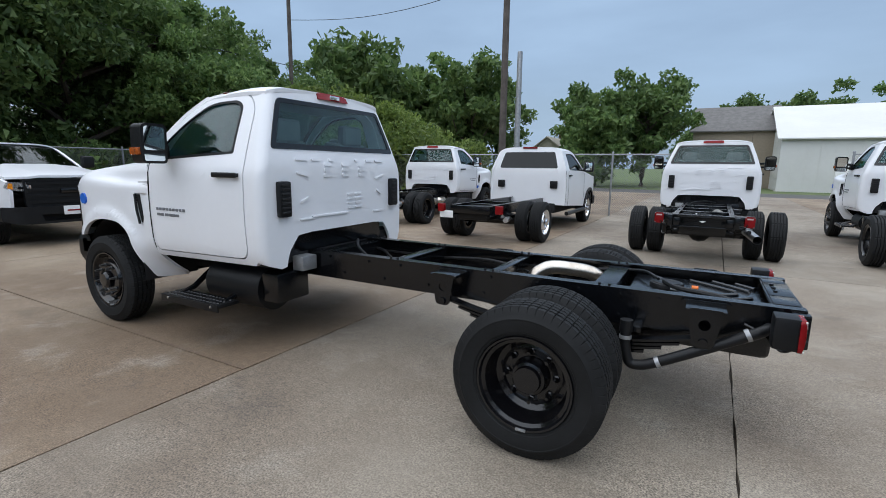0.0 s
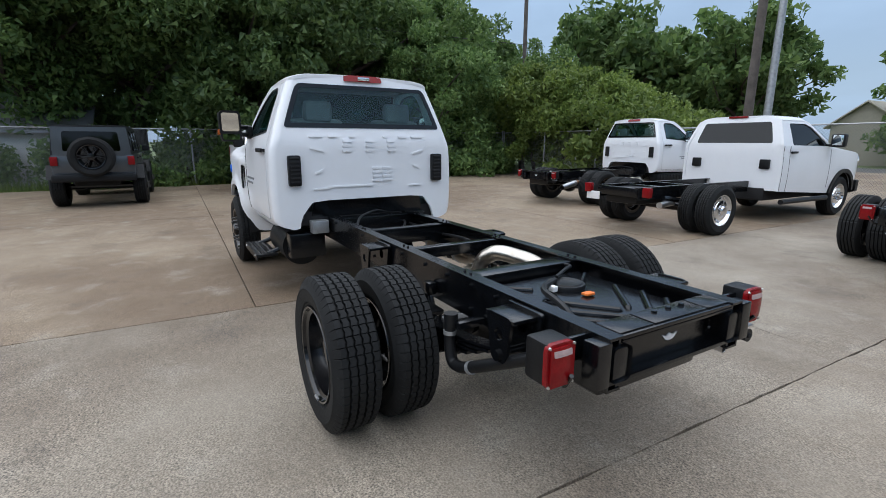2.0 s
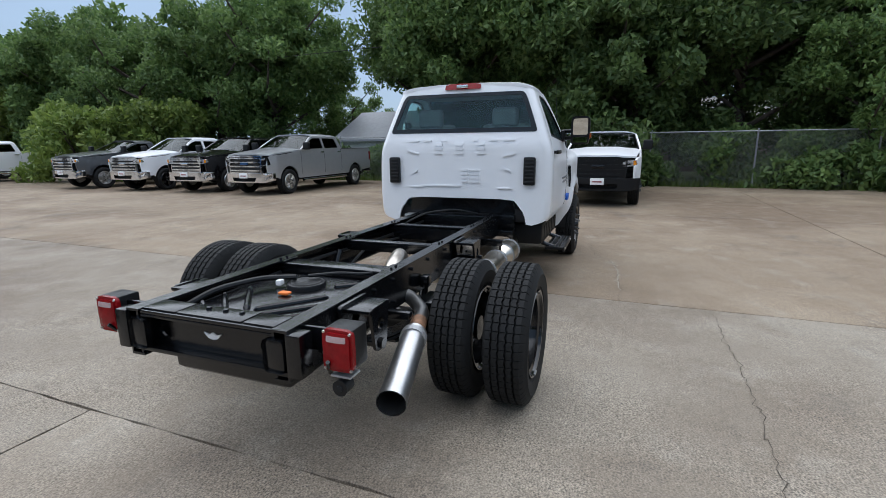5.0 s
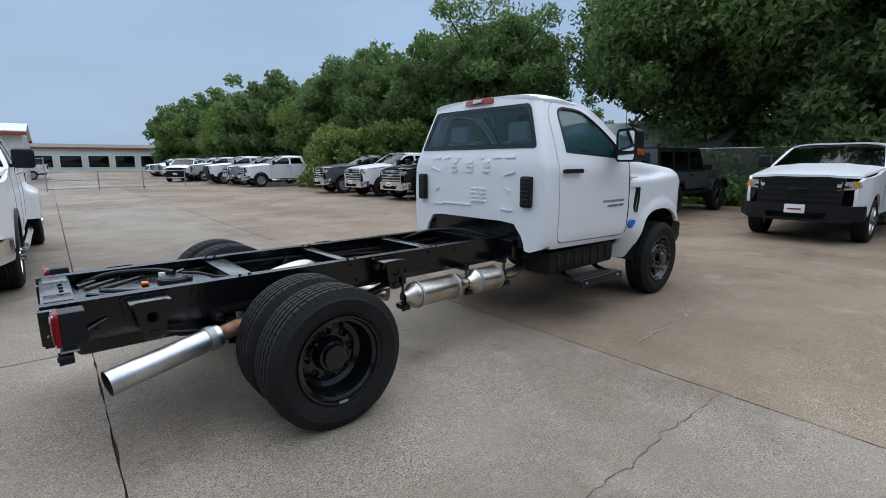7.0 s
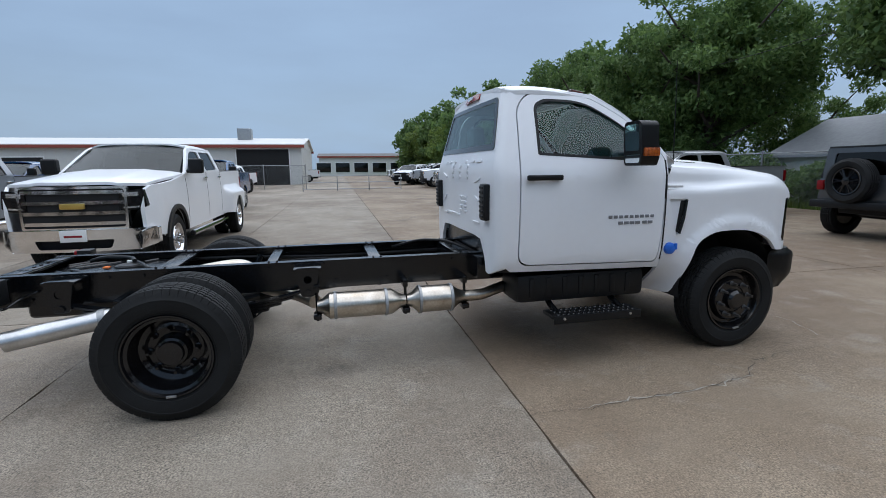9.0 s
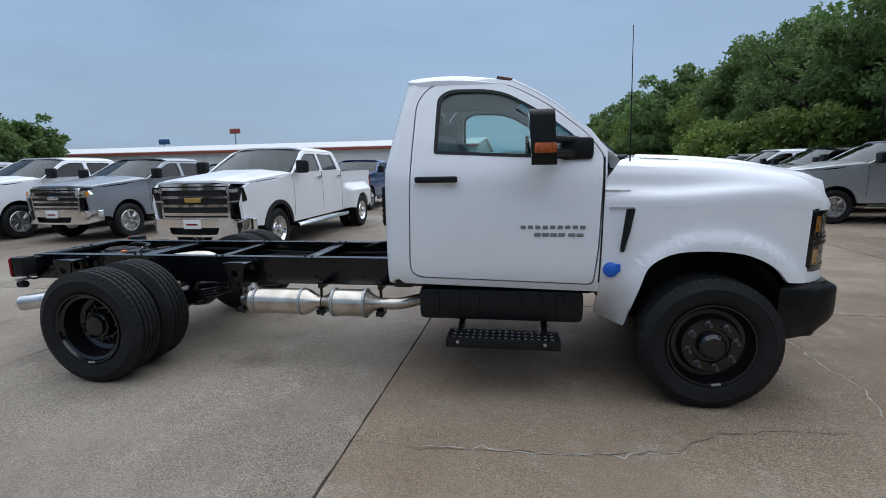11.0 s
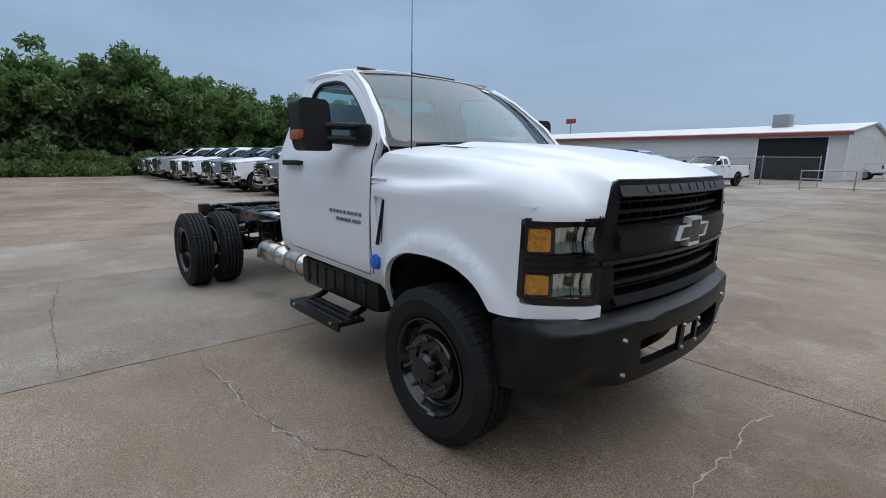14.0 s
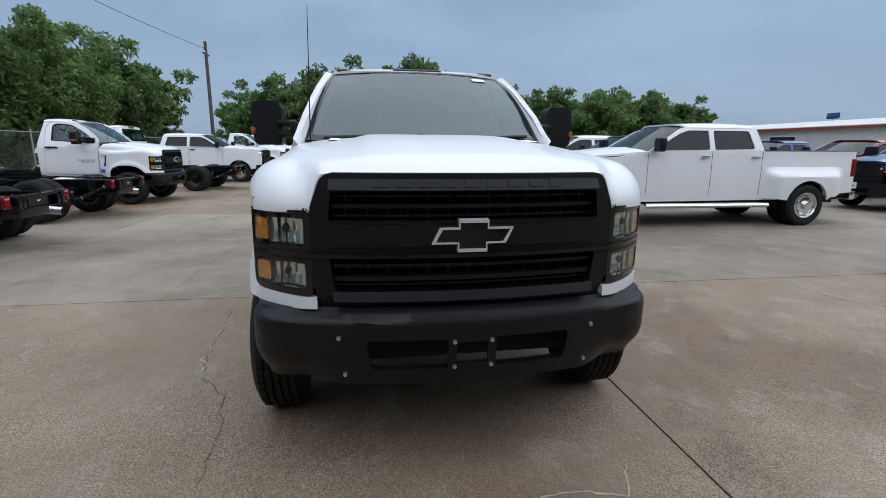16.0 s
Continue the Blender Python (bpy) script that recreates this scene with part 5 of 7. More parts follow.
    part("clamp", rod((-0.62, -0.646, 0.521), (-0.58, -0.637, 0.526), 0.072, 0.072, 18), M_GALV, ex)
    part("exhaust_pipe", tube(bend([(-0.42, -0.60, 0.548), (-0.30, -0.57, 0.565), (-0.20, -0.46, 0.60), (-0.20, -0.32, 0.66)], 5), 0.042, 14), M_NUT, T, "dark pipe bending in behind the wheels")
    part("pipe_over_axle", tube(bend([(-0.20, -0.32, 0.66), (-0.08, -0.27, 0.74), (0.20, -0.19, 0.765), (0.31, -0.14, 0.70), (0.34, -0.10, 0.55), (0.62, -0.18, 0.50), (0.78, -0.42, 0.48)], 6), 0.055, 16), M_STEEL, T, "heat-tinted exhaust pipe over the axle")
    for u0, u1, r in ((0.84, 1.42, 0.10), (1.52, 1.90, 0.105)):
        dpf = part("exhaust_filter", lathe([(0.045, u0 - 0.04), (0.06, u0), (r, u0 + 0.05), (r, u1 - 0.06), (0.06, u1), (0.045, u1 + 0.05)], 28), M_STEEL, T, "stainless exhaust filter canister")
        dpf.matrix_basis = pose(0, -0.60, 0.49, 0, 0, -90)
        for f in (0.16, 0.82):
            b = part("band", lathe([(r, -0.012), (r + 0.008, -0.01), (r + 0.008, 0.01), (r, 0.012)], 28), M_GALV, dpf)
            b.location = (0, lerp(u0, u1, f), 0)
    part("front_pipe", tube(bend([(1.9, -0.60, 0.49), (2.1, -0.60, 0.49), (2.25, -0.55, 0.52), (2.6, -0.45, 0.58), (3.2, -0.4, 0.6)]), 0.045, 14), M_STEEL, T)
    for u in (0.80, 1.47, 1.95):
        bm = box(u - 0.02, u + 0.02, -0.62, -0.43, 0.60, 0.66, 0.008)
        rod((u, -0.60, 0.38), (u, -0.60, 0.66), 0.012, 0.012, 8, bm)
        box(u - 0.03, u + 0.03, -0.66, -0.54, 0.40, 0.44, 0.01, bm)
        part("hanger", bm, M_FRAME, T)
    # shields, steps and boxes below the cab
    bm = box(2.30, 3.42, -0.86, -0.50, 0.46, 0.69, 0.05)
    stank = part("side_tank", bm, M_PLASTIC, T, "ribbed black tank below the cab")
    for k in range(7):
        part("tank_rib", box(2.40 + k * 0.14, 2.45 + k * 0.14, -0.868, -0.84, 0.50, 0.66, 0.012), M_PLASTIC, stank)
    tankl = rod((2.30, 0.66, 0.50), (2.95, 0.66, 0.50), 0.19, 0.19, 28)
    part("side_tank", tankl, M_PLASTIC, T, "round black tank below the cab")
    part("battery_box", box(2.10, 2.28, 0.48, 0.82, 0.42, 0.66, 0.02), M_FRAME, T)
    part("bracket_plate", box(2.02, 2.14, 0.46, 0.62, 0.66, 0.78, 0.01), M_GALV, T, "galvanised bracket plate with bolts")
    part("rear_mount", box(2.06, 2.2, -0.60, -0.42, 0.62, 0.80, 0.01), M_FRAME, T)
    part("cab_shield", panel(rounded([(-0.60, 0.80), (0.60, 0.80), (0.56, 0.97), (-0.56, 0.97)], 0.04), lambda a, b: Vector((2.14 - 0.1 * (b - 0.8), a, b)), (0.03, 0, 0)), M_FRAME, T, "black heat shield below the cab back")
    for s in (-1, 1):
        u0, u1 = 2.52, 3.26
        st = part("side_step", box(u0, u1, min(s * 0.86, s * 1.06), max(s * 0.86, s * 1.06), 0.375, 0.405, 0.008), M_PLASTIC, T, "black steel side step with grip holes")
        bm = bmesh.new()
        for i in range(16):
            for j in range(3):
                bmesh.ops.create_cone(bm, cap_ends=True, segments=8, radius1=0.016, radius2=0.010, depth=0.008, matrix=Matrix.Translation((u0 + 0.05 + i * 0.0425, s * (0.90 + 0.06 * j), 0.408)))
        tagged(part("tread_stud", bm, M_FRAME, st), kind="stuff")
        part("step_edge", box(u0, u1, min(s * 1.05, s * 1.066), max(s * 1.05, s * 1.066), 0.345, 0.408, 0.006), M_PLASTIC, st)
        for u in (u0 + 0.08, u1 - 0.10):
            part("step_bracket", tube([(u, s * 0.95, 0.39), (u, s * 0.82, 0.43), (u, s * 0.60, 0.58)], 0.025, 8), M_FRAME, st)
            part("bolt", rod((u, s * 1.06, 0.385), (u, s * 1.075, 0.385), 0.012, 0.01, 8), M_BOLT, st)
    # wheels
    for s in (-1, 1):
        wheel(T, 4.15, s * 1.06, s, TYRE, RIM_F, 8, 0.138, 0.024, spin=11)
        wheel(T, -0.06, s * 1.205, s, TYRE, RIM_R, 8, 0.138, 0.162, spin=20, nut_mesh=NUT_DARK)
        wheel(T, -0.06, s * 0.89, s, TYRE, RIM_R, 0)
        part("mud_flap_bar", box(-0.55, -0.50, min(s * 0.44, s * 0.6), max(s * 0.44, s * 0.6), 0.60, 0.64, 0.01), M_FRAME, T)


TRUCK = chassis_truck(pose(-0.85, 3.385, 0, 0, 0, 181.2), "white chassis cab truck with bare black frame, dual rear wheels")


# ---- other vehicles: x forward from the rear axle, y to the left, z up ----
def pickup(m, label, paint, wb=3.9, roof=1.95, belt=1.30, hood=1.28, nose=0.92, tail=1.2, half=0.98, cab_rear=0.95, crew=True, chrome=True, dually=False, bed=True, rim=RIM_ALLOY, lamp_style=0, plate=True, group="parked pickups", flare=None, scoop=False, badge=None):
    T = thing("pickup_truck" if bed else "chassis_cab_truck", label, "truck", m, group)
    front = wb + nose
    cowl = wb - 0.62
    wtop = cowl - 0.78
    cr = cab_rear
    trim = M_CHROME if chrome else M_PLASTIC

    def hv(w):
        b = half - 0.02 * ((w - 0.95) / 0.45) ** 2 if w < belt + 0.1 else half - 0.012 - 0.30 * (w - belt - 0.1) - 0.12 * (w - belt - 0.1) ** 2
        return b

    def nose_in(u):
        return 0.13 * smooth(front - 0.45, front + 0.05, u)

    AR, AF = arc(0, 0.44, 0.47, 170, 10, 14), arc(wb, 0.44, 0.48, 170, 10, 14)
    low = 0.55
    def arch_pts(a):
        return [p for p in a if p[1] > low - 0.05]
    if bed:
        start = [(-tail, 0.66), (-0.55, 0.60)] + arch_pts(AR) + [(0.56, 0.52)]
        endp = [(cr, belt + 0.10), (-tail + 0.02, belt + 0.11), (-tail, 0.9)]
    else:
        start = [(cr, 0.62)]
        endp = [(cr, belt + 0.12)]
    loop = start + [(wb - 0.56, 0.50)] + arch_pts(AF) + [(wb + 0.52, 0.56), (front - 0.05, 0.58), (front, 0.95), (front - 0.02, hood - 0.16), (front - 0.2, hood - 0.07), (wb, hood - 0.02), (cowl, belt + 0.07), (wtop + 0.06, roof - 0.14), (wtop - 0.1, roof - 0.09), (cr + 0.22, roof - 0.09), (cr + 0.12, roof - 0.13)] + endp
    holes, mid = [], (cr + cowl) / 2 - 0.12
    zb, zt = belt + 0.12, roof - 0.16
    if crew:
        w1 = rounded([(mid + 0.05, zb), (cowl - 0.12, zb - 0.02), (wtop + 0.08, zt - 0.06), (wtop - 0.12, zt), (mid + 0.05, zt)], 0.05)
        w2 = rounded([(cr + 0.20, zb + 0.02), (mid - 0.05, zb), (mid - 0.05, zt), (cr + 0.30, zt)], 0.05)
        holes = [w1, w2]
    else:
        holes = [rounded([(cr + 0.33, zb), (cowl - 0.12, zb - 0.02), (wtop + 0.08, zt - 0.06), (wtop - 0.12, zt), (cr + 0.36, zt)], 0.05)]
    for s in (-1, 1):
        fn = lambda a, b, d=0.0: Vector((a, s * (hv(b) - nose_in(a) + d), b))
        body = part("body_side", panel(loop, fn, (0, -0.05 * s, 0), holes, steps(front - 0.5, front, 0.08), steps(0.5, roof, 0.09)), paint, T)
        for h in holes:
            part("window", panel(grow(h, -0.004), lambda a, b: fn(a, b, -0.02), (0, -0.006 * s, 0), (), (), steps(belt, roof, 0.1)), M_DARKGLASS, body)
        seams = [(cr + 0.03, 0.62, belt + 0.1), (mid if crew else cr + 0.25, 0.6, belt + 0.1), (cowl - 0.02, 0.62, belt + 0.04)]
        for u, z0, z1 in seams:
            part("door_seam", panel([(u - 0.004, z0), (u + 0.004, z0), (u + 0.004, z1), (u - 0.004, z1)], lambda a, b: fn(a, b, 0.0025), (0, -0.01 * s, 0), (), (), steps(0.6, belt + 0.1, 0.1)), M_DARK, body)
        for u in ([mid + 0.16, cr + 0.2] if crew else [cr + 0.36]):
            part("door_handle", box(u - 0.10, u + 0.10, s * (half + 0.01) - 0.02, s * (half + 0.01) + 0.02, belt - 0.03, belt + 0.01, 0.012), trim if chrome else M_PLASTIC, body)
        mir = part("mirror", box(cowl - 0.22, cowl - 0.08, min(s * (half + 0.02), s * (half + 0.26)), max(s * (half + 0.02), s * (half + 0.26)), belt + 0.08, belt + 0.34, 0.05, segs=3), M_PLASTIC, T, "black door mirror")
        part("mirror_glass", box(cowl - 0.224, cowl - 0.214, min(s * (half + 0.06), s * (half + 0.23)), max(s * (half + 0.06), s * (half + 0.23)), belt + 0.12, belt + 0.31, 0.003), M_MIRROR, mir)
        part("mirror_arm", box(cowl - 0.18, cowl - 0.12, min(s * (half - 0.10), s * (half + 0.06)), max(s * (half - 0.10), s * (half + 0.06)), belt + 0.09, belt + 0.14, 0.015), M_PLASTIC, mir)
        for nm, cx, a in (("front", wb, AF), ("rear", 0.0, AR)):
            if nm == "rear" and not bed:
                continue
            bm = bmesh.new()
            prev = None
            for x, z in arc(cx, 0.44, 0.475, 185, -5, 14):
                ring = [bm.verts.new((x, s * (half - 0.04), z)), bm.verts.new((x, s * 0.45, z))]
                if prev:
                    bm.faces.new((prev[0], prev[1], ring[1], ring[0]))
                prev = ring
            part("arch_liner", bm, M_DARK, body)
            if flare:
                band = arc(cx, 0.44, 0.54, 172, 8, 14) + arc(cx, 0.44, 0.465, 8, 172, 14)
                part("arch_flare", panel(band, lambda a, b: fn(a, b, 0.03), (0, -0.05 * s, 0)), flare, body)
        # head lamp
        z1 = hood - 0.12
        z0 = z1 - (0.30 if lamp_style == 2 else 0.17)
        hl = part("head_lamp", panel(rounded([(half - 0.36, z0), (half - 0.10, z0 + 0.02), (half - 0.03, z0 + 0.06), (half - 0.06, z1), (half - 0.36, z1 - 0.02)], 0.02), lambda a, b: Vector((front + 0.045 - 0.30 * max(0, a - half + 0.36) ** 1.3, s * (a - 0.06), b)), (-0.09, 0, 0), (), steps(half - 0.36, half, 0.06)), M_BLACKPAINT if lamp_style == 2 else M_LAMP, T, "dark head lamp with bright projectors" if lamp_style == 2 else "clear head lamp with amber corner")
        if lamp_style == 2:
            for c0, c1 in ((z1 - 0.10, z1 - 0.035), (z0 + 0.035, z0 + 0.07)):
                part("projector", panel(rounded([(half - 0.31, c0), (half - 0.12, c0 + 0.01), (half - 0.12, c1), (half - 0.31, c1 - 0.01)], 0.01), lambda a, b: Vector((front + 0.052 - 0.30 * max(0, a - half + 0.36) ** 1.3, s * (a - 0.06), b)), (-0.03, 0, 0)), M_LAMP, hl)
        else:
            part("turn_lamp", panel([(half - 0.12, z0 + 0.04), (half - 0.05, z0 + 0.06), (half - 0.07, z1 - 0.02), (half - 0.12, z1 - 0.03)], lambda a, b: Vector((front + 0.052 - 0.30 * max(0, a - half + 0.36) ** 1.3, s * (a - 0.06), b)), (-0.03, 0, 0)), M_AMBER, hl)
        part("lamp_housing", panel([(half - 0.30, z0 + 0.035), (half - 0.18, z0 + 0.045), (half - 0.19, z0 + 0.085), (half - 0.30, z0 + 0.075)], lambda a, b: Vector((front + 0.050 - 0.30 * max(0, a - half + 0.36) ** 1.3, s * (a - 0.06), b)), (-0.03, 0, 0)), M_BLACKPAINT, hl)
        if bed:
            part("tail_lamp", box(-tail - 0.015, -tail + 0.10, min(s * (half - 0.12), s * (half + 0.004)), max(s * (half - 0.12), s * (half + 0.004)), 0.98, 1.34, 0.02), M_REDLENS, T, "red tail lamp")
        part("sill_step", tube([(0.75 if bed else cr + 0.1, s * (half + 0.02), 0.42), (wb - 0.65, s * (half + 0.02), 0.42)], 0.05, 8), trim, T)
        off = 0.0
        wheel(T, wb, s * (half - 0.005), s, TYRE_SMALL, rim, 6, 0.07, 0.005, h=0.41, spin=17)
        if dually:
            wheel(T, 0, s * (half + 0.17), s, TYRE, RIM_R if rim is not RIM_CHROME else RIM_CHROME, 0, h=0.415)
            wheel(T, 0, s * (half - 0.14), s, TYRE, RIM_R, 0, h=0.415)
            if bed:
                loop_f = [(-0.92, 0.62), (-0.52, 0.58)] + arch_pts(AR) + [(0.56, 0.54), (0.95, 0.56), (0.95, 1.18), (-0.92, 1.18)]
                bm = panel(loop_f, lambda a, b: Vector((a, s * (hv(b) + 0.003 + 0.19 * smooth(1.17, 0.98, b) * smooth(0.95, 0.62, abs(a))), b)), (0, -0.04 * s, 0), (), steps(-0.9, 0.95, 0.08), steps(0.55, 1.18, 0.06))
                part("wheel_flare", bm, paint, body)
        else:
            wheel(T, 0, s * (half - 0.005), s, TYRE_SMALL, rim, 6, 0.07, 0.005, h=0.41, spin=40)
    # hood, roof, glass
    hv_front = [(front + 0.02 - 0.10 * (v / 0.8) ** 2 - 0.06 * smooth(0.6, 0.9, abs(v)), v) for v in [-half + 0.13 + (2 * half - 0.26) * i / 12 for i in range(13)]]
    hv_rear = [(cowl + 0.16 - 0.16 * (v / half) ** 2, v) for v in [half - 0.03 - (2 * half - 0.06) * i / 10 for i in range(11)]]
    def hz(u, v):
        t = (u - cowl) / (front - cowl)
        return lerp(belt + 0.16, hood, t) - 0.06 * max(0, t - 0.75) ** 2 * 16 * 0.5 - 0.085 * (abs(v) / half) ** 4 + 0.02 * smooth(0.55, 0.4, abs(v))
    part("hood", panel(hv_front + hv_rear, lambda u, v: Vector((u, v, hz(u, v))), (0, 0, -0.04), (), steps(cowl, front, 0.15), [-0.9, -0.8, -0.7, -0.55, -0.4, 0, 0.4, 0.55, 0.7, 0.8, 0.9]), paint, T)
    if scoop:
        part("hood_scoop", box(front - 0.75, front - 0.35, -0.33, 0.33, hood - 0.04, hood + 0.045, 0.03), paint, T)
        part("scoop_mouth", box(front - 0.36, front - 0.345, -0.28, 0.28, hood - 0.02, hood + 0.03, 0.005), M_DARK, T)
    vt = hv(roof - 0.12)
    def ws(a, b):
        v = a * lerp(half - 0.10, vt - 0.06, b)
        return Vector((lerp(cowl + 0.14, wtop + 0.04, b) - a * a * 0.16, v, lerp(belt + 0.11, roof - 0.05, b) - 0.02 * a * a))
    part("windscreen", panel([(-1, 0), (1, 0), (1, 1), (-1, 1)], ws, (-0.015, 0, -0.01), (), steps(-1, 1, 0.2), steps(0, 1, 0.25)), M_SMOKE, T, "slanted windscreen")
    part("roof", panel([(cr + 0.16, -vt)] + [(wtop + 0.05 - 0.14 * (v / vt) ** 2, v) for v in [-vt + 2 * vt * i / 10 for i in range(11)]] + [(cr + 0.16, vt)], lambda u, v: Vector((u, v, roof - 0.02 * ((u - (cr + wtop) / 2) / 0.8) ** 2 - 0.10 * (abs(v) / vt) ** 6)), (0, 0, -0.03), (), steps(cr + 0.1, wtop, 0.2), [-0.98 * vt, -0.94 * vt, -0.88 * vt, -0.8 * vt, -0.6 * vt, 0, 0.6 * vt, 0.8 * vt, 0.88 * vt, 0.94 * vt, 0.98 * vt]), paint, T)
    def cb(a, b):
        return Vector((cr + 0.22 * max(0, b - belt - 0.1) + 0.02, a * (hv(b) - 0.01), b))
    bk = part("cab_back", panel([(-1, 0.62), (1, 0.62), (1, roof - 0.09), (0.8, roof - 0.04), (-0.8, roof - 0.04), (-1, roof - 0.09)], cb, (0.03, 0, 0), [rounded([(-0.80, belt + 0.16), (0.80, belt + 0.16), (0.80, roof - 0.13), (-0.80, roof - 0.13)], 0.05)], steps(-1, 1, 0.2), steps(0.6, roof, 0.12)), paint, T)
    part("rear_window", panel([(-0.81, belt + 0.15), (0.81, belt + 0.15), (0.81, roof - 0.12), (-0.81, roof - 0.12)], lambda a, b: cb(a, b) + Vector((0.006, 0, 0)), (0.005, 0, 0), (), (), steps(belt, roof, 0.1)), M_DARKGLASS, bk)
    part("brake_lamp", box(cr + 0.11, cr + 0.17, -0.18, 0.18, roof - 0.045, roof - 0.005, 0.01), M_REDLENS, bk)
    # near-black block added below the windows, its colour standing in for cab shade
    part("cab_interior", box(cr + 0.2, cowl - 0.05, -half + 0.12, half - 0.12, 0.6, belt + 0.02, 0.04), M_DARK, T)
    for y in (-0.42, 0.42):
        part("seat", box(mid + 0.05, mid + 0.20, y - 0.25, y + 0.25, belt - 0.1, belt + 0.38, 0.05), M_SEAT, T)
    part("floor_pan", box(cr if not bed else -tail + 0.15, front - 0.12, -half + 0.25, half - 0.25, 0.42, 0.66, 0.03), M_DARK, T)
    # face
    zt_g = hood - 0.08
    gl = part("grille", panel(rounded([(-half + 0.34, 0.72), (half - 0.34, 0.72), (half - 0.32, zt_g), (-half + 0.32, zt_g)], 0.04), lambda a, b: Vector((front + 0.06 - 0.10 * a * a, a, b)), (-0.10, 0, 0), (), steps(-half, half, 0.15)), M_DARK if chrome else M_PLASTIC, T, "broad grille")
    ring = rounded([(-half + 0.33, 0.71), (half - 0.33, 0.71), (half - 0.31, zt_g + 0.01), (-half + 0.31, zt_g + 0.01)], 0.04)
    part("grille_surround", panel(ring, lambda a, b: Vector((front + 0.085 - 0.10 * a * a, a, b)), (-0.05, 0, 0), [grow(ring, -0.035)], steps(-half, half, 0.15)), trim, gl)
    bars = 4
    for k in range(bars):
        z = lerp(0.80, zt_g - 0.07, k / (bars - 1))
        part("grille_bar", panel(rounded([(-half + 0.36, z - 0.024), (half - 0.36, z - 0.024), (half - 0.36, z + 0.024), (-half + 0.36, z + 0.024)], 0.01), lambda a, b: Vector((front + 0.08 - 0.10 * a * a, a, b)), (-0.04, 0, 0), (), steps(-half, half, 0.15)), trim, gl)
    part("emblem", box(front + 0.06, front + 0.105, -0.15, 0.15, (0.80 + zt_g) / 2 - 0.05, (0.80 + zt_g) / 2 + 0.03, 0.015), badge or (M_CHROME if chrome else M_BLACKPAINT), gl)
    def bf(a, b):
        y = a * (half - 0.01)
        return Vector((front + 0.16 - 0.16 * y * y - 0.12 * smooth(0.8, 1.0, abs(a)) , y, b))
    bp = part("front_bumper", panel(rounded([(-1, 0.48), (-0.8, 0.42), (0.8, 0.42), (1, 0.48), (1, 0.72), (-1, 0.72)], 0.03), bf, (-0.12, 0, 0), [rounded([(-0.45, 0.46), (0.45, 0.46), (0.5, 0.58), (-0.5, 0.58)], 0.03)], steps(-1, 1, 0.1), (0.55, 0.62, 0.68)), trim, T, "front bumper")
    part("bumper_cavity", box(front - 0.05, front + 0.0, -0.6, 0.6, 0.40, 0.66, 0.01), M_DARK, bp)
    for s in (-1, 1):
        part("fog_lamp", box(front + 0.0, front + 0.055, min(s * 0.62, s * 0.76), max(s * 0.62, s * 0.76), 0.52, 0.64, 0.02), M_BLACKPAINT, bp)
    if plate:
        part("plate", box(front + 0.155, front + 0.17, -0.16, 0.16, 0.56, 0.72, 0.004), M_PLATE, bp, "white dealer plate")
        part("plate_bar", box(front + 0.169, front + 0.173, -0.11, 0.11, 0.62, 0.65, 0.001), M_RED, bp)
    if bed:
        part("tailgate", box(-tail - 0.03, -tail + 0.03, -half + 0.10, half - 0.10, 0.72, belt + 0.11, 0.02), paint, T)
        part("bed_floor", box(-tail + 0.03, cr - 0.02, -half + 0.08, half - 0.08, 0.72, 0.80, 0.01), M_DARK, T)
        for s in (-1, 1):
            part("bed_rail", box(-tail, cr - 0.01, min(s * (half - 0.10), s * (half - 0.03)), max(s * (half - 0.10), s * (half - 0.03)), belt + 0.085, belt + 0.125, 0.012), M_PLASTIC, T)
        part("rear_bumper", box(-tail - 0.16, -tail - 0.02, -half + 0.04, half - 0.04, 0.50, 0.68, 0.03), trim, T)
    else:
        for s in (-1, 1):
            part("frame_rail", panel([(0.0, 0.0), (0.07, 0.0), (0.07, 0.01), (0.01, 0.01), (0.01, 0.19), (0.07, 0.19), (0.07, 0.2), (0.0, 0.2)], lambda a, b: Vector((-tail, s * (0.43 - a), 0.58 + b)), (tail + cr + 0.3, 0, 0)), M_FRAME, T)
            tl = part("tail_lamp", box(-tail - 0.06, -tail + 0.02, s * 0.62 - 0.07, s * 0.62 + 0.07, 0.64, 0.80, 0.015), M_REDLENS, T, "red tail lamp")
            part("leaf_spring", tube([(-0.7, s * 0.53, 0.60), (0, s * 0.53, 0.50), (0.7, s * 0.53, 0.60)], 0.05, 6), M_FRAME, T)
            part("cab_vent", box(cr - 0.03, cr + 0.03, s * 0.68 - 0.09, s * 0.68 + 0.09, 1.02, 1.20, 0.02), M_PLASTIC, T)
        for u in (-tail + 0.04, -0.5, 0.3):
            part("crossmember", box(u - 0.05, u + 0.05, -0.42, 0.42, 0.62, 0.77, 0.01), M_FRAME, T)
        part("fuel_tank", box(-tail + 0.1, -0.4, -0.33, 0.33, 0.48, 0.74, 0.04), M_PLASTIC, T)
        part("rear_axle", rod((0, -0.8, 0.41), (0, 0.8, 0.41), 0.09, 0.09, 12), M_FRAME, T)
        part("hanging_plate", box(-tail - 0.03, -tail - 0.02, 0.36, 0.66, 0.52, 0.66, 0.004), M_PLATE, T, "white dealer plate")
        part("exhaust_pipe", tube([(-0.9, -0.62, 0.5), (-0.4, -0.5, 0.5)], 0.05, 12), M_ALU, T)
    return T


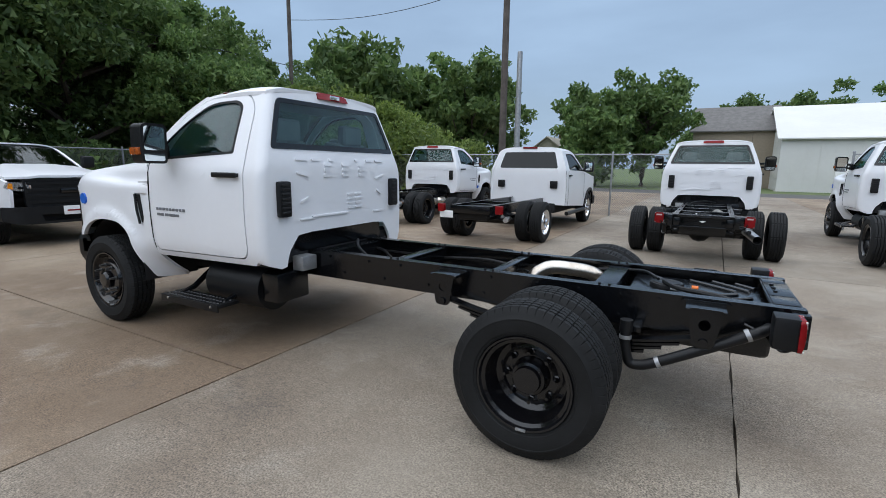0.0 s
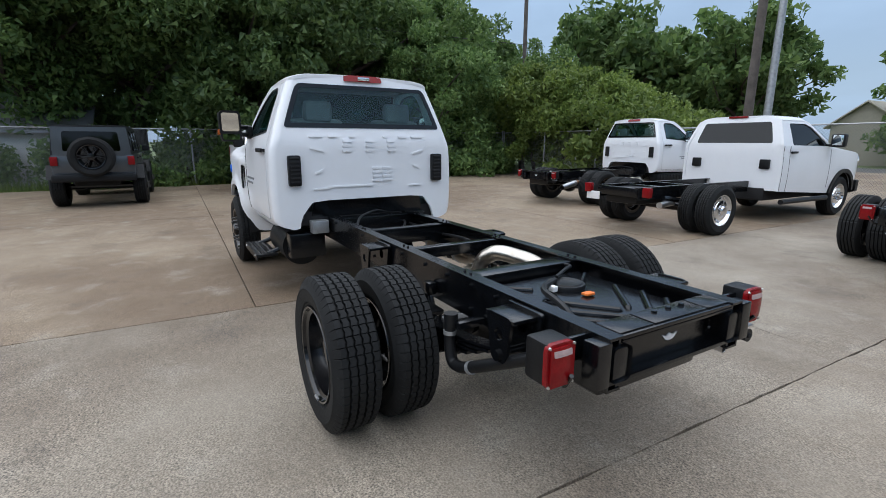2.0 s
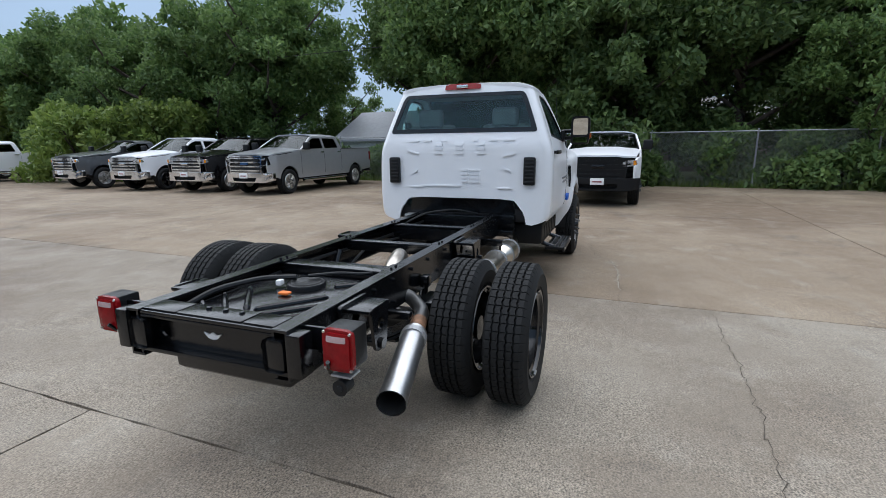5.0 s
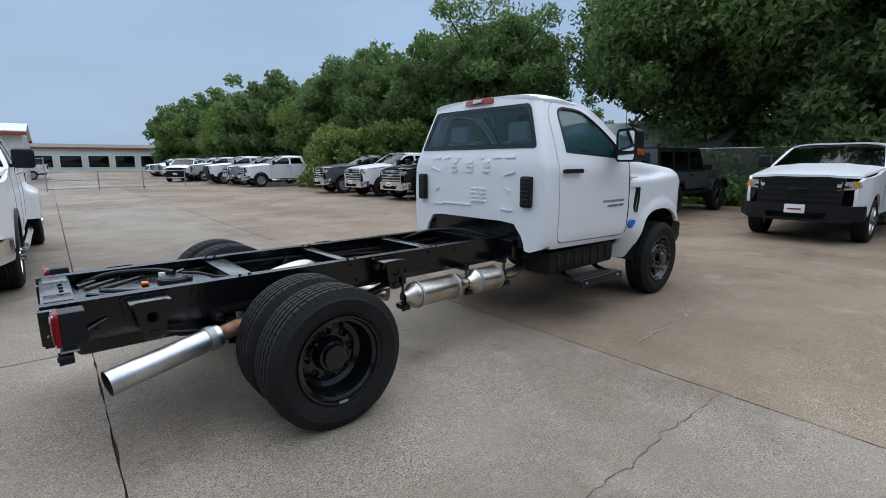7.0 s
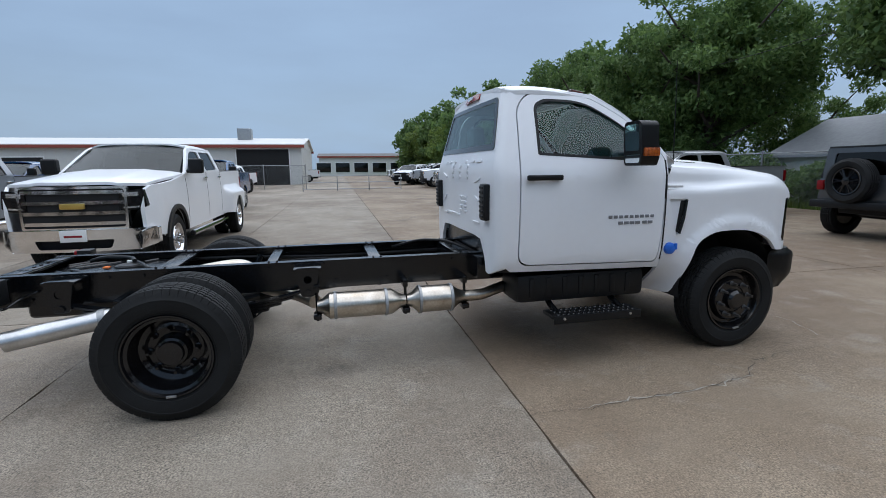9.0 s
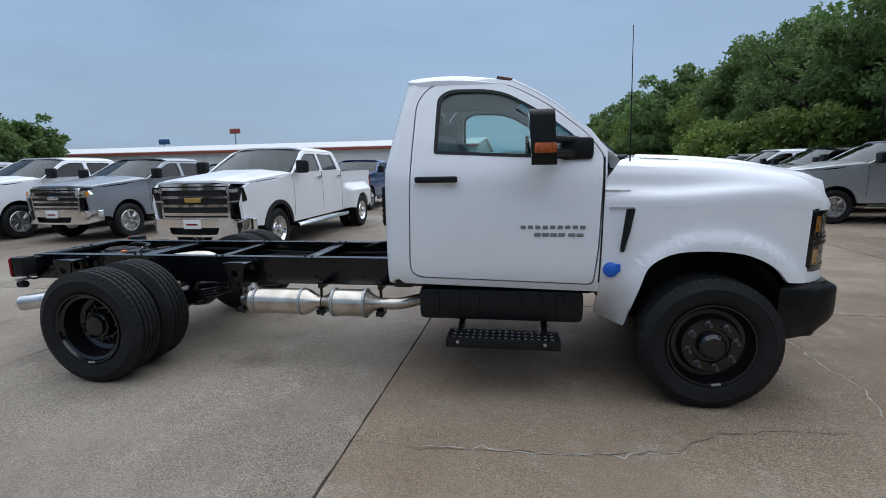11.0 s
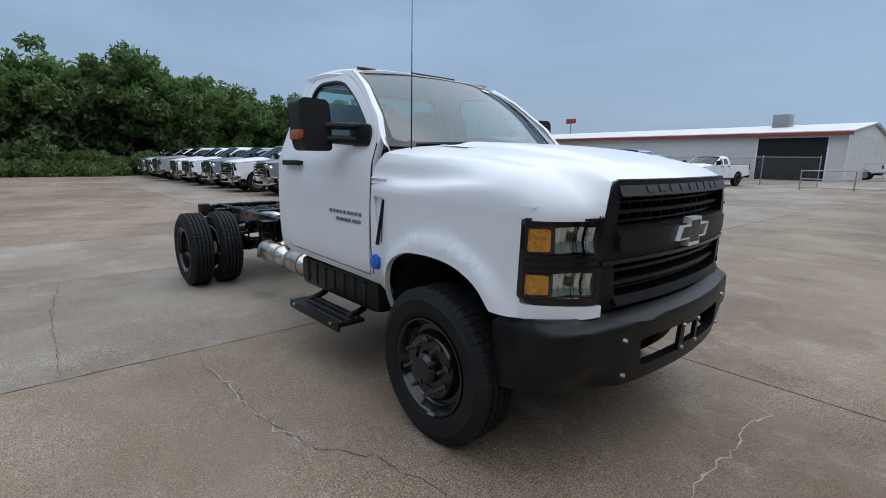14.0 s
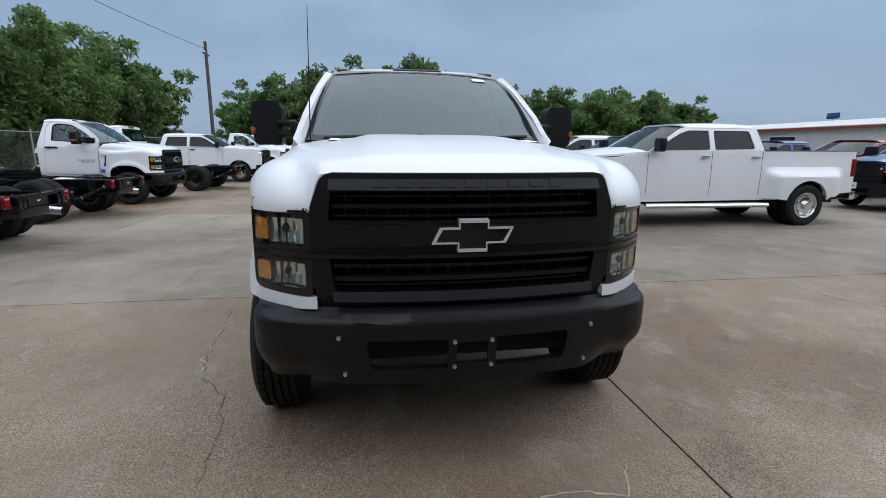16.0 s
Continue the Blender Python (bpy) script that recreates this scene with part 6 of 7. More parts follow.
def off_roader(m):
    """A dark boxy off-road car with a hard top and a spare wheel on its back door."""
    T = thing("off_road_car", "dark grey boxy off-road car with rear spare wheel", "car", m)
    wb = 2.95
    P, hw = M_GREY, 0.80
    part("tub", box(-0.75, 2.35, -hw, hw, 0.72, 1.22, 0.05), P, T)
    part("hood", box(2.3, 3.50, -0.66, 0.66, 0.85, 1.26, 0.07, segs=3), P, T)
    part("front_face", box(3.45, 3.56, -0.62, 0.62, 0.78, 1.24, 0.04), P, T)
    def wall(loop, fn, back, holes, name):
        p = part(name, panel(loop, fn, back, holes), M_PLASTIC if name == "hard_top_side" else P, T)
        for h in holes:
            part("window", panel(h, lambda a, b: fn(a, b) * 1.0 - Vector(back) * -0.3, tuple(0.2 * c for c in back)), M_DARKGLASS, p)
    for s in (-1, 1):
        wall([(-0.74, 1.22), (2.18, 1.22), (1.86, 1.84), (-0.68, 1.84)], lambda a, b: Vector((a, s * (hw - 0.02 - 0.12 * (b - 1.22)), b)), (0, -0.04 * s, 0), [rounded([(-0.60, 1.28), (0.12, 1.28), (0.12, 1.76), (-0.56, 1.76)], 0.05), rounded([(0.22, 1.28), (1.05, 1.28), (1.05, 1.76), (0.22, 1.76)], 0.05), rounded([(1.14, 1.28), (2.02, 1.28), (1.78, 1.76), (1.14, 1.76)], 0.05)], "hard_top_side")
        for u in (0.17, 1.10):
            part("door_seam", box(u - 0.006, u + 0.006, min(s * hw, s * (hw + 0.004)), max(s * hw, s * (hw + 0.004)), 0.78, 1.21), M_DARK, T)
            part("door_handle", box(u + 0.06, u + 0.22, min(s * hw, s * (hw + 0.03)), max(s * hw, s * (hw + 0.03)), 1.10, 1.14, 0.01), M_PLASTIC, T)
        for cx, r in ((0.0, 0.56), (wb, 0.56)):
            loop = [(cx - 0.62, 0.66), (cx - 0.44, 0.98), (cx + 0.44, 0.98), (cx + 0.62, 0.70), (cx + 0.55, 0.70), (cx + 0.40, 0.92), (cx - 0.40, 0.92), (cx - 0.55, 0.66)]
            part("arch_flare", panel(loop, lambda a, b: Vector((a, s * (hw + 0.15), b)), (0, -0.24 * s, 0)), M_PLASTIC, T)
            wheel(T, cx, s * (hw + 0.16), s, TYRE_SMALL, RIM_BLACK, 5, 0.06, 0.0, h=0.46).scale = (1.13, 1.1, 1.13)
        part("mirror", box(1.92, 2.04, min(s * 0.84, s * 1.02), max(s * 0.84, s * 1.02), 1.26, 1.42, 0.03), M_PLASTIC, T)
        part("tail_lamp", box(-0.80, -0.72, min(s * 0.66, s * 0.80), max(s * 0.66, s * 0.80), 0.98, 1.18, 0.015), M_REDLENS, T)
        part("head_lamp", rod((3.55, s * 0.48, 1.08), (3.58, s * 0.48, 1.08), 0.09, 0.085, 18), M_LAMP, T)
        part("rock_rail", box(0.5, 2.4, min(s * 0.80, s * 0.88), max(s * 0.80, s * 0.88), 0.60, 0.68, 0.02), M_PLASTIC, T)
    part("hard_top", box(-0.70, 1.90, -0.70, 0.70, 1.83, 1.88, 0.02), M_PLASTIC, T)
    part("windscreen", panel([(-0.66, 0), (0.66, 0), (0.62, 1), (-0.62, 1)], lambda a, b: Vector((2.22 - 0.34 * b, a, 1.24 + 0.60 * b)), (-0.02, 0, 0)), M_DARKGLASS, T)
    bk = part("back_panel", panel([(-hw, 0.72), (hw, 0.72), (0.70, 1.84), (-0.70, 1.84)], lambda a, b: Vector((-0.75 + 0.06 * max(0, b - 1.22), a, b)), (0.04, 0, 0), [rounded([(-0.55, 1.30), (0.55, 1.30), (0.52, 1.74), (-0.52, 1.74)], 0.05)]), P, T)
    part("rear_window", panel([(-0.56, 1.29), (0.56, 1.29), (0.53, 1.75), (-0.53, 1.75)], lambda a, b: Vector((-0.73 + 0.06 * max(0, b - 1.22), a, b)), (0.006, 0, 0)), M_DARKGLASS, bk)
    sp = new("spare_wheel")
    sp.parent = T
    sp.matrix_basis = pose(-1.08, 0.0, 1.18, 0, 0, -90)
    sp.scale = (1.08, 1.08, 1.08)
    for nm, me in (("tyre", TYRE_SMALL), ("rim", RIM_BLACK)):
        o = new(nm, me)
        o.parent = sp
    part("spare_carrier", box(-0.86, -0.74, -0.12, 0.12, 1.05, 1.3, 0.02), M_PLASTIC, T)
    part("rear_bumper", box(-0.95, -0.78, -0.80, 0.80, 0.62, 0.78, 0.03), M_PLASTIC, T)
    part("front_bumper", box(3.56, 3.78, -0.75, 0.75, 0.62, 0.80, 0.03), M_PLASTIC, T)
    part("underbody", box(-0.6, 3.4, -0.45, 0.45, 0.5, 0.74, 0.03), M_DARK, T)
    for u in (0, wb):
        part("axle", rod((u, -0.8, 0.45), (u, 0.8, 0.45), 0.07, 0.07, 10), M_FRAME, T)
    return T


HIDDEN_FACE = ("reflector_facet", "bulb", "divider", "grille_rib", "lettering_bar", "housing_ridge", "clear_lens")


def place(ob, x, y, yaw, face=True):
    """A copy of a vehicle on the ground; one that stands with its face to the fence goes without the small parts of its lamps and grille."""
    made = copy_thing(ob, pose(x, y, 0, 0, 0, yaw))
    if not face:
        for o in [c for c in made.children_recursive if c.name.split(".")[0] in HIDDEN_FACE]:
            bpy.data.objects.remove(o)
    for o in made.children_recursive:
        if o.data is TYRE:
            o.data = TYRE_PLAIN
    return made


M_GOLD = mat('gold_badge', (0.55, 0.38, 0.10), 0.3, 0.6, vary=0.1)
# beside the chain-link fence, noses to the lot
pickup(pose(-15.05, 4.25, 0, 0, 0, 0), "white pickup with black grille parked before the fence", M_WHITE, 3.65, chrome=False, plate=True, rim=RIM_ALLOY, roof=1.9)
off_roader(pose(-12.75, 0.0, 0, 0, 0, 180))
FORD = pickup(pose(-15.2, -6.55, 0, 0, 0, 0), "silver crew-cab pickup with chrome grille and bumper", M_SILVER, 4.06, roof=2.0, belt=1.36, hood=1.34, lamp_style=2, badge=M_BLUE)
pickup(pose(-14.9, -9.4, 0, 0, 0, 2), "black crew-cab pickup with chrome grille", M_BLACKPAINT, 3.7, roof=1.93)
RAM = pickup(pose(-14.9, -12.2, 0, 0, 0, 0), "white crew-cab pickup with black wheels", M_WHITE, 3.8, rim=RIM_BLACK, roof=1.96)
pickup(pose(-14.6, -15.2, 0, 0, 0, -4), "grey pickup with chrome bumper near the bushes", M_GREY, 3.6, roof=1.88, crew=False, cab_rear=1.3)
# row across the lot, noses towards the truck
CHEV = pickup(pose(1.70, -5.0, 0, 0, 0, 90), "white dual-wheel crew-cab pickup with chrome grille", M_WHITE, 4.08, roof=2.03, belt=1.38, hood=1.38, nose=0.98, dually=True, rim=RIM_CHROME, lamp_style=2, scoop=True, badge=M_GOLD, flare=M_PLASTIC)
SILV = pickup(pose(6.3, -6.25, 0, 0, 0, 88), "metallic silver-grey crew-cab pickup with chrome bumper", M_SILVERGREY, 3.75, roof=1.92)
BLK = pickup(pose(9.05, -6.1, 0, 0, 0, 89), "white heavy pickup with a black grille", M_WHITE, 4.0, roof=1.98, chrome=False, belt=1.34, hood=1.33)
place(SILV, 11.75, -5.5, 90)
RAMW = pickup(pose(14.6, -5.2, 0, 0, 0, 91), "white pickup with broad chrome grille", M_WHITE, 3.9, roof=1.96, lamp_style=2)
place(SILV, 17.6, -5.0, 92)
place(RAMW, 20.4, -4.9, 92)
place(RAM, 23.3, -4.8, 92)
place(FORD, 26.3, -4.7, 92)
place(RAMW, 29.3, -4.6, 91)
place(SILV, 32.3, -4.5, 92)
pickup(pose(2.85, -13.3, 0, 0, 0, 90), "bright blue crew-cab pickup", M_BLUE, 3.6, roof=1.9, chrome=False)
pickup(pose(6.2, -14.5, 0, 0, 0, 90), "dark red crew-cab pickup", M_RED, 3.6, roof=1.88)
BLUE2 = pickup(pose(9.3, -14.0, 0, 0, 0, 90), "dark blue crew-cab pickup", M_BLUE, 3.6, roof=1.88)
COL = pickup(pose(4.9, -27.6, 0, 0, 0, 80), "small white crew-cab pickup with black wheels", M_WHITE, 3.3, roof=1.82, belt=1.2, hood=1.17, rim=RIM_BLACK, chrome=False, half=0.94)
place(SILV, 9.5, -28.5, 85)
# far row under the trees
far = [RAMW, SILV, BLK, RAM, FORD, RAMW, BLUE2, SILV, RAM, BLK, FORD, RAMW]
for i, o in enumerate(far):
    made = place(o, -13.9 + 0.25 * (i % 3), -24.5 - 3.1 * i, 0 + (i % 4 - 1.5))
    for c in [c for c in made.children_recursive if c.name.split(".")[0] == "lug_nut"]:
        bpy.data.objects.remove(c)
place(COL, -9.5, -40.0, 62)
place(RAMW, 1.5, -52.0, 0)
# bare chassis cabs behind, tails to the lot
NB = "white chassis cab trucks"
TRUCK["group"] = NB
t3 = place(TRUCK, -0.12, 9.75, 90, False)
t4 = place(TRUCK, 3.42, 10.15, 89.5, False)
ta = place(TRUCK, -7.75, 10.75, 91, False)
t5 = place(TRUCK, 6.5, 14.0, 270.5)
t6 = place(TRUCK, 10.45, 9.6, 90, False)
for x, y, a in ((18.7, 12.9, 271), (22.4, 12.8, 270), (26.2, 12.7, 269)):
    place(TRUCK, x, y, a)
for o in (t3, t4, ta, t6):
    tagged(o, "parked white chassis cab truck with bare black frame", "truck")
rb = pickup(pose(-4.08, 9.42, 0, 0, 0, 90), "white chassis cab with black fender flares and chrome wheels", M_WHITE, 4.4, roof=2.02, belt=1.34, hood=1.34, crew=False, cab_rear=1.95, bed=False, dually=True, rim=RIM_CHROME, flare=M_PLASTIC, group=NB, chrome=False)
cc = pickup(pose(14.8, 13.8, 0, 0, 0, 269), "white crew-cab chassis truck with bare frame", M_WHITE, 4.6, roof=2.02, belt=1.36, hood=1.40, crew=True, cab_rear=1.5, bed=False, dually=True, rim=RIM_CHROME, group=NB, chrome=False)


# ---- fences ----
M_MESH = bpy.data.materials.new("chain_link")
M_MESH.use_nodes = True
def chain_link_material():
    """Diamond wire: opaque along the two sets of slanting wires, open between."""
    nt = M_MESH.node_tree
    nt.nodes.clear()
    out = nt.nodes.new("ShaderNodeOutputMaterial")
    p = nt.nodes.new("ShaderNodeBsdfPrincipled")
    p.inputs["Base Color"].default_value, p.inputs["Metallic"].default_value, p.inputs["Roughness"].default_value = (0.22, 0.23, 0.23, 1), 0.6, 0.5
    tr = nt.nodes.new("ShaderNodeBsdfTransparent")
    mx = nt.nodes.new("ShaderNodeMixShader")
    tc = nt.nodes.new("ShaderNodeTexCoord")
    sep = nt.nodes.new("ShaderNodeSeparateXYZ")
    nt.links.new(tc.outputs["Object"], sep.inputs["Vector"])
    def math_node(op, a, b):
        n = nt.nodes.new("ShaderNodeMath")
        n.operation = op
        for i, x in enumerate((a, b)):
            if isinstance(x, float):
                n.inputs[i].default_value = x
            else:
                nt.links.new(x, n.inputs[i])
        return n.outputs[0]
    wires = []
    for op in ("ADD", "SUBTRACT"):
        s = math_node(op, sep.outputs["X"], sep.outputs["Z"])
        f = math_node("PINGPONG", s, 0.035)
        wires.append(math_node("LESS_THAN", f, 0.0032))
    nt.links.new(math_node("MAXIMUM", wires[0], wires[1]), mx.inputs["Fac"])
    nt.links.new(tr.outputs["BSDF"], mx.inputs[1])
    nt.links.new(p.outputs["BSDF"], mx.inputs[2])
    nt.links.new(mx.outputs["Shader"], out.inputs["Surface"])
chain_link_material()


def fence(x0, y0, x1, y1, gap, h=1.95, label="galvanised chain-link fence with steel posts"):
    d = math.hypot(x1 - x0, y1 - y0)
    F = thing("chain_link_fence", label, "fence", pose(x0, y0, 0, 0, 0, math.degrees(math.atan2(y1 - y0, x1 - x0))), kind="structure")
    first = None
    n = int(d / gap)
    for i in range(n + 1):
        if first is None:
            bm = rod((0, 0, -0.1), (0, 0, h + 0.05), 0.03, 0.03, 10)
            lathe([(0.0, 0), (0.03, 0)], 10, bm)
            bmesh.ops.create_uvsphere(bm, u_segments=10, v_segments=6, radius=0.038, matrix=Matrix.Translation((0, 0, h + 0.06)))
            first = part("post", bm, M_GALV, F)
        else:
            again(first, pose(i * gap, 0, 0), F)
    part("top_rail", tube([(0, 0, h), (d, 0, h)], 0.02, 8), M_GALV, F)
    bm = bmesh.new()
    vs = [bm.verts.new(c) for c in ((0, 0.03, 0.03), (d, 0.03, 0.03), (d, 0.03, h), (0, 0.03, h))]
    bm.faces.new(vs)
    part("wire_mesh", bm, M_MESH, F)
    return F


fence(-17.9, 15.8, -17.9, -22, 3.4)
fence(-17.9, 15.9, -1.0, 15.9, 3.0)
fence(3.0, 15.9, 33.0, 15.9, 3.0)
fence(0.5, -30, 12, -30, 3.0, 1.8)


# ---- poles and wires ----
def pole(x, y, h, r, label, material=M_WOODPOLE, arm=0.0, name="utility_pole"):
    P = thing(name, label, "pole", pose(x, y, 0))
    part("shaft", rod((0, 0, -0.3), (0, 0, h), r, r * 0.75, 12), material, P)
    if arm:
        part("crossarm", box(-arm, arm, -0.05, 0.05, h - 0.9, h - 0.78, 0.01), material, P)
        for k in (-0.9, -0.4, 0.4, 0.9):
            part("insulator", rod((k * arm, 0, h - 0.78), (k * arm, 0, h - 0.64), 0.035, 0.02, 10), M_PLATE, P)
    return P


pole(-7.65, 18.2, 11.0, 0.15, "tall dark wooden utility pole", arm=0.0)
pole(-6.95, 18.0, 5.85, 0.13, "short weathered grey wooden pole", M_GALV)
pole(-19.2, 18.0, 11.5, 0.12, "dark wooden utility pole among trees")
pole(30.0, 15.0, 8.7, 0.14, "wooden utility pole with small arm", arm=0.6)
lp = pole(42.0, 9.0, 6.0, 0.07, "lamp post with twin flood lamps", M_GALV, name="street_lamp")
for s in (-1, 1):
    part("lamp_head", box(-0.15, 0.15, s * 0.5 - 0.2, s * 0.5 + 0.2, 5.9, 6.05, 0.03), M_GALV, lp)
lp2 = pole(50.0, -3.0, 6.4, 0.07, "far lamp post beside the lot", M_GALV, name="street_lamp")
part("lamp_head", box(-0.15, 0.15, 0.1, 0.8, 6.3, 6.45, 0.03), M_GALV, lp2)
cable = thing("overhead_cable", "thin black overhead cables along the fence", "cable")
part("cable", tube([(-19.2, -60 + 6 * i, 6.4 - 0.35 * math.sin(math.pi * i / 13)) for i in range(14)], 0.015, 5), M_PLASTIC, cable)
part("cable", tube([(lerp(-19.2, -7.65, i / 10), 18.1, 8.6 - 0.5 * math.sin(math.pi * i / 10)) for i in range(11)], 0.014, 5), M_PLASTIC, cable)
part("cable", tube([(lerp(-7.65, 30, i / 14), lerp(18.2, 15.0, i / 14), lerp(10.2, 8.2, i / 14) - 1.0 * math.sin(math.pi * i / 14)) for i in range(15)], 0.014, 5), M_PLASTIC, cable)


# ---- buildings ----
def building(name, label, x0, x1, y0, y1, h, ridge, wall, roof, along="x", m=None, ribs=0.0, trim=None, openings=()):
    """A gabled house: walls, two roof slopes with eaves, and its doorways and windows, each filled by a panel in a
    frame.
    """
    H = thing(name, label, "building", m or pose((x0 + x1) / 2, (y0 + y1) / 2, 0))
    a, b = (x1 - x0) / 2, (y1 - y0) / 2
    if along == "y":
        a, b = b, a
    R = Matrix.Rotation(radians(90), 4, "Z") if along == "y" else Matrix.Identity(4)
    bm = panel([(-b, -0.2), (b, -0.2), (b, h), (0, ridge), (-b, h)], lambda p, q: Vector((-a, p, q)), (2 * a, 0, 0))
    bm.transform(R)
    body = part("wall", bm, wall, H)
    if ribs:
        bm = bmesh.new()
        n = int(2 * a / ribs)
        for i in range(n):
            for s in (-1, 1):
                box(-a + i * ribs, -a + i * ribs + 0.05, s * b - 0.02, s * b + 0.02, 0, h - 0.05, 0, bm)
        for i in range(int(2 * b / ribs)):
            y = -b + i * ribs
            for s in (-1, 1):
                box(s * a - 0.02, s * a + 0.02, y, y + 0.05, 0, h - 0.05, 0, bm)
        bm.transform(R)
        tagged(part("siding_rib", bm, wall, body), kind="stuff")
    for s in (-1, 1):
        bm = panel([(-a - 0.3, 0), (a + 0.3, 0), (a + 0.3, 1), (-a - 0.3, 1)], lambda p, q: Vector((p, s * lerp(b + 0.35, 0, q), lerp(h - (ridge - h) * 0.35 / b, ridge, q) + 0.03)), (0, 0, 0.10))
        bm.transform(R)
        part("roof", bm, roof, H)
        if trim:
            bm = box(-a - 0.3, a + 0.3, min(s * (b + 0.34), s * (b + 0.40)), max(s * (b + 0.34), s * (b + 0.40)), h - 0.25, h + 0.02, 0.01)
            bm.transform(R)
            part("eave_trim", bm, trim, H)
    for side, c, wdt, z0, z1, material in openings:
        s = 1 if side in "NE" else -1
        if side in "NS":
            fr = box(c - wdt / 2 - 0.1, c + wdt / 2 + 0.1, s * b - 0.06, s * b + 0.06, max(z0 - 0.1, 0), z1 + 0.1, 0.01)
            pn = box(c - wdt / 2, c + wdt / 2, s * b - 0.075, s * b + 0.075, z0, z1, 0.005)
        else:
            fr = box(s * a - 0.06, s * a + 0.06, c - wdt / 2 - 0.1, c + wdt / 2 + 0.1, max(z0 - 0.1, 0), z1 + 0.1, 0.01)
            pn = box(s * a - 0.075, s * a + 0.075, c - wdt / 2, c + wdt / 2, z0, z1, 0.005)
        fr.transform(R)
        pn.transform(R)
        f = part("window" if z0 > 0.3 else "door", fr, M_PLATE, H)
        part("pane" if z0 > 0.3 else "door_leaf", pn, material, f)
    return H


# workshop doorways stand open: near-black sheets put the shade inside into the colour
building("workshop", "long white metal workshop with red eaves", 1.6, 75, -62, -43, 3.9, 5.0, M_METALWALL, M_METALWALL, ribs=0.9, trim=M_ROOFRED, openings=[("N", -33, 4.9, 0.0, 3.5, M_DARK), ("N", -12.5, 3.2, 0, 2.8, M_DARK), ("N", -12, 1.1, 0, 2.1, M_DARK), ("N", 3, 3.4, 0, 3.0, M_DARK), ("N", 16, 3.4, 0, 3.0, M_DARK)])
building("service_building", "long low white building with dark windows", -34, 2, -112, -100, 4.2, 4.9, M_METALWALL, M_ROOFGREY, trim=M_ROOFRED, openings=[("N", -15 + 4 * k, 3.0, 0.8, 2.8, M_DARKGLASS) for k in range(9)])
building("barn", "low house with a grey metal roof behind the fence", -26, -20.3, -9.6, -1.2, 1.95, 3.35, M_METALWALL, M_ROOFMETAL, along="y", openings=[("N", 0, 1.2, 0.9, 1.9, M_DARKGLASS)])
building("house", "brick house with grey roof among the trees", -44, -30, 4, 13, 2.6, 4.6, M_TANWALL, M_ROOFGREY, along="y", openings=[("N", -2, 1.5, 0.9, 2.0, M_DARKGLASS), ("N", 2, 1.5, 0.9, 2.0, M_DARKGLASS)])
building("garden_shed", "beige barn-roofed garden shed on the grass", -15.8, -11.8, 43.5, 47, 2.7, 4.2, M_BEIGE, M_BEIGE, along="y", openings=[("S", 0, 0.6, 2.6, 3.0, M_PLATE)])
building("white_building", "white metal building with plain wide roof", 4.0, 24, 44, 58, 3.9, 6.8, M_METALWALL, M_METALWALL, ribs=0.8, openings=[("S", -6, 1.0, 0, 2.1, M_PLATE)])
building("tan_house", "tan house with brown hipped roof beyond the road", -2.2, 4.2, 50, 57, 5.0, 7.2, M_TANWALL, M_ROOFGREY)
for x, y, h, c in ((56.5, -84.5, 9.6, M_ROOFRED), (66.8, -76.6, 7.3, M_BLUE)):
    S = thing("road_sign", "small coloured sign on a tall pole", "sign", pose(x, y, 0))
    part("sign_pole", rod((0, 0, 0), (0, 0, h), 0.15, 0.12, 10), M_GALV, S)
    part("sign_panel", box(-1.2, 1.2, -0.15, 0.15, h - 0.3, h + 0.7, 0.2), c, S)
AC = thing("roof_unit", "grey air unit on the workshop roof", "air unit", pose(8.0, -50, 4.6))
part("unit_body", box(-0.7, 0.7, -0.7, 0.7, 0, 1.4, 0.05), M_GALV, AC)
GATE = thing("pipe_gate", "low galvanised pipe gate across the lot", "gate", pose(-2.9, -26.5, 0, 0, 0, 5))
for z in (0.15, 0.6, 1.05):
    part("gate_rail", tube([(-3.4, 0, z), (3.4, 0, z)], 0.025, 8), M_GALV, GATE)
for x in (-3.4, -1.1, 1.1, 3.4):
    part("gate_post", rod((x, 0, 0), (x, 0, 1.1), 0.03, 0.03, 8), M_GALV, GATE)


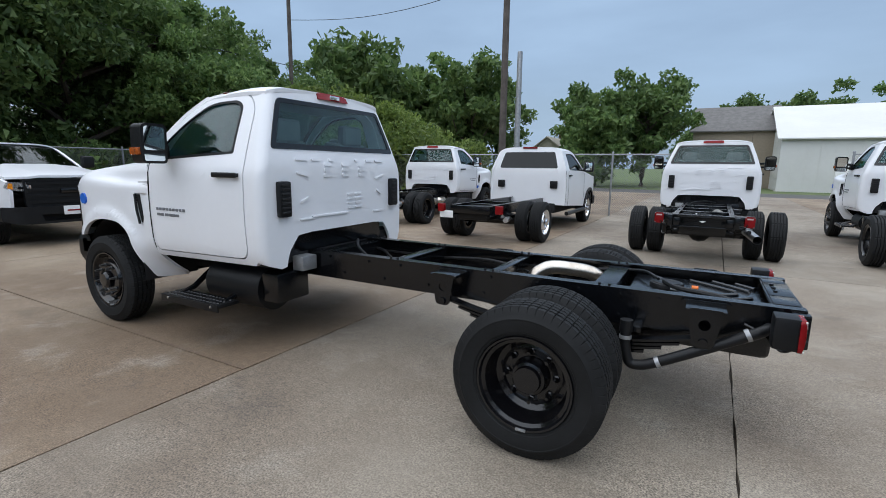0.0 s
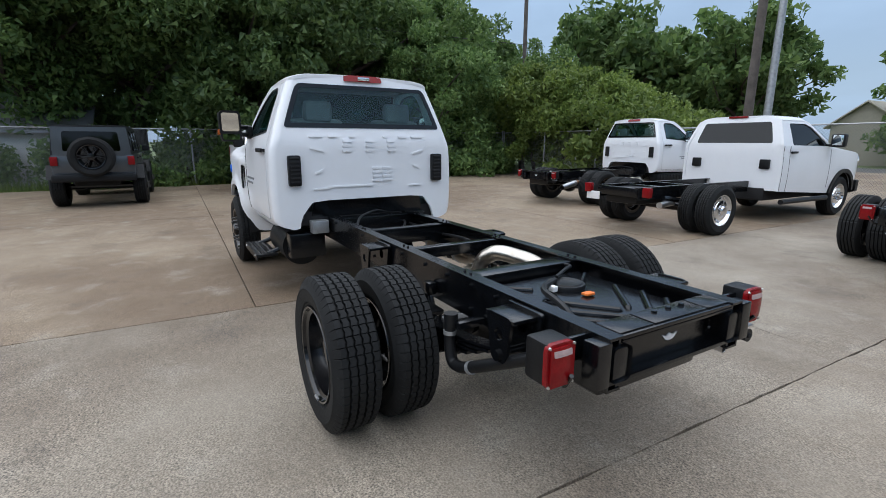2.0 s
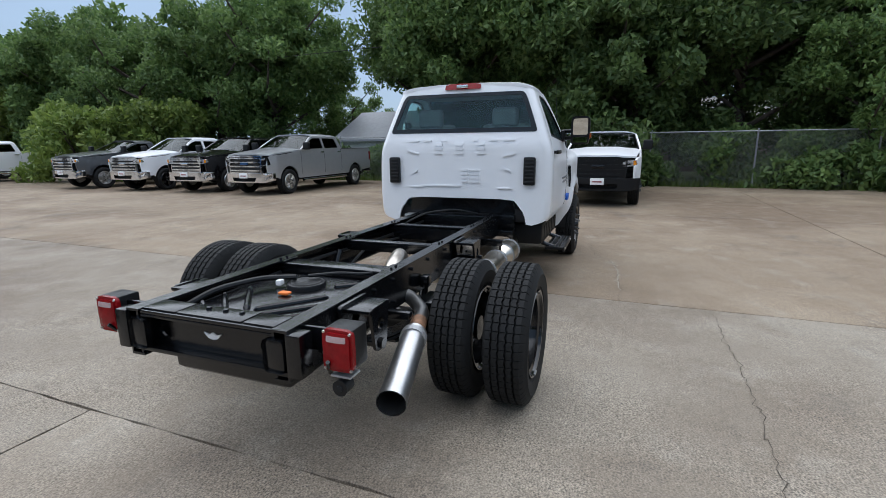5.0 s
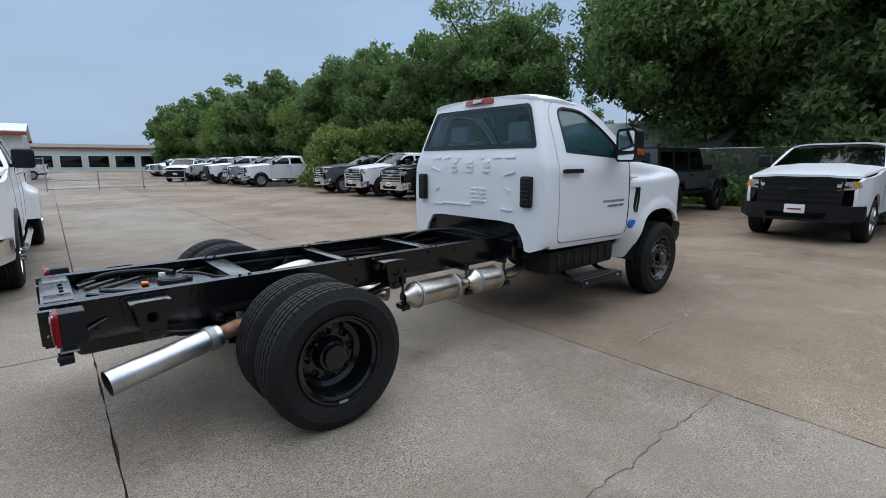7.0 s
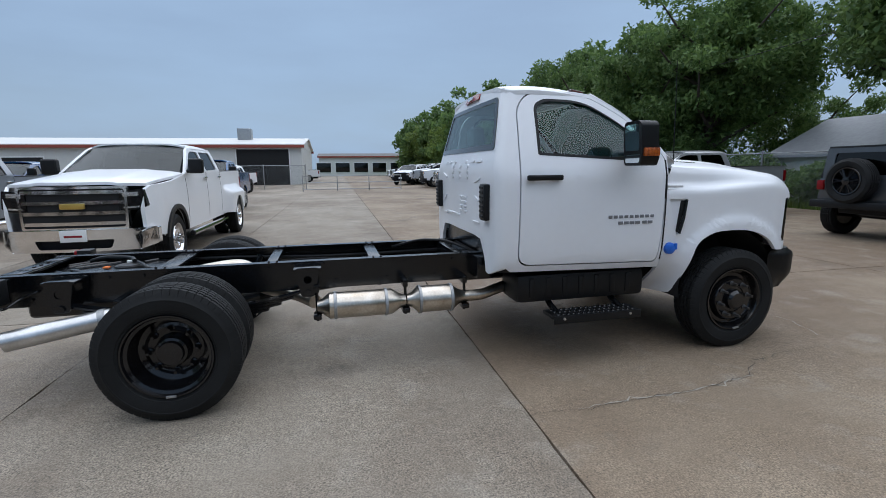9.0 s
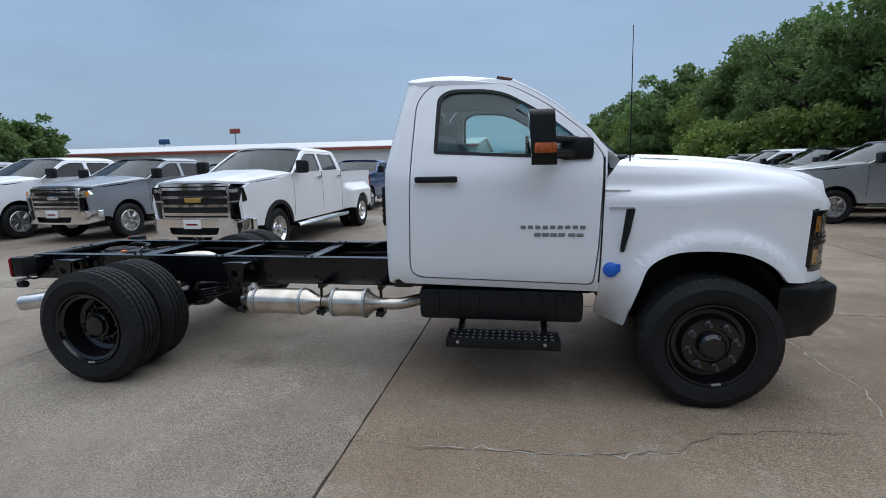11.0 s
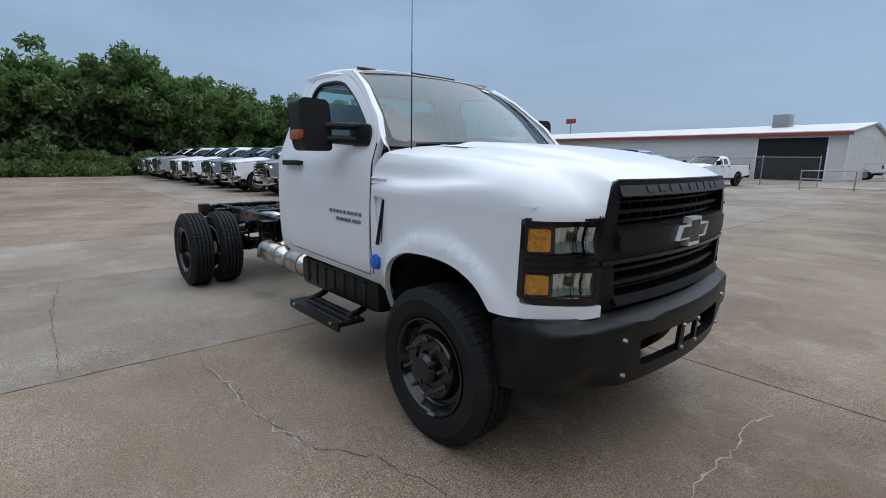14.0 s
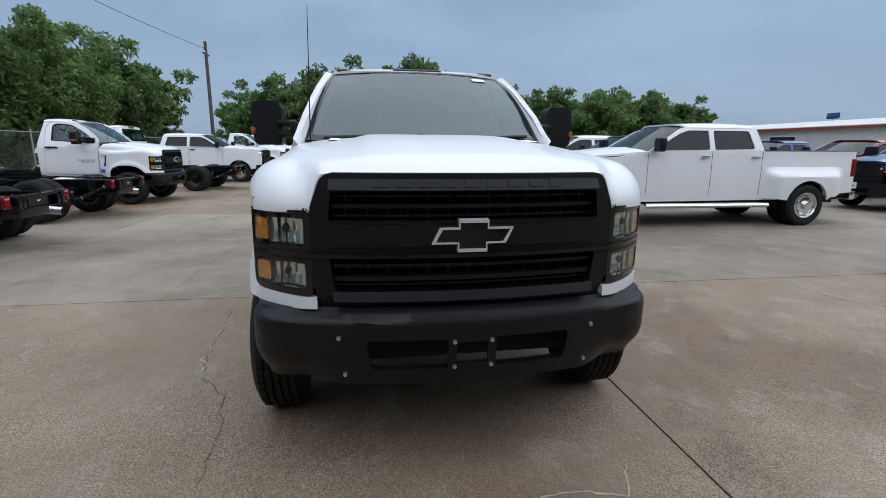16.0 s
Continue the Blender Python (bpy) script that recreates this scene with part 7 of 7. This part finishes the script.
# ---- trees ----
def leaf_mesh(name, clumps, per, size, material, seed, flat=0.75):
    """A crown of many small pointed leaves gathered in clumps (x, y, z, radius)."""
    r = np.random.default_rng(seed)
    c = np.array(clumps)
    k = len(c)
    d = r.normal(size=(k * per, 3))
    d /= np.linalg.norm(d, axis=1, keepdims=True)
    rad = np.repeat(c[:, 3], per)[:, None] * (r.random((k * per, 1)) ** 0.4)
    centre = np.repeat(c[:, :3], per, axis=0) + d * rad * np.array([1, 1, flat])
    a = r.normal(size=(k * per, 3)) + np.array([0, 0, -0.4])
    a /= np.linalg.norm(a, axis=1, keepdims=True)
    b = np.cross(a, r.normal(size=(k * per, 3)))
    b /= np.linalg.norm(b, axis=1, keepdims=True) + 1e-9
    s = size * (0.6 + 0.8 * r.random((k * per, 1)))
    v = np.stack([centre - a * s + b * s * 0.55, centre - a * s - b * s * 0.55, centre + a * s * 1.1], axis=1).reshape(-1, 3)
    n = k * per
    me = bpy.data.meshes.new(name)
    me.vertices.add(3 * n)
    me.vertices.foreach_set("co", v.astype(np.float32).ravel())
    me.loops.add(3 * n)
    me.loops.foreach_set("vertex_index", np.arange(3 * n, dtype=np.int32))
    me.polygons.add(n)
    me.polygons.foreach_set("loop_start", np.arange(0, 3 * n, 3, dtype=np.int32))
    me.update(calc_edges=True)
    me.materials.append(material)
    return me


def make_tree(m, label, h=9.0, spread=3.4, base=0.25, trunk=0.22, seed=0, material=M_LEAF, clump_n=70, per=190, leaf=0.13):
    r = random.Random(seed)
    T = thing("tree", label, "tree", m)
    bm = bmesh.new()
    top = h * 0.62
    pts = [(r.gauss(0, 0.05) * i, r.gauss(0, 0.05) * i, -0.2 + top * i / 6) for i in range(7)]
    tube(pts, [trunk * (1.25 if i == 0 else 1 - 0.11 * i) for i in range(7)], 10, bm)
    clumps = []
    for k in range(13):
        t = 0.35 + 0.62 * k / 12
        a = k * 2.4 + r.random()
        z0 = top * t
        reach = spread * (0.55 + 0.4 * r.random()) * (1.05 - 0.4 * abs(t - 0.6))
        p0 = Vector((0, 0, z0))
        p1 = Vector((reach * 0.5 * math.cos(a), reach * 0.5 * math.sin(a), z0 + 0.10 * h))
        p2 = Vector((reach * math.cos(a + 0.2), reach * math.sin(a + 0.2), z0 + (0.16 + 0.12 * r.random()) * h))
        tube([p0, p1, p2], [trunk * 0.42, trunk * 0.25, trunk * 0.07], 6, bm)
        clumps += [(*p2, 0.9), (*(p1 + Vector((0, 0, 0.3))), 0.8)]
    part("trunk", bm, M_BARK, T)
    zc, rz = h * (1 + base) / 2, h * (1 - base) / 2
    lobes = [(r.uniform(-0.55, 0.55), r.uniform(-0.55, 0.55), r.uniform(-0.6, 0.7), r.uniform(0.42, 0.62)) for _ in range(9)]
    while len(clumps) < clump_n:
        lb = lobes[r.randrange(9)]
        d = Vector((r.gauss(0, 1), r.gauss(0, 1), r.gauss(0, 1))).normalized() * lb[3] * (0.7 + 0.3 * r.random())
        p = Vector((lb[0] + d.x, lb[1] + d.y, lb[2] + d.z))
        if p.length > 1.08:
            continue
        clumps.append((p.x * spread, p.y * spread, zc + p.z * rz, r.uniform(0.45, 0.95) * spread / 3.4))
    crown = new("crown", leaf_mesh("crown", clumps, per, leaf, material, seed + 7))
    crown.parent = T
    return T


def make_bush(m, label, h=2.6, spread=2.0, seed=0, material=M_LEAF_LIGHT, clump_n=32, per=190):
    r = random.Random(seed)
    T = thing("bush", label, "bush", m)
    bm = bmesh.new()
    clumps = []
    for k in range(9):
        a, q = k * 2.4, r.uniform(0.3, 0.9)
        tip = Vector((spread * q * math.cos(a), spread * q * math.sin(a), h * r.uniform(0.6, 1.0) * (1.1 - 0.5 * q)))
        tube([(0.1 * math.cos(a), 0.1 * math.sin(a), -0.1), tip * 0.55 + Vector((0, 0, 0.2)), tip], [0.05, 0.03, 0.012], 6, bm)
        clumps.append((*tip, 0.5))
    part("stem", bm, M_BARK, T)
    while len(clumps) < clump_n:
        a, q = r.uniform(0, 6.28), math.sqrt(r.random())
        clumps.append((spread * q * math.cos(a), spread * q * math.sin(a), r.uniform(0.15, 1.0) * h * (1 - 0.55 * q * q), r.uniform(0.35, 0.65)))
    o = new("foliage", leaf_mesh("foliage", clumps, per, 0.10, material, seed + 3, 1.0))
    o.parent = T
    return T


def put(ob, x, y, z, s, yaw, sz=None):
    c = copy_thing(ob, pose(x, y, z, 0, 0, yaw))
    c.scale = (s, s, sz or s)
    return c


W1 = make_tree(pose(-21.7, 0.5, 0), "large dark green shade tree behind the fence", 12.5, 5.2, 0.14, 0.32, 1, clump_n=150, per=270, leaf=0.13)
W2 = make_tree(pose(-21.1, 9.0, 0), "tall dense green tree behind the fence", 9.5, 4.2, 0.0, 0.26, 2, clump_n=115, per=260, leaf=0.122)
W3 = make_tree(pose(-22.3, 13.0, 0), "broad leafy green tree with dark crown", 9.4, 4.6, 0.02, 0.28, 3, clump_n=115, per=260, leaf=0.122)
L1 = make_tree(pose(-15.6, 17.6, 0), "young light green tree by the fence corner", 5.4, 2.6, 0.02, 0.12, 4, M_LEAF_LIGHT, 65, 320, 0.092)
R1 = make_tree(pose(-13.0, 55, 0), "rusty brown-green tree in the distance", 7.5, 4.0, 0.15, 0.2, 5, M_LEAF_BROWN, 70, 200, 0.15)
BU = make_bush(pose(-11.2, 17.6, 0), "light green bush beside the fence", 3.0, 1.9, 6)
BD = make_bush(pose(-18.8, 4.0, 0), "dark weedy bush along the fence", 1.8, 2.2, 8, M_LEAF)
F2 = make_tree(pose(-9.5, 44, 0), "distant round green tree", 9.5, 4.2, -0.06, 0.26, 12, clump_n=95, per=95, leaf=0.24)
F3 = make_tree(pose(-24.6, 33, 0), "distant broad green tree", 10.0, 4.6, -0.06, 0.28, 13, clump_n=95, per=95, leaf=0.24)
tr = random.Random(11)
for o, x, y, s in ((W1, -22.8, -2.2, 0.98), (W3, -27.5, -13.5, 0.62), (W2, -20.2, 4.8, 1.0), (W3, -26.0, 5.5, 1.15), (W1, -27.0, -1.0, 1.1), (W1, -21.0, -14.2, 0.95),
                   (W2, -19.0, 12.6, 0.72), (W2, -24.0, 17.5, 0.88), (W1, -26, 12.0, 0.95), (W2, -21.0, 19.5, 0.72), (W3, -25.5, 22.0, 0.78), (W3, -24.6, 30, 1.15), (W2, -20.0, 33, 1.1), (W3, -16.3, 33, 0.98),
                   (W2, -9.5, 42, 0.8), (W3, -5.8, 46, 0.96), (W2, -2.0, 60, 0.7), (W3, 3, 72, 1.05), (W2, 9.5, 71, 1.15), (W2, 15, 74, 1.1), (W3, 22, 74, 1.1), (W2, -30, 36, 1.1), (W3, -36, 24, 1.1),
                   (W3, 18.0, 20.5, 0.78), (W2, 20.8, 20.0, 0.78), (W3, 24.2, 19.5, 0.75), (W2, 28.0, 18.8, 0.78), (W3, 14, 22, 0.85), (W2, 33, 20.5, 0.68), (W2, 52, 18, 0.75), (W3, 58, 11, 0.75),
                   (W3, 38.5, 6.8, 0.82), (W2, 39.5, 3.2, 1.02), (W3, 40, -0.5, 1.0), (W2, 39, -4.0, 0.92), (W3, 45, 12, 0.72), (W2, 52, -10, 0.8), (W3, 50, -15, 0.82), (W2, 45.5, -18.5, 0.84), (W3, 40.5, -20.5, 0.78), (W2, 45, -28, 0.8), (W3, 52, -34, 0.72),
                   (W3, 62, -40, 0.75), (W2, 70, -46, 0.75)):
    if math.hypot(x + 3, y - 3) > 30:
        o = F2 if o is W2 else F3
    put(o, x, y, 0, s * tr.uniform(0.95, 1.05), tr.uniform(0, 360))
for i in range(14):
    y = -17.5 - 5.2 * i
    put(((W2, W3, W2, L1) if i < 3 else (F2, F3, F2, L1))[i % 4], -19.5 + tr.uniform(-0.6, 0.6) + 0.14 * i, y, 0, ((0.95, 0.92, 0.99, 1.45)[i % 4]) * (1 + 0.018 * i), tr.uniform(0, 360))
    put((F3, F2)[i % 2], -24 + tr.uniform(-1, 1), y - 2, 0, 1.12, tr.uniform(0, 360))
for i in range(15):
    t = i / 14
    put((F2, F3)[i % 2], lerp(44.5, 49, t) + tr.uniform(-1, 1), lerp(15, -36, t), 0, 0.82 + 0.18 * math.sin(math.pi * min(1, 1.6 * t)) ** 2, tr.uniform(0, 360))
for x, y, s in ((-21.2, -2.6, 0.9), (-25.0, 3.0, 1.05), (-23.5, 6.8, 0.9), (-24.5, -4.5, 1.05)):
    put(W1, x, y, 0, s, tr.uniform(0, 360))
for x, y, s in ((-14.2, 17.6, 0.9), (-17.4, 17.4, 1.0), (-13.0, 18.6, 0.8)):
    put(L1, x, y, 0, s, tr.uniform(0, 360))
for x, y, s in ((-9.6, 17.8, 0.9), (-12.6, 17.2, 1.2), (-15.0, -18.4, 1.35), (-13.9, -20.2, 1.3), (-16.5, -18.0, 1.4)):
    put(BU, x, y, 0, s, tr.uniform(0, 360))
for i in range(11):
    put(BD, -19.2 + tr.uniform(-0.4, 0.4), 14 - 3.0 * i, 0, tr.uniform(0.7, 1.15), tr.uniform(0, 360))

for i in range(16):
    put(BD, 36.2 + tr.uniform(-0.5, 0.8), 14 - 2.9 * i, -0.05, tr.uniform(0.8, 1.1), tr.uniform(0, 360))

# grass tufts along the fence
gr = np.random.default_rng(5)
n = 9000
base = np.stack([-17.75 - 1.8 * gr.random(n) ** 1.5, gr.uniform(-22, 16, n), np.full(n, -0.06)], axis=1)
tip = base + np.stack([gr.normal(0, 0.06, n), gr.normal(0, 0.06, n), gr.uniform(0.12, 0.42, n)], axis=1)
wid = np.stack([gr.normal(0, 0.02, n), gr.normal(0, 0.02, n), np.zeros(n)], axis=1)
me = bpy.data.meshes.new("grass_tufts")
me.from_pydata(np.stack([base - wid, base + wid, tip], axis=1).reshape(-1, 3).tolist(), [], np.arange(3 * n).reshape(-1, 3).tolist())
me.materials.append(M_LEAF_LIGHT)
tagged(new("grass_tufts", me), "uncut green grass along the foot of the fence", "grass", kind="stuff")
